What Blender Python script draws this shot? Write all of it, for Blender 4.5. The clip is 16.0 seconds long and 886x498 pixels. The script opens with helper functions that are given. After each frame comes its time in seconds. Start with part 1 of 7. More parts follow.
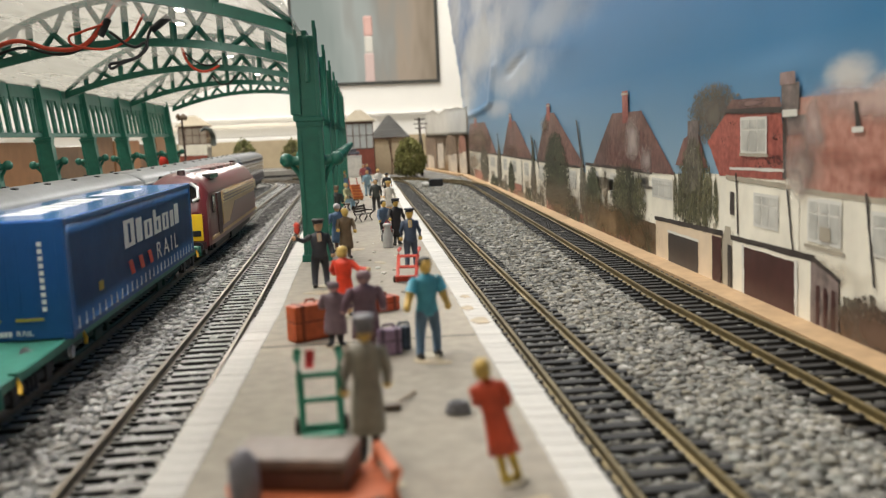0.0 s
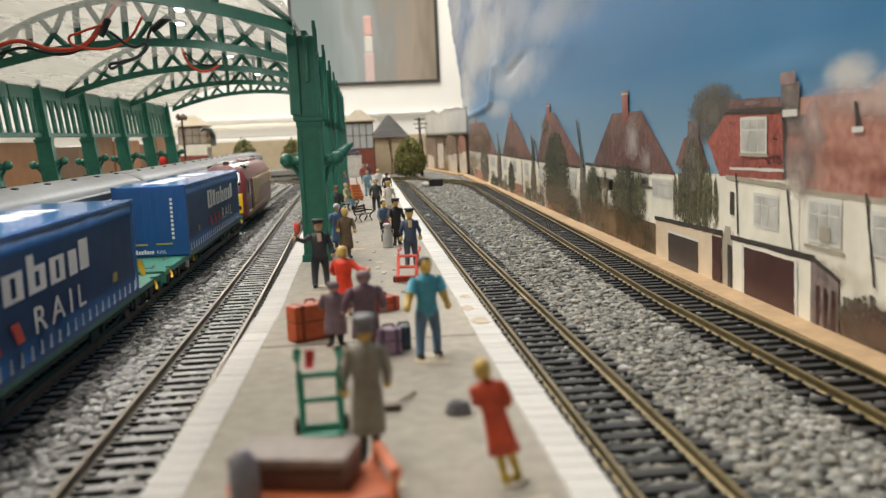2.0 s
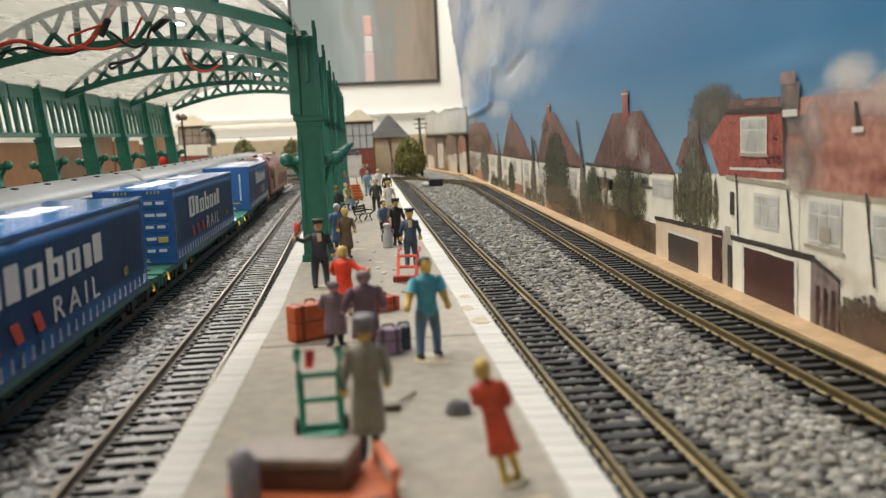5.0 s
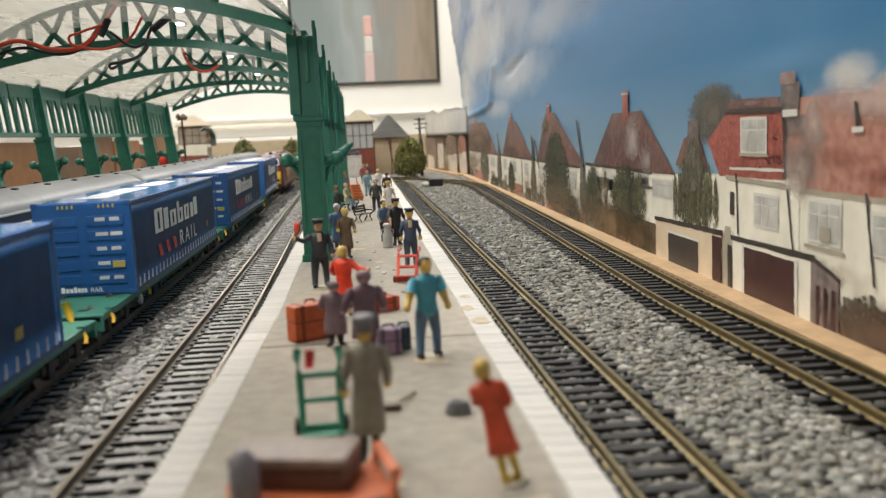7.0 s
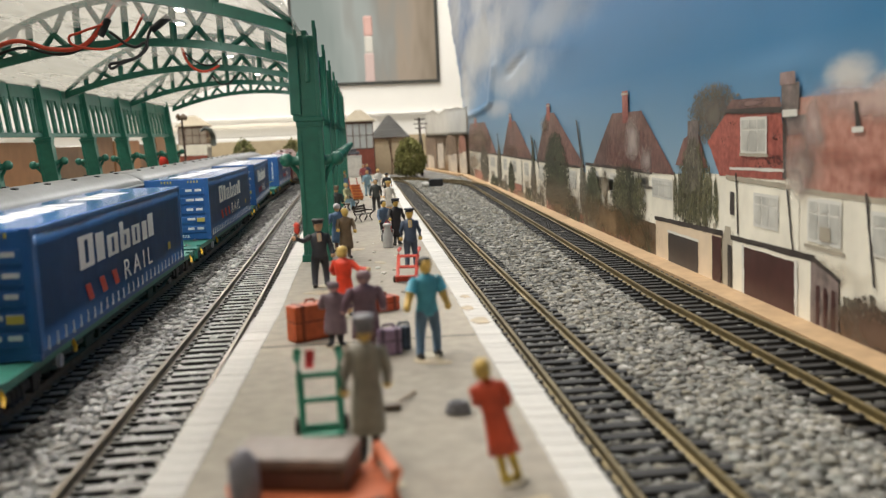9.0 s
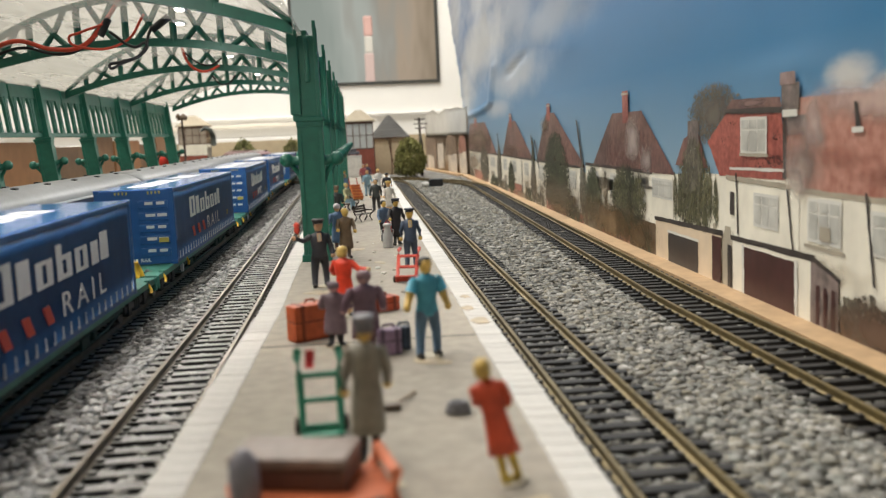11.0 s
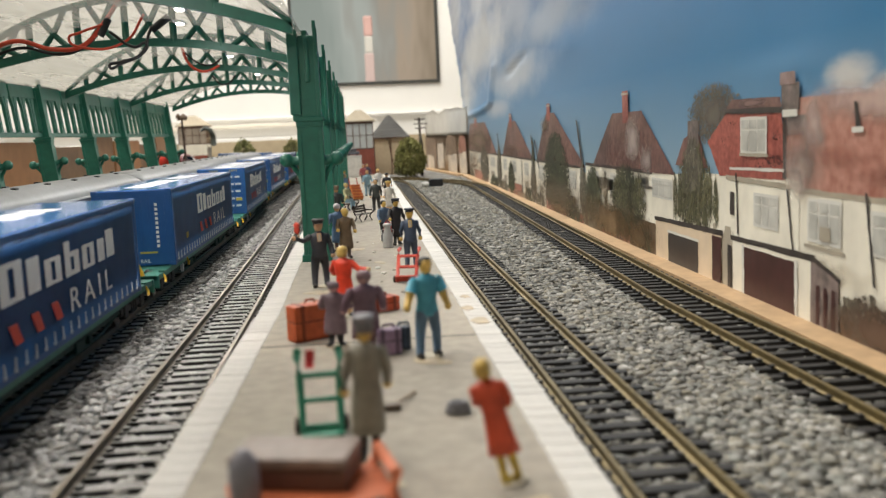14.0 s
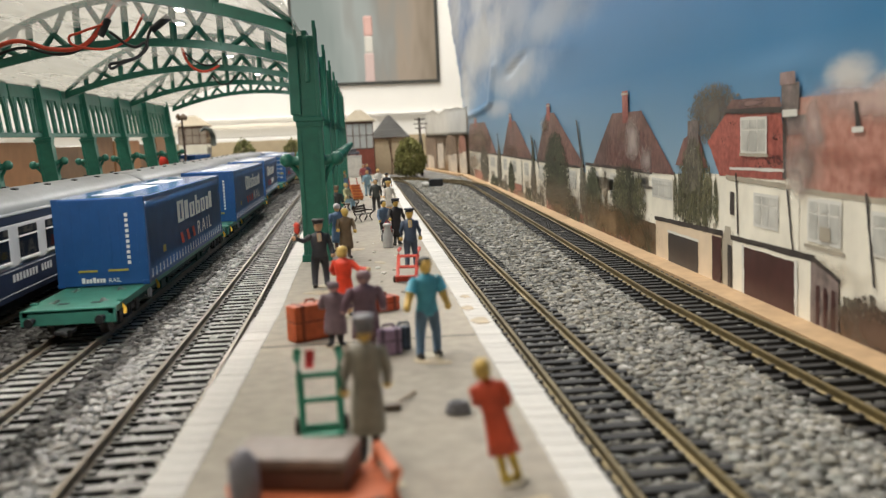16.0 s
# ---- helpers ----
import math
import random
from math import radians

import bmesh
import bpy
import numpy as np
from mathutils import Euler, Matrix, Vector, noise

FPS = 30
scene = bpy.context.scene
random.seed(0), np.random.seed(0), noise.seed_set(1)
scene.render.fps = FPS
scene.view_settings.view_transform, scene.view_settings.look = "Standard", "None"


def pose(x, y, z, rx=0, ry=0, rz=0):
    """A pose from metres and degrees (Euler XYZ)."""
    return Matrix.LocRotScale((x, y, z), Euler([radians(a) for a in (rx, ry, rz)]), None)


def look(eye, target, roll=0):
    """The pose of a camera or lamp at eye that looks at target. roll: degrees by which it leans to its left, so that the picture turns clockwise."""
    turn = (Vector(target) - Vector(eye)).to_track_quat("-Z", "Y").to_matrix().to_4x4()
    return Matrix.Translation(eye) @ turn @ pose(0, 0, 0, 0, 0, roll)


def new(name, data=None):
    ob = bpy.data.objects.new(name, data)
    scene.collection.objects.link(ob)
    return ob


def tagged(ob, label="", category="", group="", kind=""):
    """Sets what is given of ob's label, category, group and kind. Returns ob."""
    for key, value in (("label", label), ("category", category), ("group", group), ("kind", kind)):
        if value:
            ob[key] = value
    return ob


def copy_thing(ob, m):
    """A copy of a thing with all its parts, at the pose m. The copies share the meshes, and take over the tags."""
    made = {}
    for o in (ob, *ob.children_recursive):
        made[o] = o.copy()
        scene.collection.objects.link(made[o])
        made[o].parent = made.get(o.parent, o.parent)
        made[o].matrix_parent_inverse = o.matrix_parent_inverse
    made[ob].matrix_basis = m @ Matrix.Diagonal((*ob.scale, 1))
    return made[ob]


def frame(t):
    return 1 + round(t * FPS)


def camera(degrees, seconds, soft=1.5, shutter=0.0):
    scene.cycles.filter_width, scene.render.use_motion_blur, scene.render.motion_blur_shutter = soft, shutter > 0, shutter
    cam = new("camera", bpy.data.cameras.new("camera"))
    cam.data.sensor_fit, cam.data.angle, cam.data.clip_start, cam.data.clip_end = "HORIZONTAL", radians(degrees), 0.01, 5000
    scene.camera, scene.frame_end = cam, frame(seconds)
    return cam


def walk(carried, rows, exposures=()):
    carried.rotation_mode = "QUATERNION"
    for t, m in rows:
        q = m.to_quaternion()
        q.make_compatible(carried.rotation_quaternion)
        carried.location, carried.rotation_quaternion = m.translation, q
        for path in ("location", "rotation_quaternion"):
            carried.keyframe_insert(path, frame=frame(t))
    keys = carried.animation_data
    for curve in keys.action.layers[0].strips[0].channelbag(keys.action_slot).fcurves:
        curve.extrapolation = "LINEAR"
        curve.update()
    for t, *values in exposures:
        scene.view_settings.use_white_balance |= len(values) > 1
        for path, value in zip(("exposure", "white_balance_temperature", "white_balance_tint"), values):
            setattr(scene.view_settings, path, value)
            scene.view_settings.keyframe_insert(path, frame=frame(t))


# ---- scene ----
MM = 0.001  # model railway at 1:76, built in millimetres
cam = camera(51.42, 16.0, soft=1.3)
YAW, PITCH, ROLL, EYE_Z = 0.0906, 0.1251, -2.498, 0.063
AIM = (math.sin(YAW) * math.cos(PITCH), math.cos(YAW) * math.cos(PITCH), EYE_Z - math.sin(PITCH))
VIEW = look((0, 0, EYE_Z), AIM, ROLL)
walk(cam, [(0.0, VIEW), (16.0, VIEW)], exposures=[(0.0, -0.35), (16.0, -0.35)])
cam.data.dof.use_dof = True
cam.data.dof.focus_distance = 0.47
cam.data.dof.aperture_fstop = 23.0

# ---- light: a white-walled hobby room under ceiling panels ----
world = bpy.data.worlds.new("room_air")
scene.world = world
world.use_nodes = True
world.node_tree.nodes["Background"].inputs[0].default_value = (0.9, 0.95, 1.0, 1)
world.node_tree.nodes["Background"].inputs[1].default_value = 0.05


def area_lamp(name, x, y, z, w, d, watts, colour=(0.985, 0.965, 0.915)):
    lamp = bpy.data.lights.new(name, "AREA")
    lamp.shape, lamp.size, lamp.size_y, lamp.energy, lamp.color = "RECTANGLE", w, d, watts, colour
    ob = new(name, lamp)
    ob.matrix_world = pose(x, y, z)
    return ob


area_lamp("ceiling_panel_lamp", -0.55, 0.45, 1.38, 1.1, 1.1, 34.0)
area_lamp("ceiling_panel_lamp", -0.15, 1.85, 1.38, 0.9, 0.7, 40.0)
# rows of small white LEDs wired under the crown of the shed roof
for led_y in (0.25, 0.44, 0.627, 0.815, 1.0):
    area_lamp("shed_led_lamp", -0.080, led_y, 0.122, 0.012, 0.1, 0.22, (1.0, 0.97, 0.93))


# ---- materials ----
def mat(name, colour, rough=0.6, metal=0.0, vary=0.15, scale=250.0, bump=0.0, spec=0.4, second=None, coarse=None,
        random_tint=0.0, island=False, bump_scale=None):
    """A painted or natural surface: two scales of noise on the colour, fine relief, optional tint piece by piece."""
    m = bpy.data.materials.new(name)
    m.use_nodes = True
    nt = m.node_tree
    b = nt.nodes["Principled BSDF"]
    b.inputs["Roughness"].default_value, b.inputs["Metallic"].default_value = rough, metal
    b.inputs["Specular IOR Level"].default_value = spec
    co = nt.nodes.new("ShaderNodeTexCoord")
    n1 = nt.nodes.new("ShaderNodeTexNoise")
    n1.inputs["Scale"].default_value, n1.inputs["Detail"].default_value = scale, 5
    n2 = nt.nodes.new("ShaderNodeTexNoise")
    n2.inputs["Scale"].default_value, n2.inputs["Detail"].default_value = coarse or scale / 9, 3
    for n in (n1, n2):
        nt.links.new(co.outputs["Object"], n.inputs["Vector"])
    add = nt.nodes.new("ShaderNodeMath")
    add.operation = "ADD"
    nt.links.new(n1.outputs["Fac"], add.inputs[0])
    nt.links.new(n2.outputs["Fac"], add.inputs[1])
    ramp = nt.nodes.new("ShaderNodeMapRange")
    ramp.inputs[1].default_value, ramp.inputs[2].default_value = 0.7, 1.3
    nt.links.new(add.outputs[0], ramp.inputs[0])
    mix = nt.nodes.new("ShaderNodeMix")
    mix.data_type = "RGBA"
    dark = tuple(c * (1 - vary) for c in colour)
    light = second or tuple(min(1, c * (1 + vary)) for c in colour)
    mix.inputs[6].default_value, mix.inputs[7].default_value = (*dark, 1), (*light, 1)
    nt.links.new(ramp.outputs[0], mix.inputs[0])
    out = mix.outputs[2]
    if random_tint:
        src = nt.nodes.new("ShaderNodeNewGeometry" if island else "ShaderNodeObjectInfo")
        hsv = nt.nodes.new("ShaderNodeHueSaturation")
        mr = nt.nodes.new("ShaderNodeMapRange")
        mr.inputs[3].default_value, mr.inputs[4].default_value = 1 - random_tint, 1 + random_tint
        nt.links.new(src.outputs["Random Per Island" if island else "Random"], mr.inputs[0])
        nt.links.new(mr.outputs[0], hsv.inputs["Value"])
        nt.links.new(out, hsv.inputs["Color"])
        out = hsv.outputs[0]
    nt.links.new(out, b.inputs["Base Color"])
    if bump:
        bp = nt.nodes.new("ShaderNodeBump")
        bp.inputs["Strength"].default_value, bp.inputs["Distance"].default_value = bump, 0.0006
        if bump_scale:
            n3 = nt.nodes.new("ShaderNodeTexNoise")
            n3.inputs["Scale"].default_value, n3.inputs["Detail"].default_value = bump_scale, 4
            nt.links.new(co.outputs["Object"], n3.inputs["Vector"])
            nt.links.new(n3.outputs["Fac"], bp.inputs["Height"])
        else:
            nt.links.new(n1.outputs["Fac"], bp.inputs["Height"])
        nt.links.new(bp.outputs[0], b.inputs["Normal"])
    return m


def glow(name, colour, strength):
    m = bpy.data.materials.new(name)
    m.use_nodes = True
    b = m.node_tree.nodes["Principled BSDF"]
    b.inputs["Base Color"].default_value = (*colour, 1)
    b.inputs["Emission Color"].default_value, b.inputs["Emission Strength"].default_value = (*colour, 1), strength
    return m


def stone_mat(name, colours, fine=900):
    """Chippings: each stone takes its own colour from a short scale, with fine grain on it."""
    mean = [sum(c[k] for c in colours) / len(colours) for k in range(3)]
    colours = [tuple(0.72 * c[k] + 0.28 * mean[k] for k in range(3)) for c in colours]
    m = mat(name, (0.5, 0.5, 0.5), 0.9, vary=0.3, scale=fine, coarse=160, bump=0.3)
    nt = m.node_tree
    b = nt.nodes["Principled BSDF"]
    grain = b.inputs["Base Color"].links[0].from_socket
    geo = nt.nodes.new("ShaderNodeNewGeometry")
    ramp = nt.nodes.new("ShaderNodeValToRGB")
    ramp.color_ramp.interpolation = "CONSTANT"
    els = ramp.color_ramp.elements
    els[0].color, els[1].position, els[1].color = (*colours[0], 1), 1 / len(colours), (*colours[1], 1)
    for k in range(2, len(colours)):
        els.new(k / len(colours)).color = (*colours[k], 1)
    nt.links.new(geo.outputs["Random Per Island"], ramp.inputs[0])
    mul = nt.nodes.new("ShaderNodeMix")
    mul.data_type, mul.blend_type = "RGBA", "MULTIPLY"
    mul.inputs[0].default_value = 1.0
    two = nt.nodes.new("ShaderNodeMix")
    two.data_type, two.blend_type = "RGBA", "ADD"
    two.inputs[0].default_value = 1.0
    nt.links.new(grain, two.inputs[6])
    nt.links.new(grain, two.inputs[7])
    nt.links.new(ramp.outputs[0], mul.inputs[6])
    nt.links.new(two.outputs[2], mul.inputs[7])
    nt.links.new(mul.outputs[2], b.inputs["Base Color"])
    return m


STONE = stone_mat("mixed_grey_ballast_stone", ((0.184, 0.175, 0.152), (0.258, 0.244, 0.207), (0.11, 0.106, 0.0966), (0.221, 0.216, 0.198), (0.331, 0.308, 0.258), (0.156, 0.152, 0.138), (0.276, 0.248, 0.189), (0.202, 0.207, 0.184), (0.414, 0.396, 0.359)))
STONE_PALE = stone_mat("dusty_pale_ballast_stone", ((0.39, 0.375, 0.345), (0.48, 0.465, 0.43), (0.22, 0.215, 0.205), (0.36, 0.35, 0.335), (0.50, 0.485, 0.455), (0.28, 0.275, 0.26), (0.40, 0.375, 0.335)))
# dark palette that paints the train's shadow strip into the stones
STONE_TRAIN_SHADE = stone_mat("train_shade_ballast_stone", ((0.12, 0.115, 0.105), (0.21, 0.20, 0.185), (0.045, 0.043, 0.041), (0.09, 0.087, 0.08), (0.16, 0.153, 0.143), (0.035, 0.034, 0.033), (0.11, 0.10, 0.09)))
BALLAST = mat("ballast_bed", (0.16, 0.152, 0.137), 0.95, vary=0.6, scale=420, coarse=90, bump=1.0)
SLEEPER = mat("dark_plastic_sleeper", (0.016, 0.0145, 0.013), 0.65, vary=0.4, scale=600, bump=0.2, random_tint=0.25)
SLEEPER_GREY = mat("dusty_grey_sleeper", (0.27, 0.262, 0.245), 0.85, vary=0.4, scale=600, bump=0.2, random_tint=0.2)
# near-black so that the gaps between sleepers read as shadow
BED = mat("shade_black_trackbed", (0.014, 0.013, 0.012), 0.95, vary=0.5, scale=500, coarse=60, bump=0.5)
RAIL = mat("brown_rail_steel", (0.165, 0.122, 0.05), 0.42, 0.5, vary=0.35, scale=400, coarse=25)
RAIL_GREY = mat("grey_rail_steel", (0.20, 0.165, 0.12), 0.5, 0.5, vary=0.35, scale=400, coarse=25)
PLATFORM = mat("worn_platform_card", (0.325, 0.288, 0.24), 0.85, vary=0.2, scale=260, coarse=22, bump=0.15, second=(0.385, 0.338, 0.268))
COPING = mat("off_white_coping", (0.53, 0.505, 0.46), 0.75, vary=0.10, scale=300, coarse=40, bump=0.1, random_tint=0.06)
BRICK_SIDE = mat("platform_brick_side", (0.16, 0.10, 0.075), 0.9, vary=0.35, scale=300)
GREEN = mat("bottle_green_plastic", (0.018, 0.138, 0.09), 0.42, vary=0.2, scale=260, coarse=30, spec=0.5)
BLUE = mat("container_blue_paint", (0.012, 0.073, 0.225), 0.36, vary=0.12, scale=200, coarse=25, spec=0.5)
CURTAIN = mat("navy_curtain_side", (0.019, 0.086, 0.235), 0.4, vary=0.2, scale=160, coarse=22, bump=0.1, spec=0.2)
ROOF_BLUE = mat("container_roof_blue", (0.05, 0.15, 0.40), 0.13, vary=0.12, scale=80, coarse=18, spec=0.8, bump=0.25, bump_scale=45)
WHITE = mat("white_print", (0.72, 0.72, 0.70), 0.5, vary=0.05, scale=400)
RED = mat("red_print", (0.55, 0.05, 0.03), 0.5, vary=0.12, scale=400)
YELLOW = mat("yellow_paint", (0.72, 0.42, 0.03), 0.5, vary=0.15, scale=400)
BLACK = mat("black_plastic", (0.014, 0.014, 0.015), 0.55, vary=0.3, scale=300)
WAGON_GREEN = mat("wagon_green_paint", (0.040, 0.185, 0.135), 0.5, vary=0.2, scale=250, coarse=35)
MAROON = mat("loco_maroon_paint", (0.115, 0.018, 0.02), 0.3, vary=0.15, scale=200, spec=0.5)
GOLD = mat("loco_gold_band", (0.52, 0.34, 0.15), 0.4, vary=0.12, scale=200)
# maroon roof with its pinkish sheen put into the colour
LOCO_ROOF = mat("loco_roof_with_sheen", (0.15, 0.07, 0.068), 0.3, vary=0.12, scale=200)
# wagon green again, with the shade below the deck put into the colour
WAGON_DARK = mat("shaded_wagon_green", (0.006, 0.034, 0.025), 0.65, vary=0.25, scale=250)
COACH_ROOF = mat("coach_grey_roof", (0.168, 0.173, 0.175), 0.45, vary=0.12, scale=150, coarse=15, bump=0.1)
COACH_GREY = mat("coach_pale_grey", (0.50, 0.51, 0.52), 0.4, vary=0.06, scale=200)
COACH_BLUE = mat("coach_dark_blue", (0.015, 0.024, 0.05), 0.4, vary=0.2, scale=200)
GLASS_DARK = mat("dark_window_glazing", (0.012, 0.013, 0.015), 0.08, vary=0.1, scale=100, spec=0.8)
PLY = mat("orange_plywood_board", (0.41, 0.27, 0.145), 0.65, vary=0.2, scale=180, coarse=14, bump=0.1)
BOARD_BROWN = mat("brown_hardboard", (0.33, 0.175, 0.085), 0.6, vary=0.2, scale=60, coarse=8)
CREAM = mat("cream_wall_paint", (0.83, 0.77, 0.66), 0.8, vary=0.03, scale=20)
WALL_WHITE = mat("white_wall_paint", (0.85, 0.83, 0.79), 0.85, vary=0.03, scale=12)
TAN = mat("tan_baseboard_facing", (0.45, 0.36, 0.235), 0.7, vary=0.1, scale=50)


# ---- mesh helpers: all sizes in millimetres ----
def finish(name, bm, material, smooth=False):
    for v in bm.verts:
        v.co *= MM
    me = bpy.data.meshes.new(name)
    bm.normal_update()
    bm.to_mesh(me)
    bm.free()
    mats = material if isinstance(material, (list, tuple)) else [material]
    for m in mats:
        me.materials.append(m)
    if smooth:
        for p in me.polygons:
            p.use_smooth = True
    return me


def part(name, bm, material, parent=None, label="", smooth=False, at=None):
    ob = new(name, finish(name, bm, material, smooth))
    if parent is not None:
        ob.parent = parent
    if at is not None:
        ob.matrix_basis = at
    if label:
        ob["label"] = label
    return ob


def thing(name, label, category, x=0, y=0, z=0, rz=0, group="", kind=""):
    ob = new(name)
    ob.empty_display_size = 0.005
    ob.matrix_basis = pose(x * MM, y * MM, z * MM, 0, 0, rz)
    return tagged(ob, label, category, group, kind)


def place(x, y, z=0, rx=0, ry=0, rz=0):
    return pose(x * MM, y * MM, z * MM, rx, ry, rz)


def box(bm, x0, x1, y0, y1, z0, z1, bevel=0.0, mi=0):
    r = bmesh.ops.create_cube(bm, size=1)
    vs = r["verts"]
    for v in vs:
        v.co = Vector(((x0 + x1) / 2 + v.co.x * (x1 - x0), (y0 + y1) / 2 + v.co.y * (y1 - y0), (z0 + z1) / 2 + v.co.z * (z1 - z0)))
    fs = {f for v in vs for f in v.link_faces}
    for f in fs:
        f.material_index = mi
    if bevel:
        es = {e for v in vs for e in v.link_edges}
        bmesh.ops.bevel(bm, geom=list(es), offset=bevel, segments=2, affect="EDGES", profile=0.6)
    return bm


def cube(x0, x1, y0, y1, z0, z1, bevel=0.0):
    return box(bmesh.new(), x0, x1, y0, y1, z0, z1, bevel)


def tube(bm, pts, radii, sides=8, mi=0, cap=True, flat=1.0):
    """A round rod through pts with a radius at each."""
    pts = [Vector(p) for p in pts]
    if not isinstance(radii, (list, tuple)):
        radii = [radii] * len(pts)
    rings = []
    for i, p in enumerate(pts):
        d = (pts[min(i + 1, len(pts) - 1)] - pts[max(i - 1, 0)]).normalized()
        a = d.cross(Vector((0, 0, 1)) if abs(d.z) < 0.95 else Vector((0, 1, 0))).normalized()
        b = d.cross(a)
        rings.append([bm.verts.new(p + radii[i] * (math.cos(k * math.tau / sides) * a + flat * math.sin(k * math.tau / sides) * b)) for k in range(sides)])
    for r0, r1 in zip(rings, rings[1:]):
        for k in range(sides):
            f = bm.faces.new((r0[k], r0[(k + 1) % sides], r1[(k + 1) % sides], r1[k]))
            f.material_index, f.smooth = mi, True
    if cap:
        for r in (rings[0], rings[-1][::-1]):
            bm.faces.new(r).material_index = mi
    return bm


def rod(pts, radii, sides=8):
    return tube(bmesh.new(), pts, radii, sides)


def lathe(bm, profile, sides=14, centre=(0, 0, 0), mi=0, sx=1.0, sy=1.0):
    """A turned form from (radius, z) pairs."""
    rings = []
    for r, z in profile:
        rings.append([bm.verts.new((centre[0] + sx * r * math.cos(k * math.tau / sides), centre[1] + sy * r * math.sin(k * math.tau / sides), centre[2] + z)) for k in range(sides)])
    for r0, r1 in zip(rings, rings[1:]):
        for k in range(sides):
            f = bm.faces.new((r0[k], r0[(k + 1) % sides], r1[(k + 1) % sides], r1[k]))
            f.material_index, f.smooth = mi, True
    bm.faces.new(rings[0][::-1]).material_index = mi
    bm.faces.new(rings[-1]).material_index = mi
    return bm


def sweep(bm, path, outline, mi=0):
    """Carry a (side, up) outline along a list of (x, y) points at z 0."""
    rings = []
    for i, p in enumerate(path):
        a, b = path[max(i - 1, 0)], path[min(i + 1, len(path) - 1)]
        d = Vector((b[0] - a[0], b[1] - a[1], 0)).normalized()
        n = Vector((d.y, -d.x, 0))
        rings.append([bm.verts.new(Vector((p[0], p[1], 0)) + n * u + Vector((0, 0, w))) for u, w in outline])
    k = len(outline)
    for r0, r1 in zip(rings, rings[1:]):
        for j in range(k):
            bm.faces.new((r0[j], r0[(j + 1) % k], r1[(j + 1) % k], r1[j])).material_index = mi
    bm.faces.new(rings[0])
    bm.faces.new(rings[-1][::-1])
    bmesh.ops.recalc_face_normals(bm, faces=bm.faces[:])
    return bm


# ---- lines of the tracks ----
def ease(a, b, y, y0, y1):
    u = min(1.0, max(0.0, (y - y0) / (y1 - y0)))
    return a + (b - a) * u * u * (3 - 2 * u)


def road_line(x_of, y0, y1, turn, radius, angle, step=20):
    """Points along a track: x_of(y) to y1, then an arc (turn -1 left, 1 right)."""
    pts = []
    y = y0
    while y < y1 - 1e-6:
        pts.append((x_of(y), y))
        y += step
    xe = x_of(y1)
    h = math.atan2(x_of(y1) - x_of(y1 - 5), 5)
    n = max(2, int(radius * angle / step))
    for i in range(n + 1):
        a = angle * i / n
        dx, dy = radius * (1 - math.cos(a)) * turn, radius * math.sin(a)
        pts.append((xe + dx * math.cos(h) + dy * math.sin(h), y1 + dy * math.cos(h) - dx * math.sin(h)))
    return pts


def along(pts, s):
    """The place and heading (degrees from +y, anticlockwise) s millimetres along pts."""
    for a, b in zip(pts, pts[1:]):
        d = math.hypot(b[0] - a[0], b[1] - a[1])
        if s <= d or b is pts[-1]:
            u = s / d
            return a[0] + (b[0] - a[0]) * u, a[1] + (b[1] - a[1]) * u, -math.degrees(math.atan2(b[0] - a[0], b[1] - a[1]))
        s -= d


TRAIN_START = -1700
LINE_TRAIN = road_line(lambda y: ease(-97, -104, y, 650, 950), TRAIN_START, 1300, -1, 505, 2.2)
LINE_LEFT = road_line(lambda y: ease(-50, -57.5, y, 300, 1100), -300, 1250, -1, 440, 1.6)
LINE_COACH = road_line(lambda y: ease(-146, -150, y, 650, 950), -400, 1300, -1, 455, 1.6)
LINE_RIGHT = road_line(lambda y: 53.3 + 0.0055 * y, -300, 1200, -1, 700, 1.2)
LINE_FAR = road_line(lambda y: 117 + max(0, y - 330) * 0.040, -300, 1050, -1, 620, 1.3)


# ---- room shell ----
def structure(name, bm, material, label, category, smooth=False):
    return tagged(part(name, bm, material, smooth=smooth), label, category, kind="structure")


structure("floor", cube(-1900, 1500, -1900, 2700, -950, -930), mat("grey_room_carpet", (0.16, 0.15, 0.14), 0.95, vary=0.2, scale=80), "grey carpeted floor under the layout", "floor")
structure("ceiling", cube(-1900, 1500, -1900, 2700, 1400, 1420), WALL_WHITE, "plain white painted ceiling of the room", "ceiling")
structure("wall_west", cube(-1920, -1900, -1900, 2700, -930, 1400), CREAM, "cream painted side wall of the room", "wall")
structure("wall_east", cube(1500, 1520, -1900, 2700, -930, 1400), CREAM, "cream painted side wall of the room", "wall")
structure("wall_south", cube(-1900, 1500, -1920, -1900, -930, 1400), CREAM, "cream painted wall behind the viewpoint", "wall")
WX0, WX1, WZ0, WZ1, WY = -154, 239, 203, 760, 2500  # window opening in the far wall
bm = bmesh.new()
box(bm, -1900, WX0, WY, WY + 90, -930, 1400)
box(bm, WX1, 1500, WY, WY + 90, -930, 1400)
box(bm, WX0, WX1, WY, WY + 90, -930, WZ0)
box(bm, WX0, WX1, WY, WY + 90, WZ1, 1400)
structure("wall_north", bm, WALL_WHITE, "white painted wall with a dark framed window", "wall")

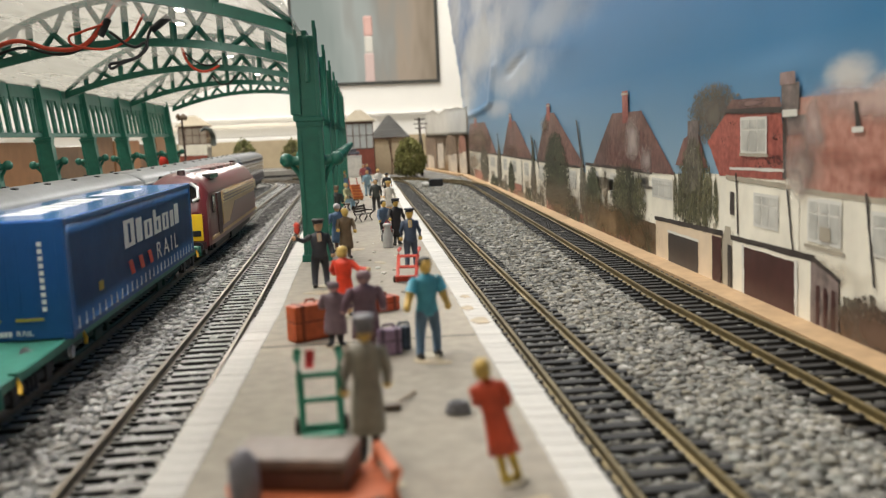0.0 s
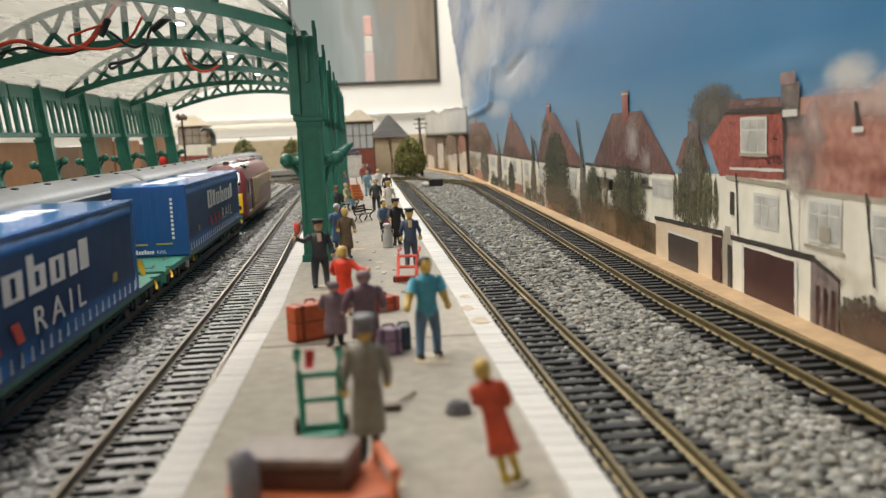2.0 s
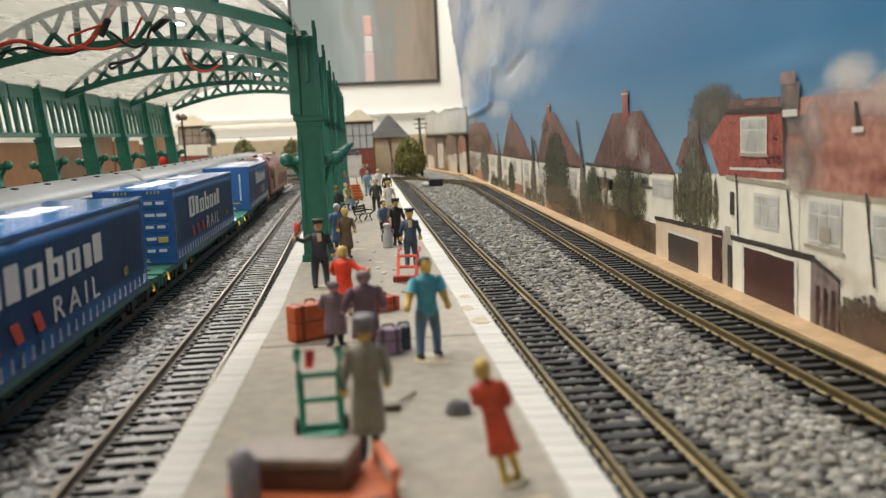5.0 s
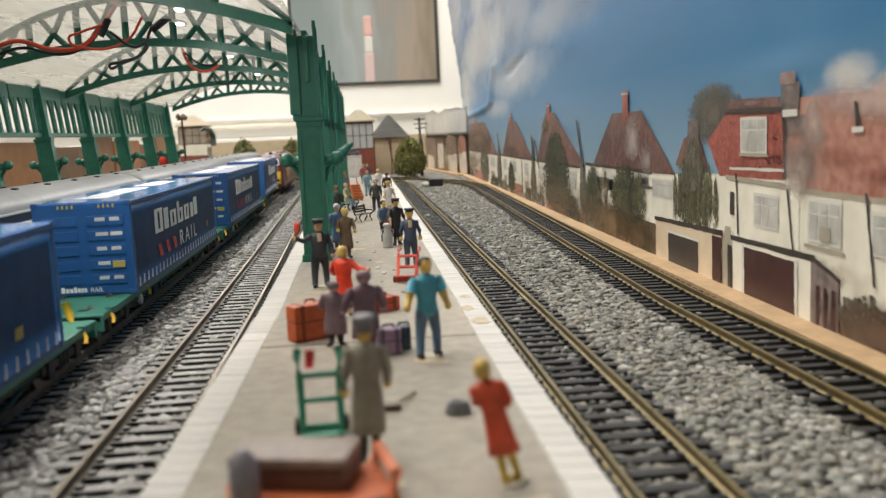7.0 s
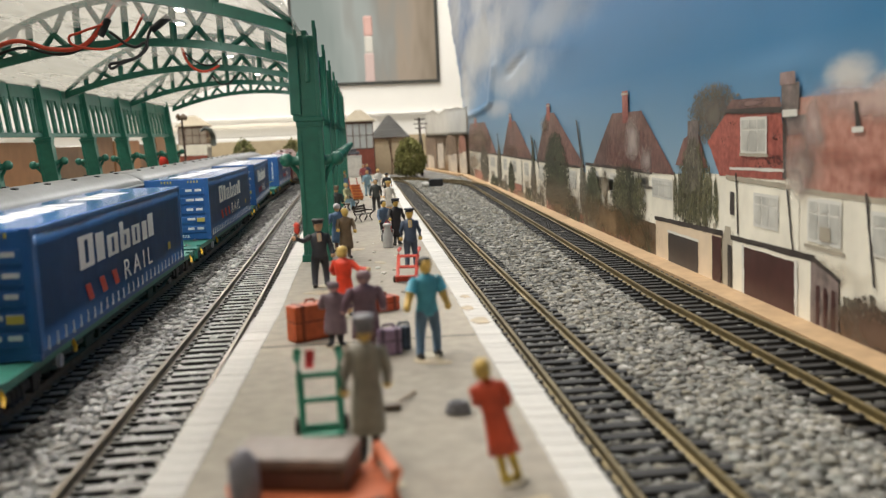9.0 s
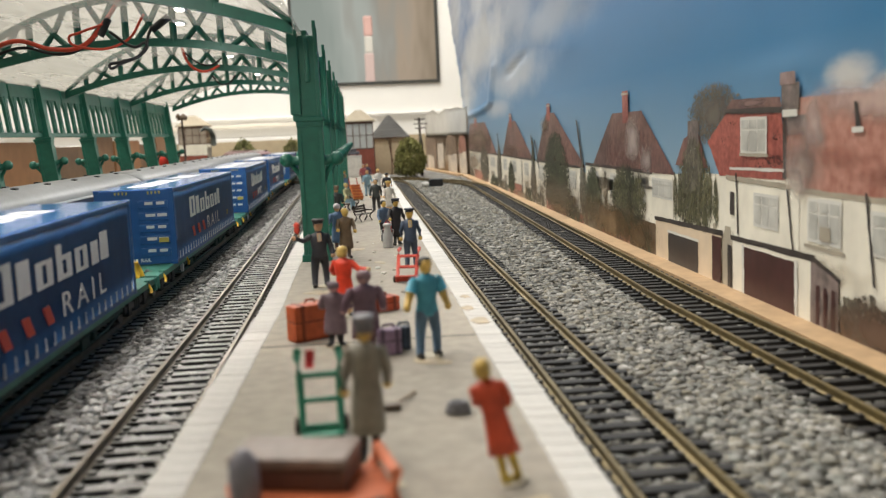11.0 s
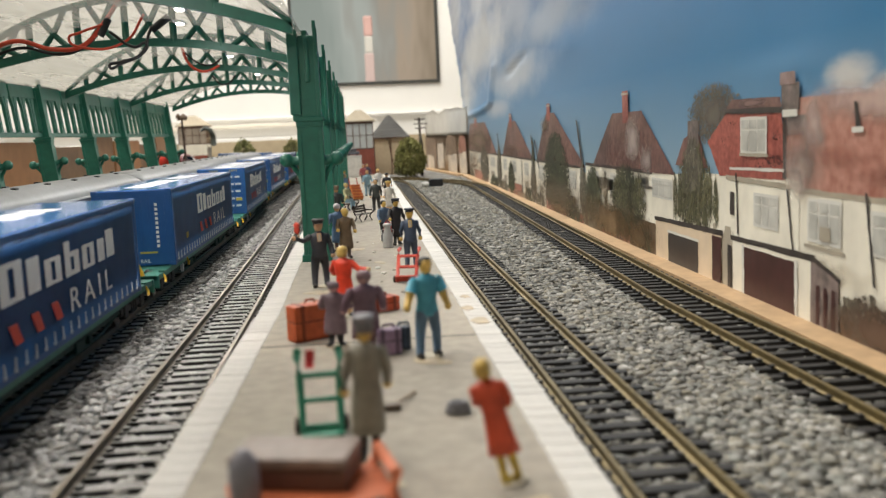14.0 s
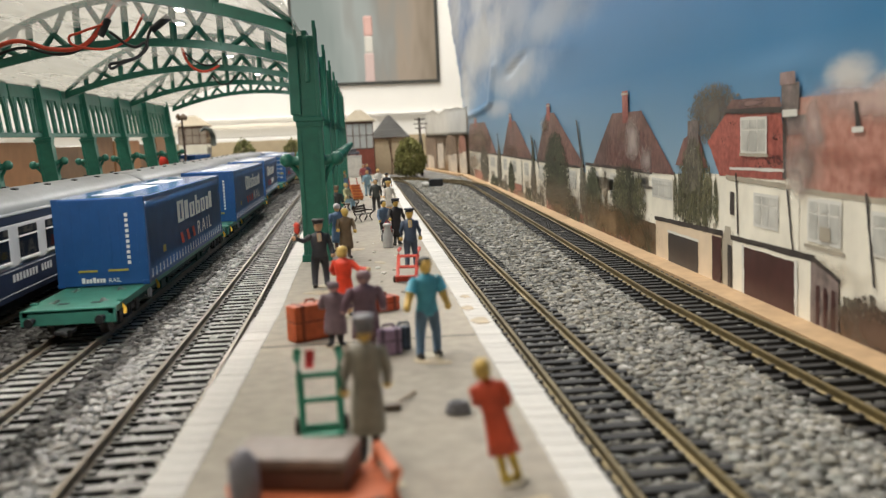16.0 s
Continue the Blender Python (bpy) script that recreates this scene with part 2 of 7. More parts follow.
# layered cream mouldings and tan facing board at the far end of the layout
structure("trim", cube(-900, 300, 2488, 2497, 119, 124, 2), WALL_WHITE, "white painted dado ledge on the far wall", "trim")
structure("trim", cube(-900, -40, 2478, 2494, 98, 108, 3), CREAM, "cream painted boxed ledge on the far wall", "trim")
structure("trim", cube(-900, -40, 2450, 2492, 56, 72, 3), WALL_WHITE, "white painted deep ledge on the far wall", "trim")
structure("backboard", cube(-900, 260, 2300, 2308, -40, 64, 1), TAN, "tan facing board along the far end", "board")

# window
win = thing("window_1", "dark framed window with blurred light behind", "window", 0, WY, 0, kind="structure")
for nm, b in (("window_frame", (WX0, WX1, -6, 10, WZ0 - 3, WZ0 + 5)), ("window_frame", (WX1 - 8, WX1, -6, 10, WZ0 + 5, WZ1)), ("window_frame", (WX0, WX0 + 8, -6, 10, WZ0 + 5, WZ1))):
    part(nm, cube(*b, 1), mat("dark_window_frame", (0.05, 0.05, 0.045), 0.5), win)


# emissive mottled colours for the unidentified blur in the window
def outdoors():
    m = bpy.data.materials.new("glowing_window_blur")
    m.use_nodes = True
    nt = m.node_tree
    b = nt.nodes["Principled BSDF"]
    b.inputs["Base Color"].default_value = (0, 0, 0, 1)
    co = nt.nodes.new("ShaderNodeTexCoord")
    sp = nt.nodes.new("ShaderNodeSeparateXYZ")
    nt.links.new(co.outputs["Object"], sp.inputs[0])
    mp = nt.nodes.new("ShaderNodeMapping")
    mp.inputs["Scale"].default_value = (14, 1, 3)
    n = nt.nodes.new("ShaderNodeTexNoise")
    n.inputs["Scale"].default_value, n.inputs["Detail"].default_value = 1.1, 2.5
    nt.links.new(co.outputs["Object"], mp.inputs[0])
    nt.links.new(mp.outputs[0], n.inputs["Vector"])
    mr = nt.nodes.new("ShaderNodeMapRange")
    mr.inputs[1].default_value, mr.inputs[2].default_value = -0.1, 0.26
    nt.links.new(sp.outputs["X"], mr.inputs[0])
    add = nt.nodes.new("ShaderNodeMath")
    add.operation = "MULTIPLY_ADD"
    nt.links.new(n.outputs["Fac"], add.inputs[0])
    add.inputs[1].default_value = 0.9
    nt.links.new(mr.outputs[0], add.inputs[2])
    r = nt.nodes.new("ShaderNodeValToRGB")
    r.color_ramp.elements[0].position, r.color_ramp.elements[1].position = 0.3, 1.0
    r.color_ramp.elements[0].color, r.color_ramp.elements[1].color = (0.33, 0.37, 0.33, 1), (0.30, 0.235, 0.16, 1)
    for p, c in ((0.5, (0.46, 0.49, 0.44, 1)), (0.68, (0.37, 0.35, 0.30, 1)), (0.85, (0.47, 0.37, 0.27, 1))):
        r.color_ramp.elements.new(p).color = c
    dv = nt.nodes.new("ShaderNodeMath")
    dv.operation = "MULTIPLY"
    dv.inputs[1].default_value = 0.65
    nt.links.new(add.outputs[0], dv.inputs[0])
    nt.links.new(dv.outputs[0], r.inputs[0])
    nt.links.new(r.outputs[0], b.inputs["Emission Color"])
    b.inputs["Emission Strength"].default_value = 1.02
    return m


structure("backdrop", cube(-500, 600, 2900, 2902, 0, 1200), outdoors(), "added glowing sheet of blurred colours behind the window", "backdrop")

# ---- ground ----
def ground_sheet():
    bm = bmesh.new()
    n = 24
    xs = [-420 + 600 * i / n for i in range(n + 1)]
    ys = [-1800 + 4100 * j / 100 for j in range(101)]
    rows = [[bm.verts.new((x, y, -4.2 + 0.5 * noise.noise((x * 0.03, y * 0.03, 0)))) for x in xs] for y in ys]
    for a, b in zip(rows, rows[1:]):
        for k in range(n):
            bm.faces.new((a[k], a[k + 1], b[k + 1], b[k]))
    return bm


structure("ground", ground_sheet(), BALLAST, "grey granulated ballast ground of the layout", "ground", smooth=True)
structure("baseboard", cube(-420, 205, -1800, 2300, -40, -5.2), PLY, "plywood baseboard under the railway", "baseboard")


# side wing of the layout that carries the tracks round the far curve
structure("baseboard", cube(-980, -420.5, 1180, 2300, -40, -5.2), PLY, "plywood wing of the layout under the far curve", "baseboard")
structure("ground", cube(-980, -420.5, 1180, 2300, -5.15, -4.3), BALLAST, "grey ballasted ground of the layout's wing", "ground")
for by in (1240, 2240):
    structure("trestle_leg", cube(-952, -908, by - 22, by + 22, -930, -40, 2), PLY, "plywood leg carrying the layout", "leg")
for bx in (-395, 180):
    for by in (-1750, -600, 700, 1950):
        structure("trestle_leg", cube(bx - 22, bx + 22, by - 22, by + 22, -930, -40, 2), PLY, "plywood leg carrying the layout", "leg")


# ---- tracks ----
RAIL_SHAPE = ((-0.55, 0), (0.55, 0), (0.55, -0.7), (0.25, -0.95), (0.25, -1.9), (1.0, -2.2), (1.0, -2.5), (-1.0, -2.5), (-1.0, -2.2), (-0.25, -1.9), (-0.25, -0.95), (-0.55, -0.7))


def sleeper_mesh(material, half=1.55):
    bm = box(bmesh.new(), -15, 15, -half, half, -4.4, -2.6, 0.2)
    for s in (-1, 1):
        for o in (-1, 1):
            box(bm, s * 8.25 + o * 1.6 - 0.7, s * 8.25 + o * 1.6 + 0.7, -1.0, 1.0, -2.7, -1.9)
    # dust colour on the top faces; every other face takes the dark SLEEPER colour
    bm.normal_update()
    for f in bm.faces:
        f.material_index = 0 if f.normal.z > 0.5 else 1
    return finish("sleeper", bm, [material, SLEEPER])


def track(line, label, rail_mat, sleeper_mat, first, last, bed=None):
    t = thing("track", label, "railway track", group="tracks")
    length = sum(math.hypot(b[0] - a[0], b[1] - a[1]) for a, b in zip(line, line[1:]))
    for side in (-8.25 - 0.3, 8.25 + 0.3):
        path = []
        for i, p in enumerate(line):
            a, b = line[max(i - 1, 0)], line[min(i + 1, len(line) - 1)]
            h = math.atan2(b[0] - a[0], b[1] - a[1])
            path.append((p[0] + side * math.cos(h), p[1] - side * math.sin(h)))
        part("rail", sweep(bmesh.new(), path, RAIL_SHAPE), rail_mat, t)
    # the bed's black stands in for shade between the sleepers
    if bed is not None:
        part("trackbed", sweep(bmesh.new(), line, ((-15.5, -4.0), (15.5, -4.0), (17, -5), (-17, -5))), bed, t, "black bed painting in the shade between the sleepers")
    me = sleeper_mesh(sleeper_mat, 1.95 if bed is not None else 1.55)
    # the stretch behind the viewpoint in one piece, then single sleepers
    rest, s = bmesh.new(), 4.0
    while s < first:
        x, y, rz = along(line, s)
        h = math.radians(rz)
        r = bmesh.ops.create_cube(rest, size=1, matrix=Matrix.Translation((x, y, -3.5)) @ Matrix.Rotation(h, 4, "Z") @ Matrix.Diagonal((30, 3.1, 1.8, 1)))
        s += 7.3
    tagged(part("sleepers_behind", rest, sleeper_mat, t), kind="stuff")
    n = 0
    while s < min(last, length - 4) and n < 299:
        x, y, rz = along(line, s)
        ob = new("sleeper", me)
        ob.parent = t
        ob.matrix_basis = place(x + random.uniform(-0.3, 0.3), y, random.uniform(-0.15, 0.1), 0, 0, rz + random.uniform(-0.8, 0.8))
        s += 7.3
        n += 1
    return t


track(LINE_RIGHT, "brown railed model track with dark sleepers in ballast", RAIL, SLEEPER, 392, 2140)
track(LINE_FAR, "brown railed track beside a plywood strip", RAIL, SLEEPER, 392, 2140)
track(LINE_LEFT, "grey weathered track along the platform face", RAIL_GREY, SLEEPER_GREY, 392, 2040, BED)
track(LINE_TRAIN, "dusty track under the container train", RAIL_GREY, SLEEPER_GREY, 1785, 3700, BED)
track(LINE_COACH, "dusty track under the parked coaches", RAIL_GREY, SLEEPER_GREY, 492, 1700)


# ---- ballast stones ----
def stones(name, x0, x1, y0, y1, count, size, label, seed, material, zc=-3.3):
    rng = np.random.default_rng(seed)
    base = np.array([(-1, -1, -1), (1, -1, -1), (1, 1, -1), (-1, 1, -1), (-1, -1, 1), (1, -1, 1), (1, 1, 1), (-1, 1, 1)], float)
    quad = np.array([(0, 3, 2, 1), (4, 5, 6, 7), (0, 1, 5, 4), (1, 2, 6, 5), (2, 3, 7, 6), (3, 0, 4, 7)])
    u = rng.random(count)
    c = np.stack([rng.uniform(x0, x1, count), y0 + (y1 - y0) * u ** 1.5, rng.normal(zc, 0.45, count)], 1)
    keep = np.ones(count, bool)
    for line, sink, share in ((LINE_RIGHT, 0.9, 0.6), (LINE_FAR, 1.2, 0.22), (LINE_LEFT, 0.5, 0.13), (LINE_TRAIN, 0.5, 0.13), (LINE_COACH, 1.0, 0.5)):
        ly = np.array([p[1] for p in line if p[1] < 1290]); lx = np.array([p[0] for p in line if p[1] < 1290])
        d = np.abs(c[:, 0] - np.interp(c[:, 1], ly, lx))
        keep &= np.abs(d - 8.5) > 1.7
        c[:, 2] -= np.where(d < 15.5, sink, 0)
        keep &= (d > 15.2) | (rng.random(count) < share)
    keep &= ~((c[:, 0] > -33.5) & (c[:, 0] < 36 + 0.0055 * c[:, 1]))
    keep &= c[:, 0] < 131 + np.maximum(0, c[:, 1] - 330) * 0.040
    c = c[keep]
    n = len(c)
    s = size * rng.uniform(0.5, 1.3, (n, 1, 1)) * rng.uniform(0.5, 1.45, (n, 1, 3))
    v = base[None] * s * rng.uniform(0.35, 1.15, (n, 8, 3))
    a = rng.random((n, 3)) * math.tau
    ca, sa = np.cos(a), np.sin(a)
    for i, j, k in ((0, 1, 0), (1, 2, 1), (0, 2, 2)):
        p, q = v[:, :, i].copy(), v[:, :, j].copy()
        v[:, :, i] = p * ca[:, k, None] - q * sa[:, k, None]
        v[:, :, j] = p * sa[:, k, None] + q * ca[:, k, None]
    v[:, :, 2] *= 0.42
    v = (v + c[:, None, :]).reshape(-1, 3) * MM
    f = (quad[None] + 8 * np.arange(n)[:, None, None]).reshape(-1, 4)
    me = bpy.data.meshes.new(name)
    me.vertices.add(len(v)); me.vertices.foreach_set("co", v.ravel())
    me.loops.add(f.size); me.loops.foreach_set("vertex_index", f.ravel())
    me.polygons.add(len(f)); me.polygons.foreach_set("loop_start", np.arange(len(f)) * 4)
    me.materials.append(material)
    me.update(calc_edges=True)
    return tagged(new(name, me), label, "gravel", kind="stuff")


stones("ballast", 36, 150, 95, 1350, 105000, 1.28, "loose grey and buff ballast chippings between tracks", 3, STONE)
stones("ballast", -73, -33, 110, 1350, 32000, 1.25, "loose grey ballast chippings beside the platform", 4, STONE_PALE)
# darker stones stand in for the shadow beside the train
stones("ballast", -190, -72, 110, 1350, 66000, 1.2, "ballast chippings round the train's track, coloured dark as its shadow", 5, STONE_TRAIN_SHADE)

# ---- plywood strip below the backdrop sheet ----
def sheet_x(y):
    return 134 + 0.0285 * y


structure("ply_strip", sweep(bmesh.new(), [(sheet_x(y) - 4.5, y) for y in range(-300, 1500, 40)], ((-6.5, -1.5), (7, -1.5), (7, -6), (-6.5, -6))), PLY, "bare orange plywood strip along the backdrop", "trim")


# ---- platform ----
def platform_right(y):
    return 34 + 0.0078 * (y - 110)


def platform_left(y):
    return -34.8 + min(3.4, max(0, y - 110) * 0.02)


def platform():
    t = thing("platform", "grey station platform with white edging slabs", "platform", kind="structure")
    y0, y1 = -160, 1240
    bm = bmesh.new()
    n = 40
    top = []
    for i in range(n + 1):
        y = y0 + (y1 - y0) * i / n
        row = [bm.verts.new((platform_left(y) + 6, y, 11.9)), bm.verts.new((platform_right(y) - 6, y, 11.9)), bm.verts.new((platform_right(y) - 6, y, -4)), bm.verts.new((platform_left(y) + 6, y, -4))]
        top.append(row)
    for a, b in zip(top, top[1:]):
        for k in range(4):
            bm.faces.new((a[k], a[(k + 1) % 4], b[(k + 1) % 4], b[k]))
    bm.faces.new(top[0][::-1])
    bm.faces.new(top[-1])
    bmesh.ops.recalc_face_normals(bm, faces=bm.faces[:])
    part("deck", bm, PLATFORM, t)
    for side, edge in ((-1, platform_left), (1, platform_right)):
        bm = bmesh.new()
        for i in range(n):
            ya, yb = y0 + (y1 - y0) * i / n, y0 + (y1 - y0) * (i + 1) / n
            xs = sorted((edge(ya) - side * 6.4, edge(ya) - side * 0.8))
            box(bm, xs[0], xs[1], ya, yb - 0.02, -4, 10.2)
        part("side_wall", bm, BRICK_SIDE, t)
    slab = finish("coping_slab", box(bmesh.new(), -3.3, 3.3, -2.4, 2.4, -1.8, 0, 0.22), COPING)
    for side, edge in ((-1, platform_left), (1, platform_right)):
        rest = bmesh.new()
        y = y0 + 3
        while y < y1 - 2:
            m = place(edge(y) - side * 3.3 + random.uniform(-0.12, 0.12), y, 12.05 + random.uniform(0, 0.12), 0, 0, random.uniform(-0.7, 0.7))
            if 90 < y < 800:
                ob = new("coping_slab", slab)
                ob.parent, ob.matrix_basis = t, m
            else:
                x, _, z = m.translation / MM
                box(rest, x - 3.3, x + 3.3, y - 2.4, y + 2.4, z - 1.8, z)
            y += 4.95
        tagged(part("further_coping", rest, COPING, t), kind="stuff")
    # joint between two lengths of platform
    part("joint", cube(platform_left(228) + 1, platform_right(228) - 0.2, 227.6, 228.4, 11.0, 11.98), BLACK, t)
    return t


platform()


# ---- train shed ----
def shed_x(y, left=False):
    return -221 + 0.02 * (y - 389) if left else -17.9 + 0.0053 * (y - 389)


LEAN = 6.2  # the outer wall of the shed leans away from the tracks


def lean_out(t, x, y, z, rz=0.0):
    """Tip a thing of the outer wall, keeping its head in place."""
    t.matrix_basis = place(x + (105 - z) * math.tan(math.radians(LEAN)), y, z, 0, -LEAN, rz)


def shed_column(y, left):
    x = shed_x(y, left)
    t = thing("shed_column", "bottle green moulded column of the train shed", "column", x, y, -4 if left else 12, group="train shed columns")
    if left:
        lean_out(t, x, y, -4)
    zb = 4 if left else -12
    bm = box(bmesh.new(), -5.2, 5.2, -3.2, 3.2, 0, 58 + zb + 12, 0.4)
    box(bm, -6.2, 6.2, -4, 4, 0, 3, 0.3)
    for s in (-1, 1):
        box(bm, s * 4.4 - 0.9, s * 4.4 + 0.9, -3.8, 3.8, 3, 54 + zb + 12, 0.2)
    part("shaft", bm, GREEN, t)
    part("collar", box(box(bmesh.new(), -6.0, 6.0, -4.0, 4.0, 70.2 + zb, 72 + zb, 0.4), -5.5, 5.5, -3.5, 3.5, 68 + zb, 70.2 + zb, 0.3), GREEN, t)
    if left:
        bm = box(bmesh.new(), -4.8, 4.8, -3, 3, 72 + zb, 106 + zb, 0.4)
        box(bm, -1.6, 1.6, -4, 4, 76 + zb, 104 + zb, 0.5)
    else:
        # flange towards the tracks, stepped below, with a recessed web behind it
        bm = box(bmesh.new(), -7.4, -3.0, -3.4, 3.4, 73 + zb, 107 + zb, 0.5)
        box(bm, -3.8, 4.6, -2.0, 2.0, 72 + zb, 105 + zb, 0.3)
        box(bm, -0.6, 1.4, -2.9, 2.9, 86 + zb, 104 + zb, 0.6)
        box(bm, 3.4, 5.0, -2.8, 2.8, 72 + zb, 108 + zb, 0.3)
        box(bm, -6.6, -3.2, -2.6, 2.6, 70.6 + zb, 73 + zb, 0.4)
    box(bm, 3.2, 4.6, -2.5, 2.5, 106 + zb, 111 + zb, 0.3)
    box(bm, -4.6, -3.2, -2.5, 2.5, 106 + zb, 110 + zb, 0.3)
    part("upper_shaft", bm, GREEN, t)
    for s in (-1, 1):
        bm = bmesh.new()
        tube(bm, [(s * 4.5, 0, 54 + zb), (s * 9.8, 0, 54.5 + zb)], [2.2, 1.7], 10)
        bmesh.ops.create_uvsphere(bm, u_segments=12, v_segments=8, radius=2.9, matrix=Matrix.Translation((s * 10.4, 0, 54.6 + zb)))
        tube(bm, [(s * 4.6, 0, 45 + zb), (s * 6.0, 0, 49.5 + zb), (s * 8.8, 0, 53 + zb)], [1.2, 1.1, 1.0], 8)
        part("bracket", bm, GREEN, t, smooth=True)
    return t


def shed_panel(y0, y1, left):
    x = shed_x((y0 + y1) / 2, left)
    t = thing("valance_panel", "green slatted screen between shed columns", "panel", x, (y0 + y1) / 2, 0, -math.degrees(0.02), group="train shed screens")
    if left:
        lean_out(t, x, (y0 + y1) / 2, 0, -math.degrees(0.02))
    h = (y1 - y0) / 2 - 5.2
    part("bottom_rail", cube(-1.4, 1.4, -h, h, 72.5, 75.4, 0.3), GREEN, t)
    part("top_board", box(box(bmesh.new(), -1.2, 1.2, -h, -1.2, 98.5, 108.0, 0.3), -1.2, 1.2, 1.2, h, 98.5, 106.8, 0.3), GREEN, t)
    n = 6
    bm = bmesh.new()
    ring = [(-2.7, 75), (2.7, 75), (3.0, 92), (5.6, 98.5), (-5.6, 98.5), (-3.0, 92)]
    front, rear = [bm.verts.new((-0.9, *p)) for p in ring], [bm.verts.new((0.9, *p)) for p in ring]
    for k in range(6):
        bm.faces.new((front[k], front[(k + 1) % 6], rear[(k + 1) % 6], rear[k]))
    bm.faces.new(front[::-1])
    bm.faces.new(rear)
    box(bm, -1.3, 1.3, -1.2, 1.2, 75.5, 98, 0.2)
    bmesh.ops.recalc_face_normals(bm, faces=bm.faces[:])
    me = finish("slat", bm, GREEN)
    for i in range(n):
        ob = new("slat", me)
        ob.parent = t
        ob.matrix_basis = place(0, -h + (i + 0.5) * 2 * h / n)
    return t


COL_Y = [389 + 100 * i for i in range(8)]
for y in COL_Y:
    shed_column(y, False)
COL_LEFT = [264 + 99 * i for i in range(9)]
for y in COL_LEFT:
    shed_column(y, True)
for a, b in zip(COL_Y, COL_Y[1:]):
    shed_panel(a, b, False)
for a, b in zip([165] + COL_LEFT, COL_LEFT):
    shed_panel(a, b, True)


def arch_z(u, apex, end):
    """Height along a shallow circular arch, u from -1 to 1."""
    sag, half = apex - end, 98.0
    r = (half * half + sag * sag) / (2 * sag)
    return math.sqrt(r * r - (u * half) ** 2) - (r - sag) + end


def roof_truss(y):
    x0, x1 = shed_x(y, True), shed_x(y)
    t = thing("roof_truss", "green crescent lattice truss spanning the shed", "truss", (x0 + x1) / 2, y, 0, group="train shed trusses")
    half = (x1 - x0) / 2 - 2
    n = 40

    def chord(apex, end, thick, deep):
        bm = bmesh.new()
        outline = [(half * u, arch_z(u, apex, end) + thick) for u in [-1 + 2 * i / n for i in range(n + 1)]]
        outline += [(half * u, arch_z(u, apex, end) - thick) for u in [1 - 2 * i / n for i in range(n + 1)]]
        a = [bm.verts.new((px, -deep, pz)) for px, pz in outline]
        b = [bm.verts.new((px, deep, pz)) for px, pz in outline]
        m = len(a)
        for k in range(m):
            bm.faces.new((a[k], a[(k + 1) % m], b[(k + 1) % m], b[k]))
        for k in range(n):
            bm.faces.new((a[k], a[m - 1 - k], a[m - 2 - k], a[k + 1]))
            bm.faces.new((b[k], b[k + 1], b[m - 2 - k], b[m - 1 - k]))
        bmesh.ops.recalc_face_normals(bm, faces=bm.faces[:])
        return bm

    part("lower_chord", chord(120, 103, 2.2, 1.6), GREEN, t)
    part("upper_chord", chord(144, 105, 1.5, 1.6), GREEN, t)
    # upright posts with a crossed pair of braces in each bay
    for k in range(-3, 4):
        px = -4.5 + 25.7 * k
        u = px / half
        part("post", rod([(px, 0, arch_z(u, 120, 103)), (px, 0, arch_z(u, 144, 105))], 1.9, 4), GREEN, t)
        if k < 3:
            c = px + 12.85
            mid = (c, 0, arch_z(c / half, 131, 106) - 0.6)
            for d in (-1, 1):
                part("diagonal", rod([(c + d * 8.2, 0, arch_z((c + d * 8.2) / half, 120, 103)), mid, (c - d * 7.0, 0, arch_z((c - d * 7.0) / half, 144, 105))], 1.6, 4), GREEN, t)
    return t


TRUSS_Y = [345, 533, 721, 909, 1092]
for y in TRUSS_Y:
    roof_truss(y)


def film_plastic():
    m = bpy.data.materials.new("milky_translucent_film")
    m.use_nodes = True
    nt = m.node_tree
    out, b = nt.nodes["Material Output"], nt.nodes["Principled BSDF"]
    b.inputs["Base Color"].default_value = (0.44, 0.43, 0.395, 1)
    b.inputs["Roughness"].default_value = 0.2
    tr = nt.nodes.new("ShaderNodeBsdfTransparent")
    tr.inputs["Color"].default_value = (0.84, 0.83, 0.79, 1)
    tl = nt.nodes.new("ShaderNodeBsdfTranslucent")
    tl.inputs["Color"].default_value = (0.44, 0.43, 0.395, 1)
    m1, m2 = nt.nodes.new("ShaderNodeMixShader"), nt.nodes.new("ShaderNodeMixShader")
    n = nt.nodes.new("ShaderNodeTexNoise")
    n.inputs["Scale"].default_value = 14
    mr = nt.nodes.new("ShaderNodeMapRange")
    mr.inputs[3].default_value, mr.inputs[4].default_value = 0.40, 0.62
    nt.links.new(n.outputs["Fac"], mr.inputs[0])
    m1.inputs[0].default_value = 0.5
    nt.links.new(b.outputs[0], m1.inputs[1]); nt.links.new(tl.outputs[0], m1.inputs[2])
    nt.links.new(mr.outputs[0], m2.inputs[0])
    nt.links.new(m1.outputs[0], m2.inputs[1]); nt.links.new(tr.outputs[0], m2.inputs[2])
    nt.links.new(m2.outputs[0], out.inputs["Surface"])
    return m


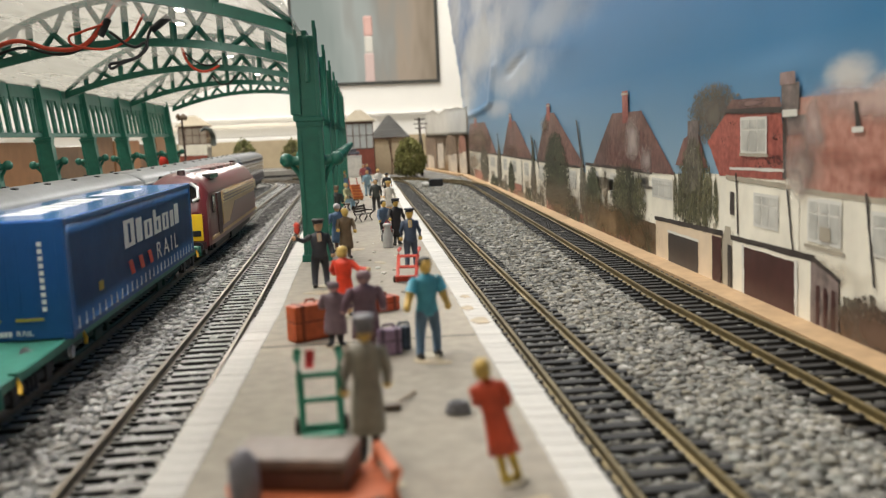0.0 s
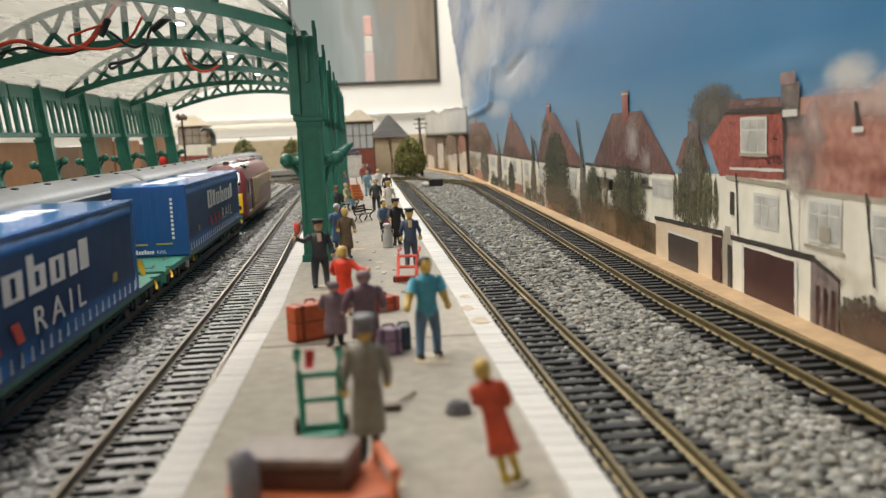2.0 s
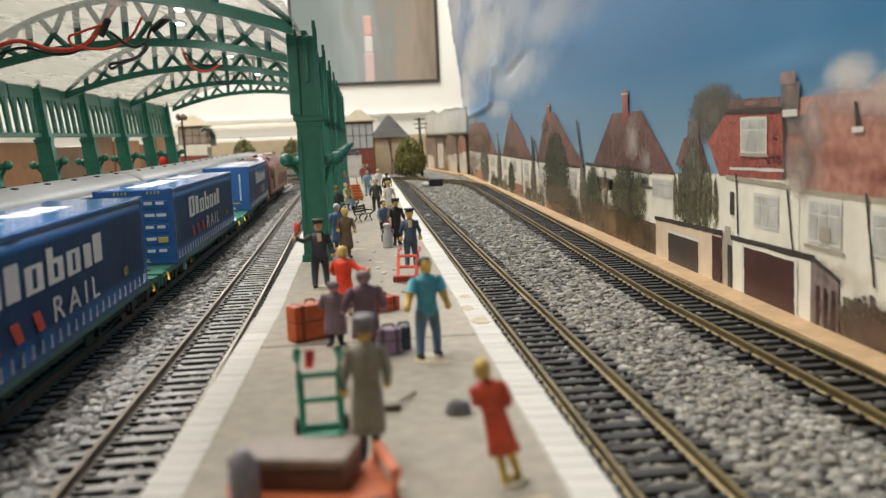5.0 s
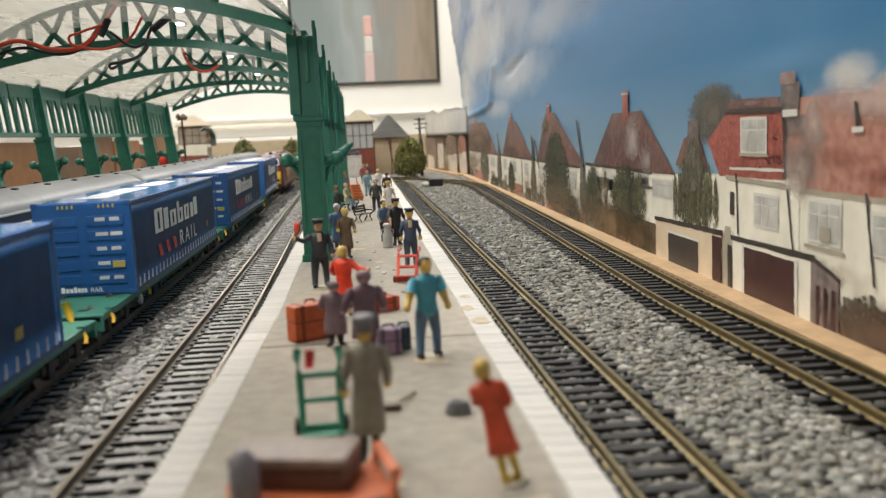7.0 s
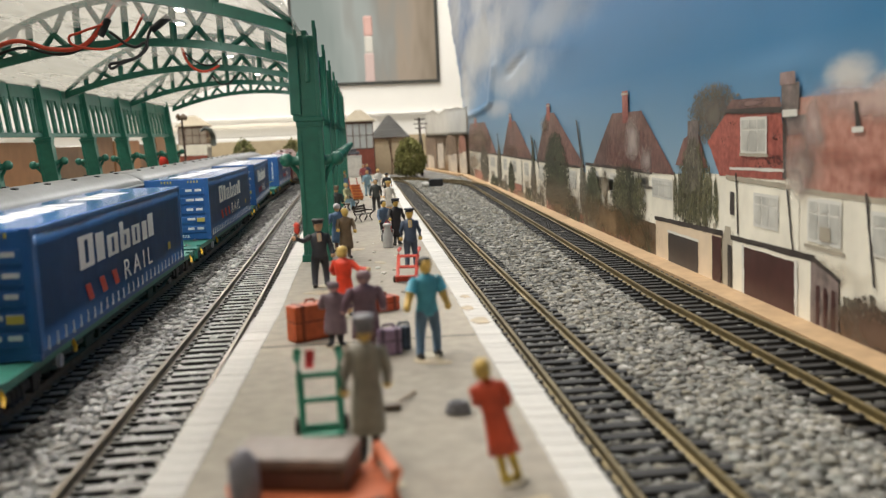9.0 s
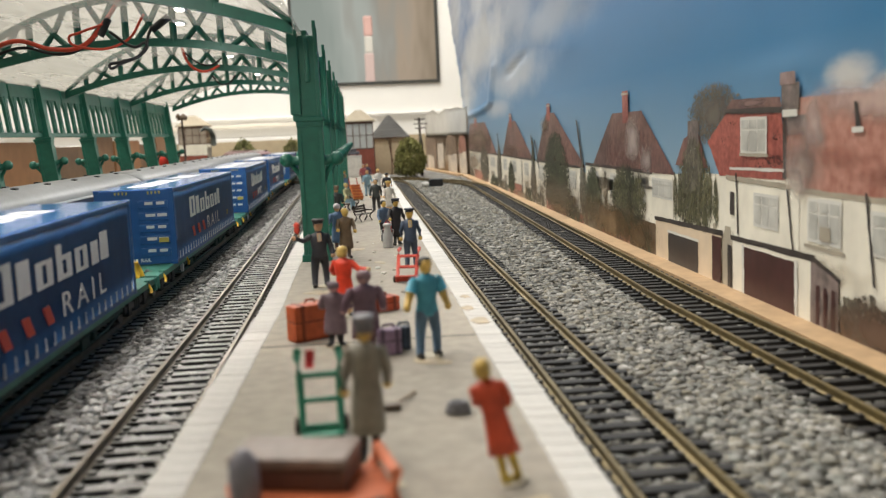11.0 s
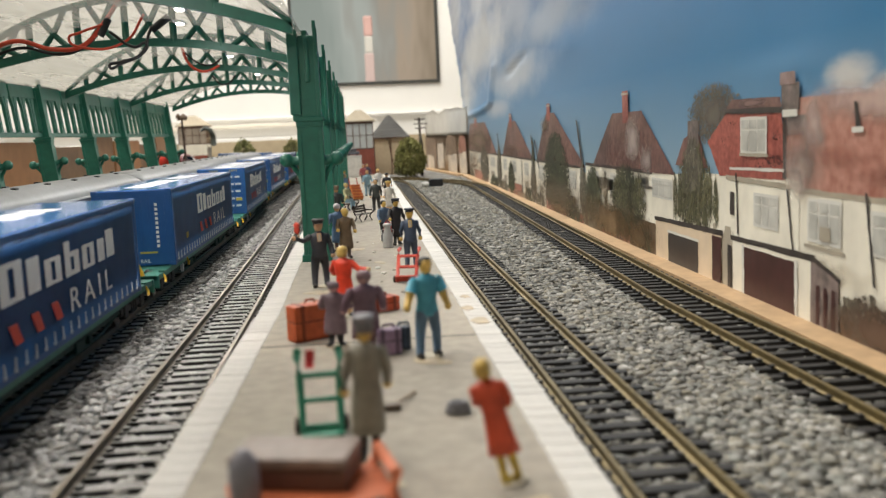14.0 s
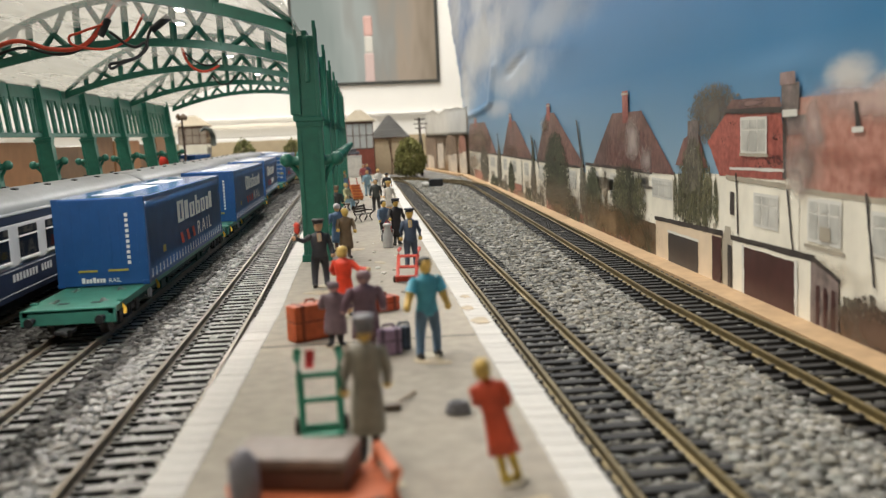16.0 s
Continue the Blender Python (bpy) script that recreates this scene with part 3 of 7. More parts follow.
def shed_roof():
    bm = bmesh.new()
    n = 48
    rows = []
    for y in range(150, 1093, 20):
        x0, x1 = shed_x(y, True), shed_x(y)
        c, half = (x0 + x1) / 2, (x1 - x0) / 2 - 1
        rows.append([bm.verts.new((c + half * (-1 + 2 * i / n), y, arch_z(-1 + 2 * i / n, 131, 106) + 0.35 * noise.noise((y * 0.009, i * 0.22, 5.0)))) for i in range(n + 1)])
    for a, b in zip(rows, rows[1:]):
        for k in range(n):
            bm.faces.new((a[k], a[k + 1], b[k + 1], b[k]))
    bmesh.ops.solidify(bm, geom=bm.faces[:], thickness=0.5)
    return bm


tagged(part("shed_roof", shed_roof(), film_plastic(), smooth=True), "milky translucent curved plastic roof of the train shed", "roof")


# ---- printed backdrop sheet ----
FOLDS = (  # raised creases of the paper: height, width, then (y, z) places along the fold
    (-3.0, 2.6, ((1060, 136), (1085, 122), (1109, 96), (1210, 91), (1298, 89), (1477, 86))),
    (2.4, 2.8, ((950, 121), (905, 126), (855, 130))),
    (-1.6, 3.5, ((1180, 250), (1100, 190), (1075, 140))),
    (0.7, 3.0, ((308, 420), (303, 190), (300, 84))),
    (-0.8, 3.0, ((560, 200), (600, 150), (640, 118))))


def fold_shift(y, z):
    out = 0.0
    for high, wide, pts in FOLDS:
        best = 1e9
        for (ya, za), (yb, zb) in zip(pts, pts[1:]):
            ax, bx, qx = ya * 0.12, yb * 0.12, y * 0.12
            dx, dz = bx - ax, zb - za
            u = max(0.0, min(1.0, ((qx - ax) * dx + (z - za) * dz) / (dx * dx + dz * dz)))
            best = min(best, math.hypot(qx - ax - u * dx, z - za - u * dz))
        if best < 3 * wide:
            out += high * math.exp(-(best / wide) ** 2)
    return out


def sheet_bm():
    bm = bmesh.new()
    ny, nz = 150, 130
    rows = []
    for i in range(ny + 1):
        u = i / ny
        row = []
        for j in range(nz + 1):
            z = -4 + 420 * j / nz
            end = 1440 + 1.2 * z + 8 * math.sin(z * 0.11) + 6 * math.sin(z * 0.31)
            y = 60 + (end - 60) * u
            lift = max(0.0, min(1.0, (z - 82) / 50))
            curl = 9 * max(0, u - 0.86) / 0.14 * max(0, min(1, (z - 60) / 60))
            wave = (2.4 * noise.noise((y * 0.007, z * 0.016, 3.0)) + 0.8 * noise.noise((y * 0.012, z * 0.04, 9.0))) * lift
            row.append(bm.verts.new((sheet_x(y) + wave + 0.4 + curl + fold_shift(y, z) * min(1.0, max(0.0, (z - 80) / 6)), y, z)))
        rows.append(row)
    for a, b in zip(rows, rows[1:]):
        for k in range(nz):
            bm.faces.new((a[k], a[k + 1], b[k + 1], b[k]))
    return bm


def sky_print():
    m = bpy.data.materials.new("glossy_sky_print")
    m.use_nodes = True
    nt = m.node_tree
    b = nt.nodes["Principled BSDF"]
    b.inputs["Roughness"].default_value, b.inputs["Specular IOR Level"].default_value = 0.36, 0.14
    co = nt.nodes.new("ShaderNodeTexCoord")
    sp = nt.nodes.new("ShaderNodeSeparateXYZ")
    nt.links.new(co.outputs["Object"], sp.inputs[0])
    mr = nt.nodes.new("ShaderNodeMapRange")
    mr.inputs[1].default_value, mr.inputs[2].default_value = 0.03, 0.2
    nt.links.new(sp.outputs["Z"], mr.inputs[0])
    ramp = nt.nodes.new("ShaderNodeValToRGB")
    ramp.color_ramp.elements[0].color, ramp.color_ramp.elements[1].color = (0.30, 0.42, 0.50, 1), (0.006, 0.098, 0.30, 1)
    e = ramp.color_ramp.elements.new(0.35)
    e.color = (0.045, 0.195, 0.39, 1)
    nt.links.new(mr.outputs[0], ramp.inputs[0])
    mp = nt.nodes.new("ShaderNodeMapping")
    mp.inputs["Scale"].default_value = (1, 0.2, 1.1)
    n = nt.nodes.new("ShaderNodeTexNoise")
    n.inputs["Scale"].default_value, n.inputs["Detail"].default_value, n.inputs["Roughness"].default_value = 9, 7, 0.55
    nt.links.new(co.outputs["Object"], mp.inputs[0])
    nt.links.new(mp.outputs[0], n.inputs["Vector"])
    # pale cover grows with distance, painting in the hazy glare there
    far = nt.nodes.new("ShaderNodeMapRange")
    far.inputs[1].default_value, far.inputs[2].default_value = 0.3, 1.3
    far.inputs[3].default_value, far.inputs[4].default_value = 0.0, 0.12
    nt.links.new(sp.outputs["Y"], far.inputs[0])
    add = nt.nodes.new("ShaderNodeMath")
    add.operation = "ADD"
    nt.links.new(n.outputs["Fac"], add.inputs[0])
    nt.links.new(far.outputs[0], add.inputs[1])
    cr = nt.nodes.new("ShaderNodeMapRange")
    cr.inputs[1].default_value, cr.inputs[2].default_value, cr.inputs[4].default_value = 0.57, 0.95, 0.4
    nt.links.new(add.outputs[0], cr.inputs[0])
    # soft clouds, the far ones also painting in gloss glare: middle (y, z), reach (y, z), density, all in metres
    wob = nt.nodes.new("ShaderNodeTexNoise")
    wmap = nt.nodes.new("ShaderNodeMapping")
    wmap.inputs["Scale"].default_value = (1, 0.35, 1)
    wob.inputs["Scale"].default_value, wob.inputs["Detail"].default_value = 45, 6
    nt.links.new(co.outputs["Object"], wmap.inputs[0])
    nt.links.new(wmap.outputs[0], wob.inputs["Vector"])
    cover = cr.outputs[0]
    for py, pz, ry, rz, dense in ((0.255, 0.074, 0.022, 0.011, 0.95), (0.232, 0.068, 0.040, 0.009, 0.9), (1.22, 0.175, 0.42, 0.060, 0.8), (0.90, 0.118, 0.20, 0.026, 0.6),
                                  (0.72, 0.150, 0.22, 0.026, 0.45), (1.45, 0.135, 0.20, 0.075, 0.75), (1.05, 0.088, 0.12, 0.012, 0.5), (0.55, 0.185, 0.10, 0.012, 0.25),
                                  (1.60, 0.27, 0.32, 0.11, 0.7), (1.15, 0.235, 0.32, 0.06, 0.7), (0.90, 0.175, 0.20, 0.04, 0.5)):
        puff = nt.nodes.new("ShaderNodeMapping")
        puff.inputs["Location"].default_value, puff.inputs["Scale"].default_value = (0, -py / ry, -pz / rz), (0, 1 / ry, 1 / rz)
        nt.links.new(co.outputs["Object"], puff.inputs[0])
        ball = nt.nodes.new("ShaderNodeVectorMath")
        ball.operation = "LENGTH"
        nt.links.new(puff.outputs[0], ball.inputs[0])
        dist = nt.nodes.new("ShaderNodeMath")
        dist.operation = "MULTIPLY_ADD"
        nt.links.new(wob.outputs["Fac"], dist.inputs[0])
        dist.inputs[1].default_value = 2.2 if py < 0.3 else 0.8
        nt.links.new(ball.outputs["Value"], dist.inputs[2])
        pm = nt.nodes.new("ShaderNodeMapRange")
        pm.interpolation_type = "SMOOTHSTEP"
        pm.inputs[1].default_value, pm.inputs[2].default_value, pm.inputs[3].default_value, pm.inputs[4].default_value = (1.35, 2.0, dense, 0.0) if py < 0.3 else (0.55, 1.65, dense, 0.0)
        nt.links.new(dist.outputs[0], pm.inputs[0])
        both = nt.nodes.new("ShaderNodeMath")
        both.operation = "MAXIMUM"
        nt.links.new(cover, both.inputs[0])
        nt.links.new(pm.outputs[0], both.inputs[1])
        cover = both.outputs[0]
    mix = nt.nodes.new("ShaderNodeMix")
    mix.data_type = "RGBA"
    nt.links.new(cover, mix.inputs[0])
    nt.links.new(ramp.outputs[0], mix.inputs[6])
    mix.inputs[7].default_value = (0.60, 0.59, 0.565, 1)
    nt.links.new(mix.outputs[2], b.inputs["Base Color"])
    return m


sheet = tagged(part("backdrop_sheet", sheet_bm(), sky_print(), smooth=True), "curling glossy printed backdrop of houses under blue sky", "poster")
P_CREAM = mat("print_cream_render", (0.82, 0.77, 0.645), 0.45, vary=0.12, scale=90, coarse=15)
P_TAN = mat("print_tan_render", (0.70, 0.56, 0.40), 0.45, vary=0.1, scale=90, coarse=20)
P_SHADE = mat("print_shaded_render", (0.40, 0.35, 0.27), 0.45, vary=0.15, scale=90, coarse=20)
P_TILE = mat("print_terracotta_tiles", (0.43, 0.14, 0.095), 0.45, vary=0.3, scale=260, coarse=22, second=(0.58, 0.32, 0.25))
P_ROOF = mat("print_brown_roof", (0.14, 0.065, 0.052), 0.45, vary=0.4, scale=260, coarse=30, second=(0.25, 0.14, 0.12))
P_BRICK = mat("print_red_brick", (0.31, 0.055, 0.043), 0.45, vary=0.4, scale=420, coarse=40, second=(0.47, 0.14, 0.105))
P_STACK = mat("print_sooty_brick", (0.12, 0.10, 0.092), 0.45, vary=0.4, scale=300, coarse=90, second=(0.27, 0.21, 0.19))
P_STACK_TOP = mat("print_pink_brick", (0.22, 0.14, 0.13), 0.45, vary=0.3, scale=300, coarse=90, second=(0.36, 0.25, 0.23))
P_DOOR = mat("print_maroon_door", (0.06, 0.022, 0.02), 0.45, vary=0.3, scale=150)
P_DARK = mat("print_dark_line", (0.05, 0.04, 0.035), 0.45, vary=0.3, scale=150)
P_GLASS = mat("print_window_panes", (0.52, 0.51, 0.46), 0.45, vary=0.2, scale=120, coarse=60)
P_WHITE = mat("print_white_frames", (0.68, 0.66, 0.60), 0.45, vary=0.06, scale=120)
P_LEAF = mat("print_dark_leaves", (0.05, 0.055, 0.028), 0.5, vary=0.4, scale=200, random_tint=0.6, island=True)
P_BARK = mat("print_bare_twigs", (0.13, 0.115, 0.085), 0.5, vary=0.3, scale=200, random_tint=0.5, island=True)
P_WILLOW = mat("print_willow_leaves", (0.115, 0.108, 0.058), 0.5, vary=0.3, scale=200, random_tint=0.6, island=True)
P_HAZE_TREE = mat("print_hazy_tree", (0.17, 0.15, 0.125), 0.5, vary=0.2, scale=200, random_tint=0.25, island=True)
P_HEDGE = mat("print_brown_hedge", (0.12, 0.078, 0.042), 0.5, vary=0.5, scale=120, coarse=25)


def wash(yc, zc, ry, rz, colour, dense, layer, grain=0.8):
    """A patch of another colour over the print with a soft, mottled rim."""
    m = mat("print_wash", colour, 0.5, vary=0.12, scale=160, coarse=30)
    nt = m.node_tree
    out, b = nt.nodes["Material Output"], nt.nodes["Principled BSDF"]
    co = nt.nodes.new("ShaderNodeTexCoord")
    mp = nt.nodes.new("ShaderNodeMapping")
    mp.inputs["Location"].default_value = (0, -yc / ry, -zc / rz)
    mp.inputs["Scale"].default_value = (0, 1 / (ry * MM), 1 / (rz * MM))
    ball = nt.nodes.new("ShaderNodeVectorMath")
    ball.operation = "LENGTH"
    n = nt.nodes.new("ShaderNodeTexNoise")
    n.inputs["Scale"].default_value, n.inputs["Detail"].default_value = 130, 5
    nt.links.new(co.outputs["Object"], mp.inputs[0])
    nt.links.new(co.outputs["Object"], n.inputs["Vector"])
    nt.links.new(mp.outputs[0], ball.inputs[0])
    add = nt.nodes.new("ShaderNodeMath")
    add.operation = "MULTIPLY_ADD"
    nt.links.new(n.outputs["Fac"], add.inputs[0])
    add.inputs[1].default_value = grain
    nt.links.new(ball.outputs["Value"], add.inputs[2])
    mr = nt.nodes.new("ShaderNodeMapRange")
    mr.interpolation_type = "SMOOTHSTEP"
    mr.inputs[1].default_value, mr.inputs[2].default_value, mr.inputs[3].default_value, mr.inputs[4].default_value = 0.02 + grain * 0.5, 0.98 + grain * 0.5, dense, 0.0
    nt.links.new(add.outputs[0], mr.inputs[0])
    nt.links.new(mr.outputs[0], b.inputs["Alpha"])
    bm = bmesh.new()
    y0, y1, z0, z1 = yc - 1.4 * ry, yc + 1.4 * ry, max(-3.9, zc - 1.4 * rz), zc + 1.4 * rz
    bm.faces.new([bm.verts.new((sheet_x(y) - 0.12 * layer, y, z)) for y, z in ((y0, z0), (y1, z0), (y1, z1), (y0, z1))])
    return part("wash_patch", bm, m, sheet)


def printed(outline, material, layer, holder=None, name="printed_shape"):
    """A flat printed area of the sheet, outline in (y, z)."""
    bm = bmesh.new()
    pts = []
    for (ya, za), (yb, zb) in zip(outline, outline[1:] + outline[:1]):
        n = max(1, int(math.hypot((yb - ya) * 0.4, zb - za) / 1.6))
        pts += [(ya + (yb - ya) * k / n, za + (zb - za) * k / n) for k in range(n)]
    rag = 0.0 if len(pts) < 8 else 0.35
    wob = [(rag * noise.noise((y * 0.4, z * 0.9, layer)), rag * noise.noise((y * 0.4, z * 0.9, layer + 40))) for y, z in pts]
    vs = [bm.verts.new((sheet_x(y) - 0.12 * layer, y + 1.6 * a, max(-3.9, z + b))) for (y, z), (a, b) in zip(pts, wob)]
    f = bm.faces.new(vs)
    bmesh.ops.triangulate(bm, faces=[f])
    return part(name, bm, material, sheet)


def rect(y0, y1, z0, z1, material, layer, name="printed_shape", drop=0.0):
    return printed([(y0, z0), (y1, z0 + drop), (y1, z1 + drop), (y0, z1)], material, layer, name=name)


def printed_window(y0, y1, z0, z1, cols, layer, glass=None):
    rect(y0 - 0.8, y1 + 0.8, z0 - 0.8, z1 + 0.8, P_WHITE, layer, "printed_window")
    w = (y1 - y0) / cols
    for i in range(cols):
        rect(y0 + i * w + 0.5, y0 + (i + 1) * w - 0.5, z0 + 0.3, z0 + (z1 - z0) * 0.66, glass or P_GLASS, layer + 1, "printed_pane")
        rect(y0 + i * w + 0.5, y0 + (i + 1) * w - 0.5, z0 + (z1 - z0) * 0.72, z1 - 0.3, glass or P_GLASS, layer + 1, "printed_pane")


def printed_foliage(yc, zc, ry, rz, count, size, material, layer, taper=0.0, droop=False):
    rng = random.Random(int(yc * 7 + zc))
    bm = bmesh.new()
    for i in range(count):
        a, r = rng.random() * math.tau, math.sqrt(rng.random()) * rng.uniform(0.75, 1.1)
        dz = r * math.sin(a)
        dy = r * math.cos(a) * (1 - taper * (dz + 1) / 2)
        y, z = yc + ry * dy, max(zc + rz * dz, -3.5)
        s = size * rng.uniform(0.5, 1.3)
        n = rng.randint(4, 6)
        b = rng.random() * 6
        x = sheet_x(y) - 0.12 * layer - 0.1 * rng.random()
        vs = [bm.verts.new((x, y + s * math.cos(b + k * math.tau / n) * rng.uniform(0.6, 1.2), z + (2.4 if droop else 1) * s * math.sin(b + k * math.tau / n) * rng.uniform(0.5, 1.1))) for k in range(n)]
        bm.faces.new(vs)
    return part("printed_tree", bm, material, sheet)


# trees behind the roofs
printed_foliage(362, 66, 29, 12, 2600, 0.6, P_HAZE_TREE, 1)
wash(361, 66, 30, 13, (0.17, 0.15, 0.125), 0.75, 2, 0.5)
# red-roofed pair of houses
rect(120, 294, 40, 69.3, P_TILE, 2)
rect(120, 294, 4, 40, P_CREAM, 2)
rect(120, 292, 38.8, 40.6, P_SHADE, 3)
rect(284, 343, 2, 43, P_CREAM, 3)
printed([(294, 42.5), (354, 41.6), (367, 55), (345, 66.5), (297, 65.5)], P_BRICK, 4)
printed([(297, 64.8), (348, 65.6), (347, 67.4), (297, 66.9)], P_DARK, 6)
printed([(297, 66.9), (346, 67.3), (341, 70.8), (298, 70.2)], P_ROOF, 5)
wash(322, 69, 20, 2.2, (0.34, 0.22, 0.20), 0.7, 6)
printed([(295, 45.2), (343, 44.3), (343, 45.4), (295, 46.3)], P_WHITE, 5)
printed([(290, 39.6), (347, 40.4), (347, 42.2), (290, 41.4)], P_SHADE, 5)
rect(293, 296, 43, 65, P_DARK, 5)
# chimney stack with a stepped head and a white flashing
rect(284, 297, 65.4, 74.4, P_STACK, 5, "printed_chimney")
rect(286.5, 298, 73.8, 78, P_STACK_TOP, 6, "printed_chimney")
rect(285, 296, 63.4, 65.8, P_WHITE, 6, "printed_flashing")
rect(279, 293, 57.5, 64, P_STACK, 4, "printed_chimney")
wash(284, 54, 12, 8, (0.46, 0.25, 0.20), 0.95, 7)
wash(282, 47, 17, 14, (0.64, 0.54, 0.48), 0.95, 7)
wash(286, 43, 9, 7, (0.66, 0.58, 0.51), 0.9, 7)
wash(274, 60, 11, 13, (0.58, 0.45, 0.40), 0.85, 7)
wash(235, 67, 60, 8, (0.58, 0.42, 0.37), 0.9, 5)
wash(258, 51, 26, 5, (0.42, 0.17, 0.12), 0.5, 5)
wash(232, 46, 22, 4, (0.24, 0.06, 0.04), 0.5, 5)
for yy, zz, ry, count in ((303, 49, 8, 60), (318, 47.8, 12, 24), (301, 57, 3, 14), (345, 55, 9, 12), (340, 62, 4, 8)):
    printed_foliage(yy, zz, ry, 2.2, count, 0.45, P_DOOR, 5)
printed([(249.6, 66.8), (247.6, 66.8), (245.4, 59), (248.4, 59)], P_DARK, 6, name="printed_pipe")
rect(244, 250.4, 58.2, 59.8, P_WHITE, 7)
printed_window(309, 331, 51.6, 63.2, 3, 7)
rect(307, 332.5, 49.8, 51, P_SHADE, 8)
printed_window(300, 319.5, 25.6, 36.2, 3, 5)
printed_window(257, 277, 25, 37.2, 3, 5)
rect(262, 269, 25.2, 29.6, P_SHADE, 8)
printed_window(222, 239, 25, 36, 2, 5)
rect(254, 280, 22, 23.2, P_SHADE, 5)
for ya, yb, za, zb in ((337, 335.4, 43.4, 20), (293, 288.4, 39.6, 18.6), (243, 238, 41.6, 15.6)):
    printed([(ya, za), (ya - 1.3, za), (yb - 1.3, zb), (yb, zb)], P_DARK, 6, name="printed_pipe")
rect(338.6, 343, 27, 36, P_DARK, 5)
wash(270, 16, 40, 6, (0.55, 0.49, 0.39), 0.6, 4)
# garages
rect(275, 340, -3.6, 18, P_CREAM, 6)
printed([(257, 14.5), (275, 18.2), (275, -3.6), (257, -3.6)], P_STACK, 6)
for y in (259, 264, 269):
    rect(y, y + 2.2, -3, 11, P_DOOR, 7)
printed([(272, 18), (342, 17.4), (342, 19.2), (272, 20.2)], P_DARK, 7)
printed([(256, 15.2), (274, 20), (274, 18.4), (256, 13.8)], P_DARK, 7)
rect(285, 329, -3.8, 16.2, P_DOOR, 7, "printed_garage_door")
rect(284, 286, -3.8, 17, P_WHITE, 8)
rect(328.4, 330.4, -3.8, 17, P_WHITE, 8)
rect(120, 256, -3.8, 5, P_HEDGE, 5)
printed_foliage(240, 5, 16, 7, 220, 1.5, P_BARK, 6)
rect(120, 257, 4.5, 6.5, P_SHADE, 6)
wash(236, 3, 34, 11, (0.15, 0.09, 0.06), 0.9, 8)
rect(352, 440, -3.6, 17.5, P_TAN, 6)
printed([(350, 17.8), (441, 16.2), (441, 18), (350, 20)], P_DARK, 7)
rect(352, 362, -3.6, 17, P_DOOR, 7)
rect(379, 420, -3.8, 12, P_DARK, 7, "printed_garage_door")
rect(378, 421, 12, 13.2, P_WHITE, 7)
rect(341, 345, -3.6, 15, P_DARK, 7)
rect(338, 374, -3.6, 22, P_SHADE, 3)
rect(368, 412, 14, 39, P_CREAM, 2)
rect(340, 372, 18, 42, P_CREAM, 3)
# willow in front of the next house
rect(400, 455, 12, 40, P_CREAM, 2)
printed_window(415, 446, 28, 36, 3, 3)
printed_foliage(384, 35, 29, 20, 1500, 0.6, P_WILLOW, 5, taper=0.5, droop=True)
for k in range(9):
    printed_foliage(358 + 6.4 * k, 31 + 3 * math.sin(k * 2.3), 3.4, 11, 130, 0.55, P_WILLOW, 6, taper=0.6, droop=True)
printed_foliage(386, 44, 16, 13, 600, 0.6, P_BARK, 6, taper=0.5, droop=True)
wash(384, 33, 24, 18, (0.16, 0.15, 0.085), 0.6, 5, 1.4)


def hipped_house(y0, y1, apex, zb, zt, wall_y0, wall_y1, layer=2, flat=0.24, stack=5):
    ra, rb = apex - (apex - y0) * flat, apex + (y1 - apex) * flat
    printed([(y0, zb), (y1, zb - 1), (rb, zt - stack), (ra, zt - stack)], P_ROOF, layer + 1, name="printed_roof")
    printed([(y0, zb), (apex - (apex - y0) * 0.30, zb - 0.5), (ra, zt - stack)], P_ROOF_RED, layer + 2, name="printed_roof")
    printed([(apex + (y1 - apex) * 0.62, zb - 0.5), (y1, zb - 1), (rb, zt - stack)], P_ROOF_DARK, layer + 2, name="printed_roof")
    rect(apex - (y1 - y0) * 0.035, apex + (y1 - y0) * 0.035, zt - stack - 6, zt + 2.5, P_BRICK, layer + 3, "printed_chimney")
    rect(apex - (y1 - y0) * 0.045, apex + (y1 - y0) * 0.045, zt + 0.2, zt + 1.4, P_SHADE, layer + 4, "printed_chimney")
    rect(wall_y0, wall_y1, -3.5, zb, P_CREAM, layer, "printed_wall")
    rect(wall_y0, wall_y1, zb - 1.2, zb + 0.5, P_DARK, layer + 2)
    w = (wall_y1 - wall_y0)
    for u in (0.14, 0.5, 0.82):
        printed_window(wall_y0 + w * (u - 0.06), wall_y0 + w * (u + 0.06), zb * 0.58, zb * 0.88, 2, layer + 2)
        rect(wall_y0 + w * (u - 0.05), wall_y0 + w * (u + 0.05), 3, zb * 0.42, P_SHADE, layer + 2)
    rect(wall_y0 + w * 0.28, wall_y0 + w * 0.70, -3.5, 11, P_TILE, layer + 3)
    rect(wall_y0 + w * 0.26, wall_y0 + w * 0.72, 10.4, 12, P_CREAM, layer + 4)
    rect(wall_y0 + w * 0.26, wall_y0 + w * 0.265 + 2, 2, zb, P_DARK, layer + 3, "printed_pipe")
    printed_foliage(wall_y0 + w * 0.86, 2, w * 0.14, 7, 160, w * 0.011, P_BARK, layer + 5)
    printed_foliage(wall_y0 + w * 0.1, 1, w * 0.10, 8, 120, w * 0.011, P_LEAF, layer + 5)


P_ROOF_RED = mat("print_maroon_roof", (0.15, 0.062, 0.05), 0.45, vary=0.4, scale=260, coarse=30, second=(0.26, 0.13, 0.112))
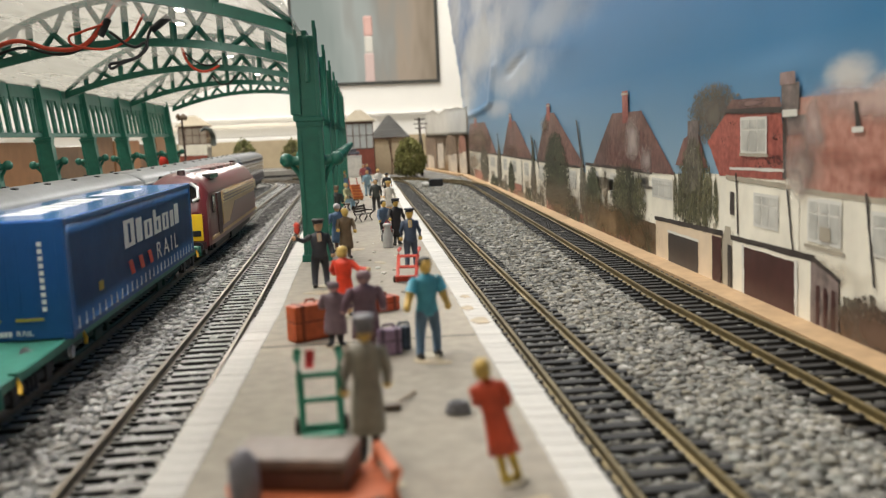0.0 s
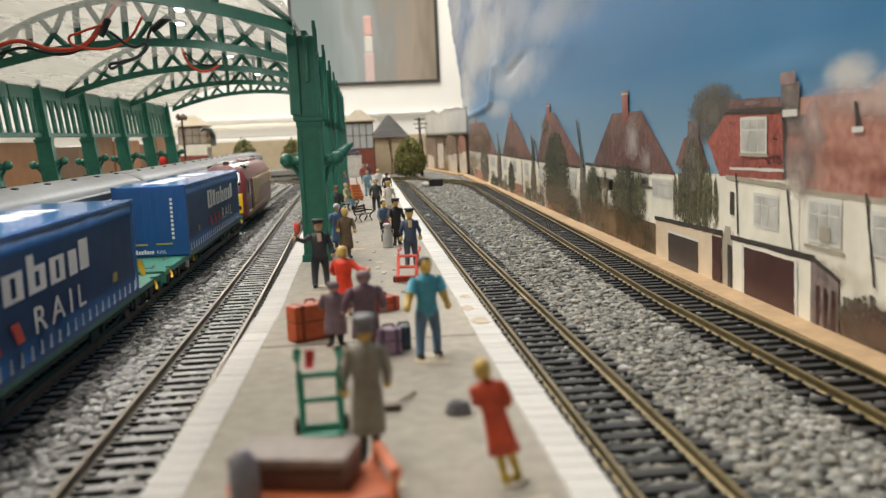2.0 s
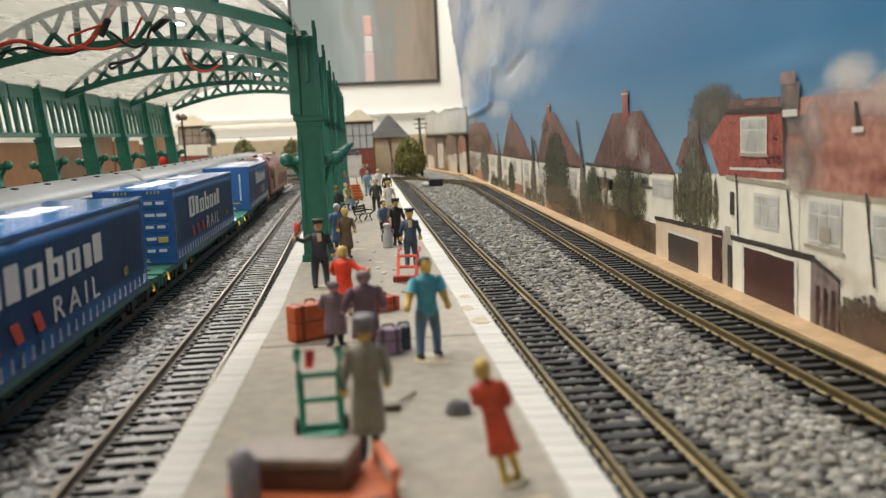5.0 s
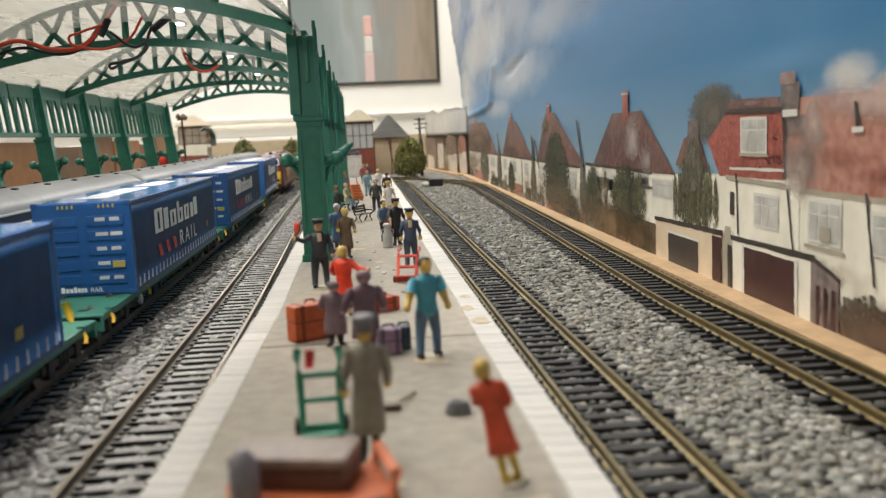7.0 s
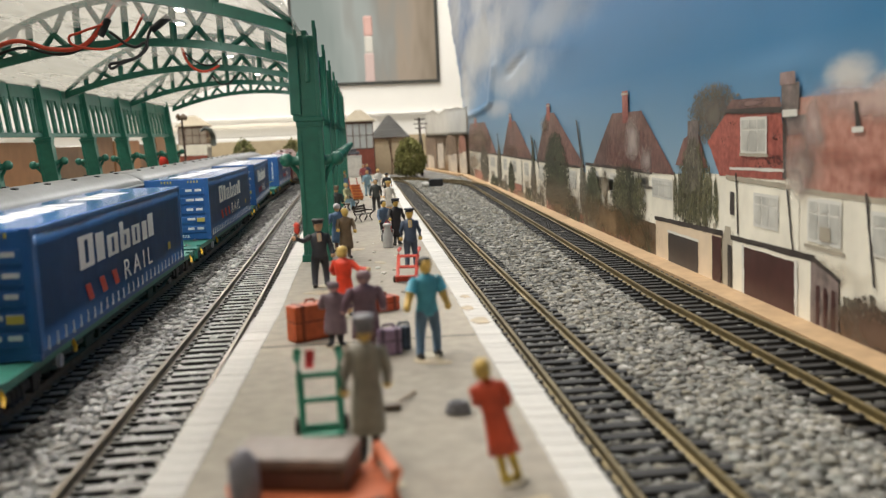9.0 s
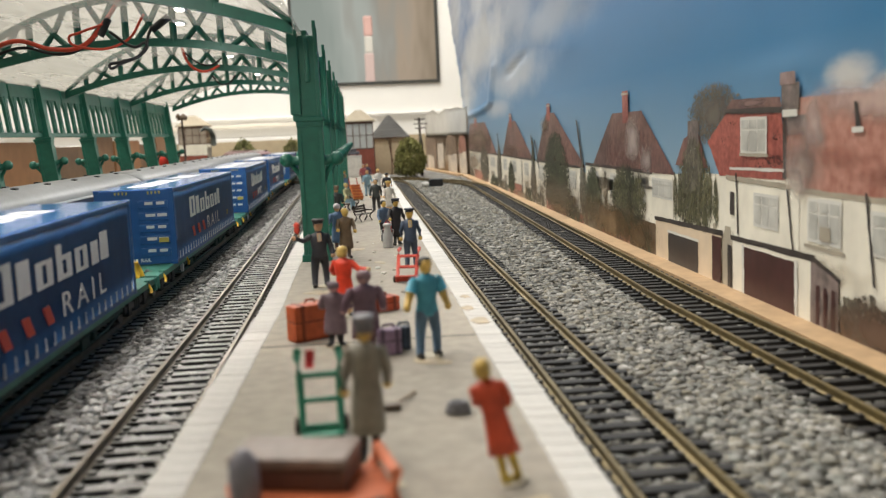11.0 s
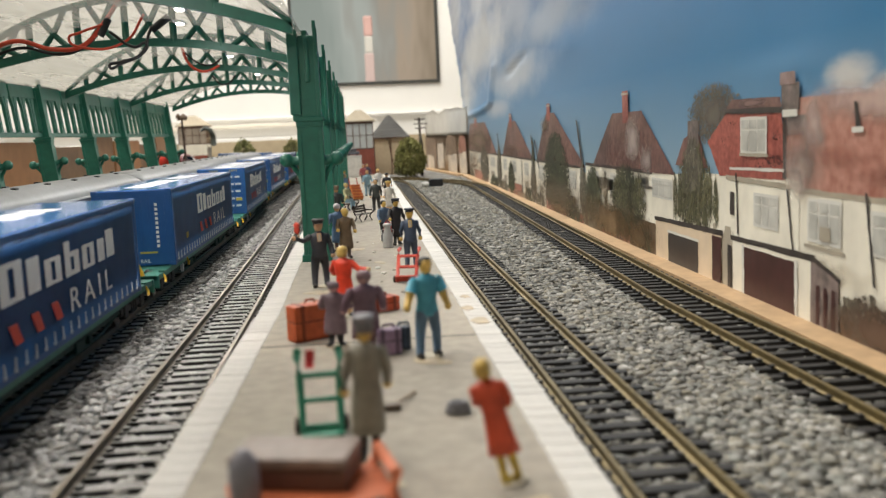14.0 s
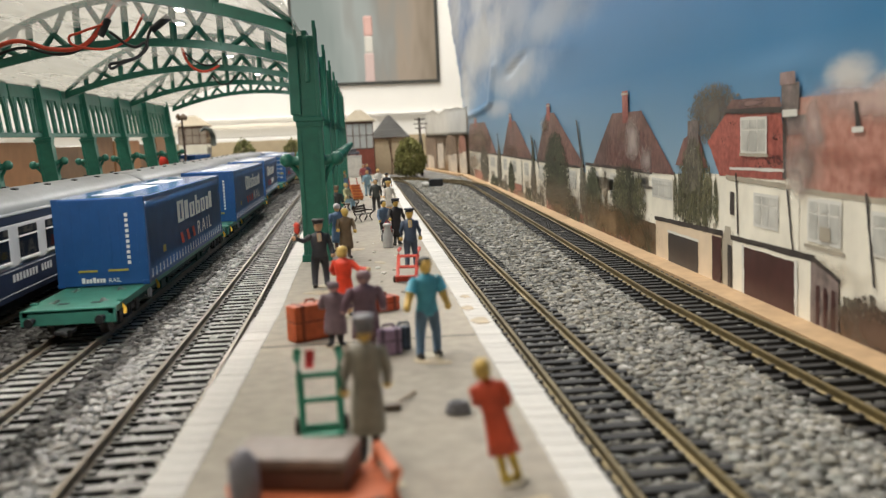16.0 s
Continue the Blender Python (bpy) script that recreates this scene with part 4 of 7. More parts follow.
P_ROOF_DARK = mat("print_dark_roof", (0.11, 0.055, 0.048), 0.45, vary=0.35, scale=260, coarse=30, second=(0.20, 0.12, 0.105))
hipped_house(410, 575, 494, 39.5, 79, 446, 596, flat=0.36, stack=9)
wash(480, 55, 20, 16, (0.42, 0.34, 0.31), 0.95, 7)
wash(455, 45, 14, 10, (0.42, 0.34, 0.31), 0.9, 7)
wash(500, 48, 60, 16, (0.19, 0.085, 0.07), 0.4, 6, 1.3)
printed([(368, 44), (410, 44), (398, 56), (380, 60)], P_ROOF_RED, 2, name="printed_roof")
rect(378, 392, 51, 63.5, P_STACK, 4, "printed_chimney")
rect(381, 389, 49.6, 52, P_WHITE, 5, "printed_flashing")
hipped_house(597, 789, 725, 36.5, 80, 612, 800, flat=0.18)
wash(742, 66, 26, 10, (0.22, 0.16, 0.11), 0.7, 7)
hipped_house(805, 1011, 940, 36.5, 77, 815, 1030, flat=0.24)
wash(935, 42, 90, 9, (0.16, 0.10, 0.075), 0.6, 7)
hipped_house(1060, 1440, 1290, 36, 80, 1050, 1440, flat=0.5)
wash(1250, 50, 190, 24, (0.24, 0.18, 0.13), 0.8, 9)
wash(1330, 20, 120, 22, (0.27, 0.20, 0.14), 0.75, 9)
rect(440, 600, -3.7, 14, P_HEDGE, 5)
wash(525, 7, 100, 18, (0.19, 0.12, 0.055), 0.95, 8)
wash(470, 4, 34, 11, (0.15, 0.095, 0.045), 0.95, 8)
wash(545, 26, 16, 13, (0.30, 0.25, 0.18), 0.9, 6)
rect(586, 622, -3.6, 33, P_SHADE, 2)
rect(604, 640, -3.6, 5, P_BRICK, 6)
rect(600, 644, 5, 6.4, P_WHITE, 6)
rect(400, 414, 12, 40, P_SHADE, 2)
printed_foliage(604, 20, 12, 20, 700, 1.0, P_BARK, 7, taper=0.4)
printed_foliage(806, 16, 16, 18, 500, 1.6, P_BARK, 7, taper=0.3)
printed_foliage(520, 8, 72, 8, 900, 1.1, P_BARK, 6)
for yc, zc, ry, rz, count, size in ((495, 22, 40, 19, 2200, 0.95), (574, 20, 28, 18, 1500, 1.0), (700, 31, 62, 29, 2600, 1.4), (690, 14, 66, 16, 1300, 1.4)):
    printed_foliage(yc, zc, ry, rz, count, size, P_LEAF, 7, taper=0.4)
    wash(yc, zc, ry * 0.9, rz * 0.95, (0.045, 0.042, 0.026), 0.75, 7, 1.3)
printed_foliage(470, 26, 18, 12, 350, 0.9, P_WILLOW, 8, taper=0.4)
printed_foliage(505, 28, 22, 12, 350, 0.9, P_WILLOW, 8, taper=0.4)
printed_foliage(945, 14, 30, 16, 600, 2.0, P_LEAF, 7, taper=0.4)
printed_foliage(1190, 22, 60, 24, 500, 3, P_BARK, 7, taper=0.4)
printed_foliage(805, 26, 14, 28, 500, 1.7, P_LEAF, 6, taper=0.7)
printed_foliage(1040, 22, 24, 26, 500, 2.4, P_BARK, 6, taper=0.5)
wash(690, 3, 60, 8, (0.23, 0.15, 0.085), 0.7, 8)
wash(700, 12, 280, 18, (0.26, 0.19, 0.12), 0.4, 9)
wash(880, 1, 80, 6, (0.34, 0.25, 0.17), 0.7, 8)
for y, z0, zt in ((618, 36, 68), (812, 30, 58), (790, 30, 54), (1048, 30, 60)):
    printed([(y, zt), (y + 4, zt), (y - 12, z0), (y - 17, z0)], P_DARK, 6, name="printed_pole")
# older faded paper scenery curling inwards beyond the sheet's end
def strip_x(y):
    u = (y - 1390) / 400
    return sheet_x(1390) - 1.5 - 27 * u - 6 * u * u


def paper_strip(z0, z1, ragged):
    bm = bmesh.new()
    rows = []
    for i in range(19):
        u = i / 18
        y = 1390 + 400 * u
        x = strip_x(y) + 0.5 * math.sin(i * 0.6)
        rows.append([bm.verts.new((x + 0.4 * math.sin(i * 0.5 + j * 0.5), y, z0 + (z1 - z0 + ragged * 8 * noise.noise((i * 0.31, 1, 2)) * (j == 8)) * j / 8)) for j in range(9)])
    for a, b in zip(rows, rows[1:]):
        for k in range(8):
            bm.faces.new((a[k], a[k + 1], b[k + 1], b[k]))
    bmesh.ops.solidify(bm, geom=bm.faces[:], thickness=0.4)
    return bm


def faded_print():
    """Bands of ground, pale walls and brown roofs, bleached unevenly."""
    m = mat("faded_brown_print", (0.5, 0.5, 0.5), 0.6, vary=0.2, scale=70, coarse=25)
    nt = m.node_tree
    b = nt.nodes["Principled BSDF"]
    co = nt.nodes.new("ShaderNodeTexCoord")
    mp = nt.nodes.new("ShaderNodeMapping")
    mp.inputs["Scale"].default_value = (1, 0.35, 1)
    sp = nt.nodes.new("ShaderNodeSeparateXYZ")
    n = nt.nodes.new("ShaderNodeTexNoise")
    n.inputs["Scale"].default_value, n.inputs["Detail"].default_value = 60, 4
    nt.links.new(co.outputs["Object"], sp.inputs[0])
    nt.links.new(co.outputs["Object"], mp.inputs[0])
    nt.links.new(mp.outputs[0], n.inputs["Vector"])
    up = nt.nodes.new("ShaderNodeMapRange")
    up.inputs[1].default_value, up.inputs[2].default_value = -0.003, 0.062
    nt.links.new(sp.outputs["Z"], up.inputs[0])
    add = nt.nodes.new("ShaderNodeMath")
    add.operation = "MULTIPLY_ADD"
    add.inputs[1].default_value = 0.5
    nt.links.new(n.outputs["Fac"], add.inputs[0])
    nt.links.new(up.outputs[0], add.inputs[2])
    r = nt.nodes.new("ShaderNodeValToRGB")
    r.color_ramp.elements[0].position, r.color_ramp.elements[0].color = 0.28, (0.42, 0.29, 0.17, 1)
    r.color_ramp.elements[1].position, r.color_ramp.elements[1].color = 1.0, (0.30, 0.235, 0.165, 1)
    for p, c in ((0.42, (0.60, 0.51, 0.40, 1)), (0.62, (0.55, 0.46, 0.36, 1)), (0.74, (0.30, 0.22, 0.15, 1)), (0.9, (0.22, 0.16, 0.11, 1))):
        r.color_ramp.elements.new(p).color = c
    half = nt.nodes.new("ShaderNodeMath")
    half.operation = "MULTIPLY"
    half.inputs[1].default_value = 0.75
    nt.links.new(add.outputs[0], half.inputs[0])
    nt.links.new(half.outputs[0], r.inputs[0])
    nt.links.new(r.outputs[0], b.inputs["Base Color"])
    return m


torn = thing("torn_paper", "faded torn paper scenery curling beside the backdrop", "paper")
part("printed_lower_half", paper_strip(-3, 60, 0), faded_print(), torn, smooth=True)
part("bleached_upper_half", paper_strip(60, 102, 1), mat("bleached_grey_paper", (0.86, 0.84, 0.80), 0.6, vary=0.08, scale=40, coarse=9), torn, smooth=True)

# what is left of the print on it: pale walls, brown roofs, a hedge
OLD_WALL = mat("faded_pale_walls", (0.62, 0.53, 0.43), 0.6, vary=0.2, scale=90, coarse=30)
OLD_ROOF = mat("faded_dark_roofs", (0.20, 0.135, 0.09), 0.6, vary=0.35, scale=90, coarse=30)
OLD_RED = mat("faded_red_gable", (0.30, 0.14, 0.10), 0.6, vary=0.3, scale=90, coarse=30)
for outline, m in ((((1400, -3), (1455, -3), (1460, 30), (1402, 34)), OLD_WALL), (((1400, 33), (1470, 28), (1450, 58), (1410, 59)), OLD_RED), (((1480, -3), (1560, -3), (1556, 26), (1484, 29)), OLD_WALL),
                   (((1470, 29), (1580, 25), (1560, 59), (1500, 59)), OLD_ROOF), (((1600, 2), (1660, 0), (1662, 44), (1606, 46)), OLD_WALL), (((1670, -3), (1788, -3), (1788, 57), (1676, 52)), OLD_ROOF),
                   (((1700, -3), (1770, -3), (1765, 24), (1706, 22)), OLD_WALL)):
    bm = bmesh.new()
    pts = []
    for (ya, za), (yb, zb) in zip(outline, outline[1:] + outline[:1]):
        pts += [(ya + (yb - ya) * k / 8, za + (zb - za) * k / 8) for k in range(8)]
    f = bm.faces.new([bm.verts.new((strip_x(y) - 2.2, y + 8 * noise.noise((y * 0.05, z * 0.2, 1)), max(-3, z + 3 * noise.noise((y * 0.05, z * 0.2, 7))))) for y, z in pts])
    bmesh.ops.triangulate(bm, faces=[f])
    part("printed_remnant", bm, m, torn)
structure("ply_strip", sweep(bmesh.new(), [(strip_x(y) - 5.5, y) for y in range(1420, 1800, 20)], ((-7.5, -1.4), (4.5, -1.4), (4.5, -6), (-7.5, -6))), PLY, "bare plywood strip below the torn paper", "trim")


# ---- container train ----
C_LEN, C_WID, C_HGT, DECK = 195.0, 33.6, 33.4, 11.0


def words(text, size, material, parent, m, name="lettering", depth=0.05, spread=1.0):
    cu = bpy.data.curves.new(name, "FONT")
    cu.body, cu.size, cu.extrude = text, size * MM, depth * MM
    cu.space_character = spread
    tmp = bpy.data.objects.new(name, cu)
    me = bpy.data.meshes.new_from_object(tmp)
    bpy.data.objects.remove(tmp)
    me.materials.append(material)
    ob = new(name, me)
    ob.parent, ob.matrix_basis = parent, m
    return ob


# name panel: seven rounded white shapes in place of the operator's lettering: start, width, foot, head as fractions
NAME_BARS = ((0.0, 0.15, 0.0, 1.0), (0.18, 0.09, 0.02, 0.92), (0.31, 0.13, 0.0, 0.72), (0.475, 0.13, 0.0, 1.0), (0.64, 0.12, 0.0, 0.72), (0.80, 0.075, 0.0, 0.72), (0.90, 0.09, 0.02, 0.92))


def rounded_bar(bm, x, y0, y1, z0, z1, notch):
    """One letter-like block with a slot in it, standing in the plane of a side wall."""
    r = min(y1 - y0, z1 - z0) * 0.3
    w = (y1 - y0)
    if notch and w > 8:
        box(bm, x - 0.06, x + 0.06, y0, y0 + w * 0.38, z0, z1, 0.05)
        box(bm, x - 0.06, x + 0.06, y1 - w * 0.36, y1, z0, z0 + (z1 - z0) * notch, 0.05)
        box(bm, x - 0.06, x + 0.06, y0 + w * 0.38, y1 - w * 0.36, z0, z0 + r * 0.5, 0.05)
        box(bm, x - 0.06, x + 0.06, y0 + w * 0.38, y1 - w * 0.36, z0 + (z1 - z0) * notch - r * 0.5, z0 + (z1 - z0) * notch, 0.05)
    else:
        box(bm, x - 0.06, x + 0.06, y0, y1, z0, z1, 0.05)


def container(door_end, label):
    t = thing("container", label, "container", 0, 0, 0, group="containers on the train")
    w = C_WID / 2
    top = DECK + C_HGT
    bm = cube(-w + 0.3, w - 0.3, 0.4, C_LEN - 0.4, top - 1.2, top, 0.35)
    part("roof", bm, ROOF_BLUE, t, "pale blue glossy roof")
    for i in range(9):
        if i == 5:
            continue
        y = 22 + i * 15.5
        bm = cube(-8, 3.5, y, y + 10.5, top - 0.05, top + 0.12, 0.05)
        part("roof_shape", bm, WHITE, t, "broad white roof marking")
    for s in (-1, 1):
        xs = sorted((s * w, s * (w - 1.0)))
        bm = bmesh.new()
        n = 60
        rows = []
        for i in range(n + 1):
            y = 2.4 + (C_LEN - 4.8) * i / n
            rows.append([bm.verts.new((s * (w - 0.15 + 0.13 * noise.noise((y * 0.11, z * 0.22, 1.0 + s))), y, z)) for z in (DECK + 1.6, DECK + 8, DECK + 15, DECK + 22, DECK + 28, top - 1.6)])
        for a, b in zip(rows, rows[1:]):
            for k in range(5):
                bm.faces.new((a[k], a[k + 1], b[k + 1], b[k]))
        bmesh.ops.solidify(bm, geom=bm.faces[:], thickness=0.3 * s)
        part("curtain", bm, CURTAIN, t, "rippled navy curtain side", smooth=True)
        part("top_rail", cube(xs[0], xs[1], 0.5, C_LEN - 0.5, top - 1.9, top - 0.3, 0.25), CURTAIN, t)
        part("bottom_rail", cube(xs[0], xs[1], 0.5, C_LEN - 0.5, DECK + 0.2, DECK + 2.0, 0.2), CURTAIN, t)
        for y in (0.2, C_LEN - 2.4):
            part("corner_post", cube(xs[0] - 0.1, xs[1] + 0.1, y, y + 2.2, DECK, top - 0.5, 0.3), CURTAIN, t)
        # row of curtain buckles and straps
        strap = box(bmesh.new(), -0.12, 0.12, -0.45, 0.45, -1.5, 1.5, 0.08)
        box(strap, -0.2, 0.2, -0.95, 0.4, -1.9, -1.1, 0.06)
        me = finish("buckle_strap", strap, WHITE_DIM)
        for i in range(27):
            ob = new("buckle_strap", me)
            ob.parent = t
            ob.matrix_basis = place(s * (w + 0.12), 6.5 + i * (C_LEN - 13) / 26, DECK + 3.6 + random.uniform(-0.2, 0.2), random.uniform(-6, 6))
        x = s * (w + 0.12)
        sh = -26 if door_end else 0
        u0, u1 = (64 + sh, 163 + sh) if s > 0 else (C_LEN - 64 - sh, C_LEN - 163 - sh)
        for i, (a, b, lo, hi) in enumerate(NAME_BARS):
            bm = bmesh.new()
            ya, yb = sorted((u0 + (u1 - u0) * a, u0 + (u1 - u0) * (a + b)))
            rounded_bar(bm, x, ya, yb, DECK + 17.3 + 9.6 * lo, DECK + 17.3 + 9.6 * hi, (1.0, 0, 1.0, 0.68, 1.0, 0, 0)[i])
            part("white_shape", bm, WHITE, t)
        for i in range(3):
            y = (67 + sh + 15 * i) if s > 0 else C_LEN - 67 - sh - 15 * i
            bm = bmesh.new()
            mark = [(y + s * du, DECK + dz) for du, dz in ((0, 12.6), (5.2, 12.6), (8.6, 7.6), (3.4, 7.6))]
            inner, outer = [bm.verts.new((x - 0.05 * s, *p)) for p in mark], [bm.verts.new((x + 0.12 * s, *p)) for p in mark]
            bm.faces.new(outer)
            for k in range(4):
                bm.faces.new((inner[k], inner[(k + 1) % 4], outer[(k + 1) % 4], outer[k]))
            bmesh.ops.recalc_face_normals(bm, faces=bm.faces[:])
            part("red_mark", bm, RED, t)
        words("RAIL", 9.4, WHITE, t, Matrix.Translation((x * MM, (112 + sh if s > 0 else C_LEN - 112 - sh) * MM, (DECK + 7.4) * MM)) @ Euler((math.pi / 2, 0, s * math.pi / 2)).to_matrix().to_4x4() @ Matrix.Diagonal((1.75, 1, 1, 1)), spread=1.45)
        part("yellow_plate", cube(x - 0.08, x + 0.08, *((161, 166) if door_end else (29, 34)), DECK + 8.6, DECK + 11.4), YELLOW_DULL, t)
    for y, near in ((0.0, True), (C_LEN, False)):
        d = 1 if near else -1
        ys = sorted((y, y + d * 1.4))
        bm = cube(-w + 0.2, w - 0.2, ys[0], ys[1], DECK + 0.3, top - 0.4, 0.3)
        wall = part("end_wall", bm, BLUE, t)
        f = y - d * 0.12
        if near and not door_end:
            for i in range(9):
                part("rib", cube(-w + 3 + i * 3.45 - 0.35, -w + 3 + i * 3.45 + 0.35, f - 0.03, f + 0.2, DECK + 8.5, top - 2.4, 0.1), BLUE, wall)
            part("yellow_stripe", cube(-9, -2, f - 0.2, f, DECK + 5.6, DECK + 6.4), YELLOW_DULL, wall)
            part("yellow_stripe", cube(2, 9.5, f - 0.2, f, DECK + 5.6, DECK + 6.4), YELLOW_DULL, wall)
            for i in range(10):
                zt = top - 6 - i * 2.0
                part("white_mark", cube(9.4, 10.6, f - 0.2, f, zt - 1.25, zt), WHITE, wall)
            for i, (a, b) in enumerate(((-8, -6.8), (-6.4, -5.6), (-5.3, -4.2), (-3.9, -2.9), (-2.6, -1.6), (-1.3, -0.6), (-0.3, 0.6))):
                part("white_shape", cube(a, b, f - 0.2, f, DECK + 1.5, DECK + (3.5 if i in (0, 3) else 3.0)), WHITE, wall)
            words("RAIL", 2.3, WHITE, wall, Matrix.Translation((1.8 * MM, (f - 0.15) * MM, (DECK + 1.5) * MM)) @ Euler((math.pi / 2, 0, 0)).to_matrix().to_4x4())
        if near and door_end:
            for sx in (-1, 1):
                for i in range(5):
                    z = DECK + 4 + i * 5.2
                    part("door_panel", cube(sx * 8 - 6.4, sx * 8 + 6.4, f - 0.35, f + 0.2, z, z + 3.6, 0.3), BLUE, wall)
            for i in range(5):
                for k in (0, 1):
                    part("data_label", cube(4.6 + 5 * k, 8.0 + 5 * k + (0.8 if i % 2 else 0), f - 0.5, f - 0.3, DECK + 5.7 + i * 5.2, DECK + 7.0 + i * 5.2), WHITE_DIM, wall)
            part("data_label", cube(9.6, 13.8, f - 0.62, f - 0.4, DECK + 9.9, DECK + 12.0), YELLOW_DULL, wall)
            for i in range(4):
                for k in (-8, 6):
                    part("hazard_stripe", cube(k + i * 1.6, k + i * 1.6 + 0.6, f - 0.3, f, top - 2.2, top - 1.0), YELLOW_DULL, wall)
            for i, (a, b) in enumerate(((-9, -7.8), (-7.4, -6.4), (-6.1, -5.0), (-4.7, -3.7), (-3.4, -2.4), (-2.1, -1.4), (-1.1, -0.2))):
                part("white_shape", cube(a, b, f - 0.2, f, DECK + 1.4, DECK + (3.4 if i in (0, 3) else 2.9)), WHITE, wall)
            words("RAIL", 2.3, WHITE, wall, Matrix.Translation((1.0 * MM, (f - 0.15) * MM, (DECK + 1.4) * MM)) @ Euler((math.pi / 2, 0, 0)).to_matrix().to_4x4())
        for sx in (-1, 1):
            xs = sorted((sx * (w + 0.15), sx * (w - 2.4)))
            for z in (DECK, top - 1.6):
                ys = sorted((y - d * 0.2, y + d * 2.4))
                part("corner_casting", cube(xs[0], xs[1], ys[0], ys[1], z, z + 1.7, 0.2), BLUE, t)
    part("floor", cube(-w + 1, w - 1, 1.5, C_LEN - 1.5, DECK + 0.2, DECK + 1.2), BLACK, t)
    return t


WHITE_DIM = mat("greyish_white_print", (0.46, 0.47, 0.48), 0.5, vary=0.15, scale=400)
YELLOW_DULL = mat("dull_yellow_print", (0.36, 0.30, 0.06), 0.5, vary=0.15, scale=400)
WHEEL = mat("wheel_steel", (0.20, 0.185, 0.17), 0.4, 0.7, vary=0.2, scale=300)
WHEELSETS = []


def wheelset(parent, y, r=5.6):
    bm = bmesh.new()
    for s in (-1, 1):
        tube(bm, [(s * 7.4, 0, 0), (s * 8.0, 0, 0), (s * 8.05, 0, 0), (s * 10, 0, 0)], [r + 0.7, r + 0.7, r, r - 0.15], 20)
        for k in range(6):
            a = k * math.tau / 6
            box(bm, s * 10 - 0.25, s * 10 + 0.25, r * 0.45 * math.cos(a) - 0.6, r * 0.45 * math.cos(a) + 0.6, r * 0.45 * math.sin(a) - 0.6, r * 0.45 * math.sin(a) + 0.6)
    tube(bm, [(-12, 0, 0), (12, 0, 0)], 0.9, 8)
    ob = part("wheelset", bm, WHEEL, parent, at=place(0, y, r))
    WHEELSETS.append((ob, y, r))
    return ob


def bogie(parent, y, gap=24, r=5.6):
    bm = bmesh.new()
    for s in (-1, 1):
        xs = sorted((s * 11.2, s * 13.0))
        box(bm, xs[0], xs[1], y - gap / 2 - 6, y + gap / 2 + 6, 4.2, 6.6, 0.3)
        for d in (-1, 1):
            xs2 = sorted((s * 11.0, s * 13.6))
            box(bm, xs2[0], xs2[1], y + d * gap / 2 - 2.4, y + d * gap / 2 + 2.4, 2.6, 7.6, 0.5)
        for k in (-3, 0, 3):
            tube(bm, [(s * 12.4, y + k, 3.0), (s * 12.4, y + k, 7)], 1.1, 8)
    box(bm, -11.2, 11.2, y - 3, y + 3, 4, 7)
    b = part("bogie", bm, BLACK, parent, "black bogie frame")
    for d in (-1, 1):
        wheelset(b, y + d * gap / 2, r)
    return b


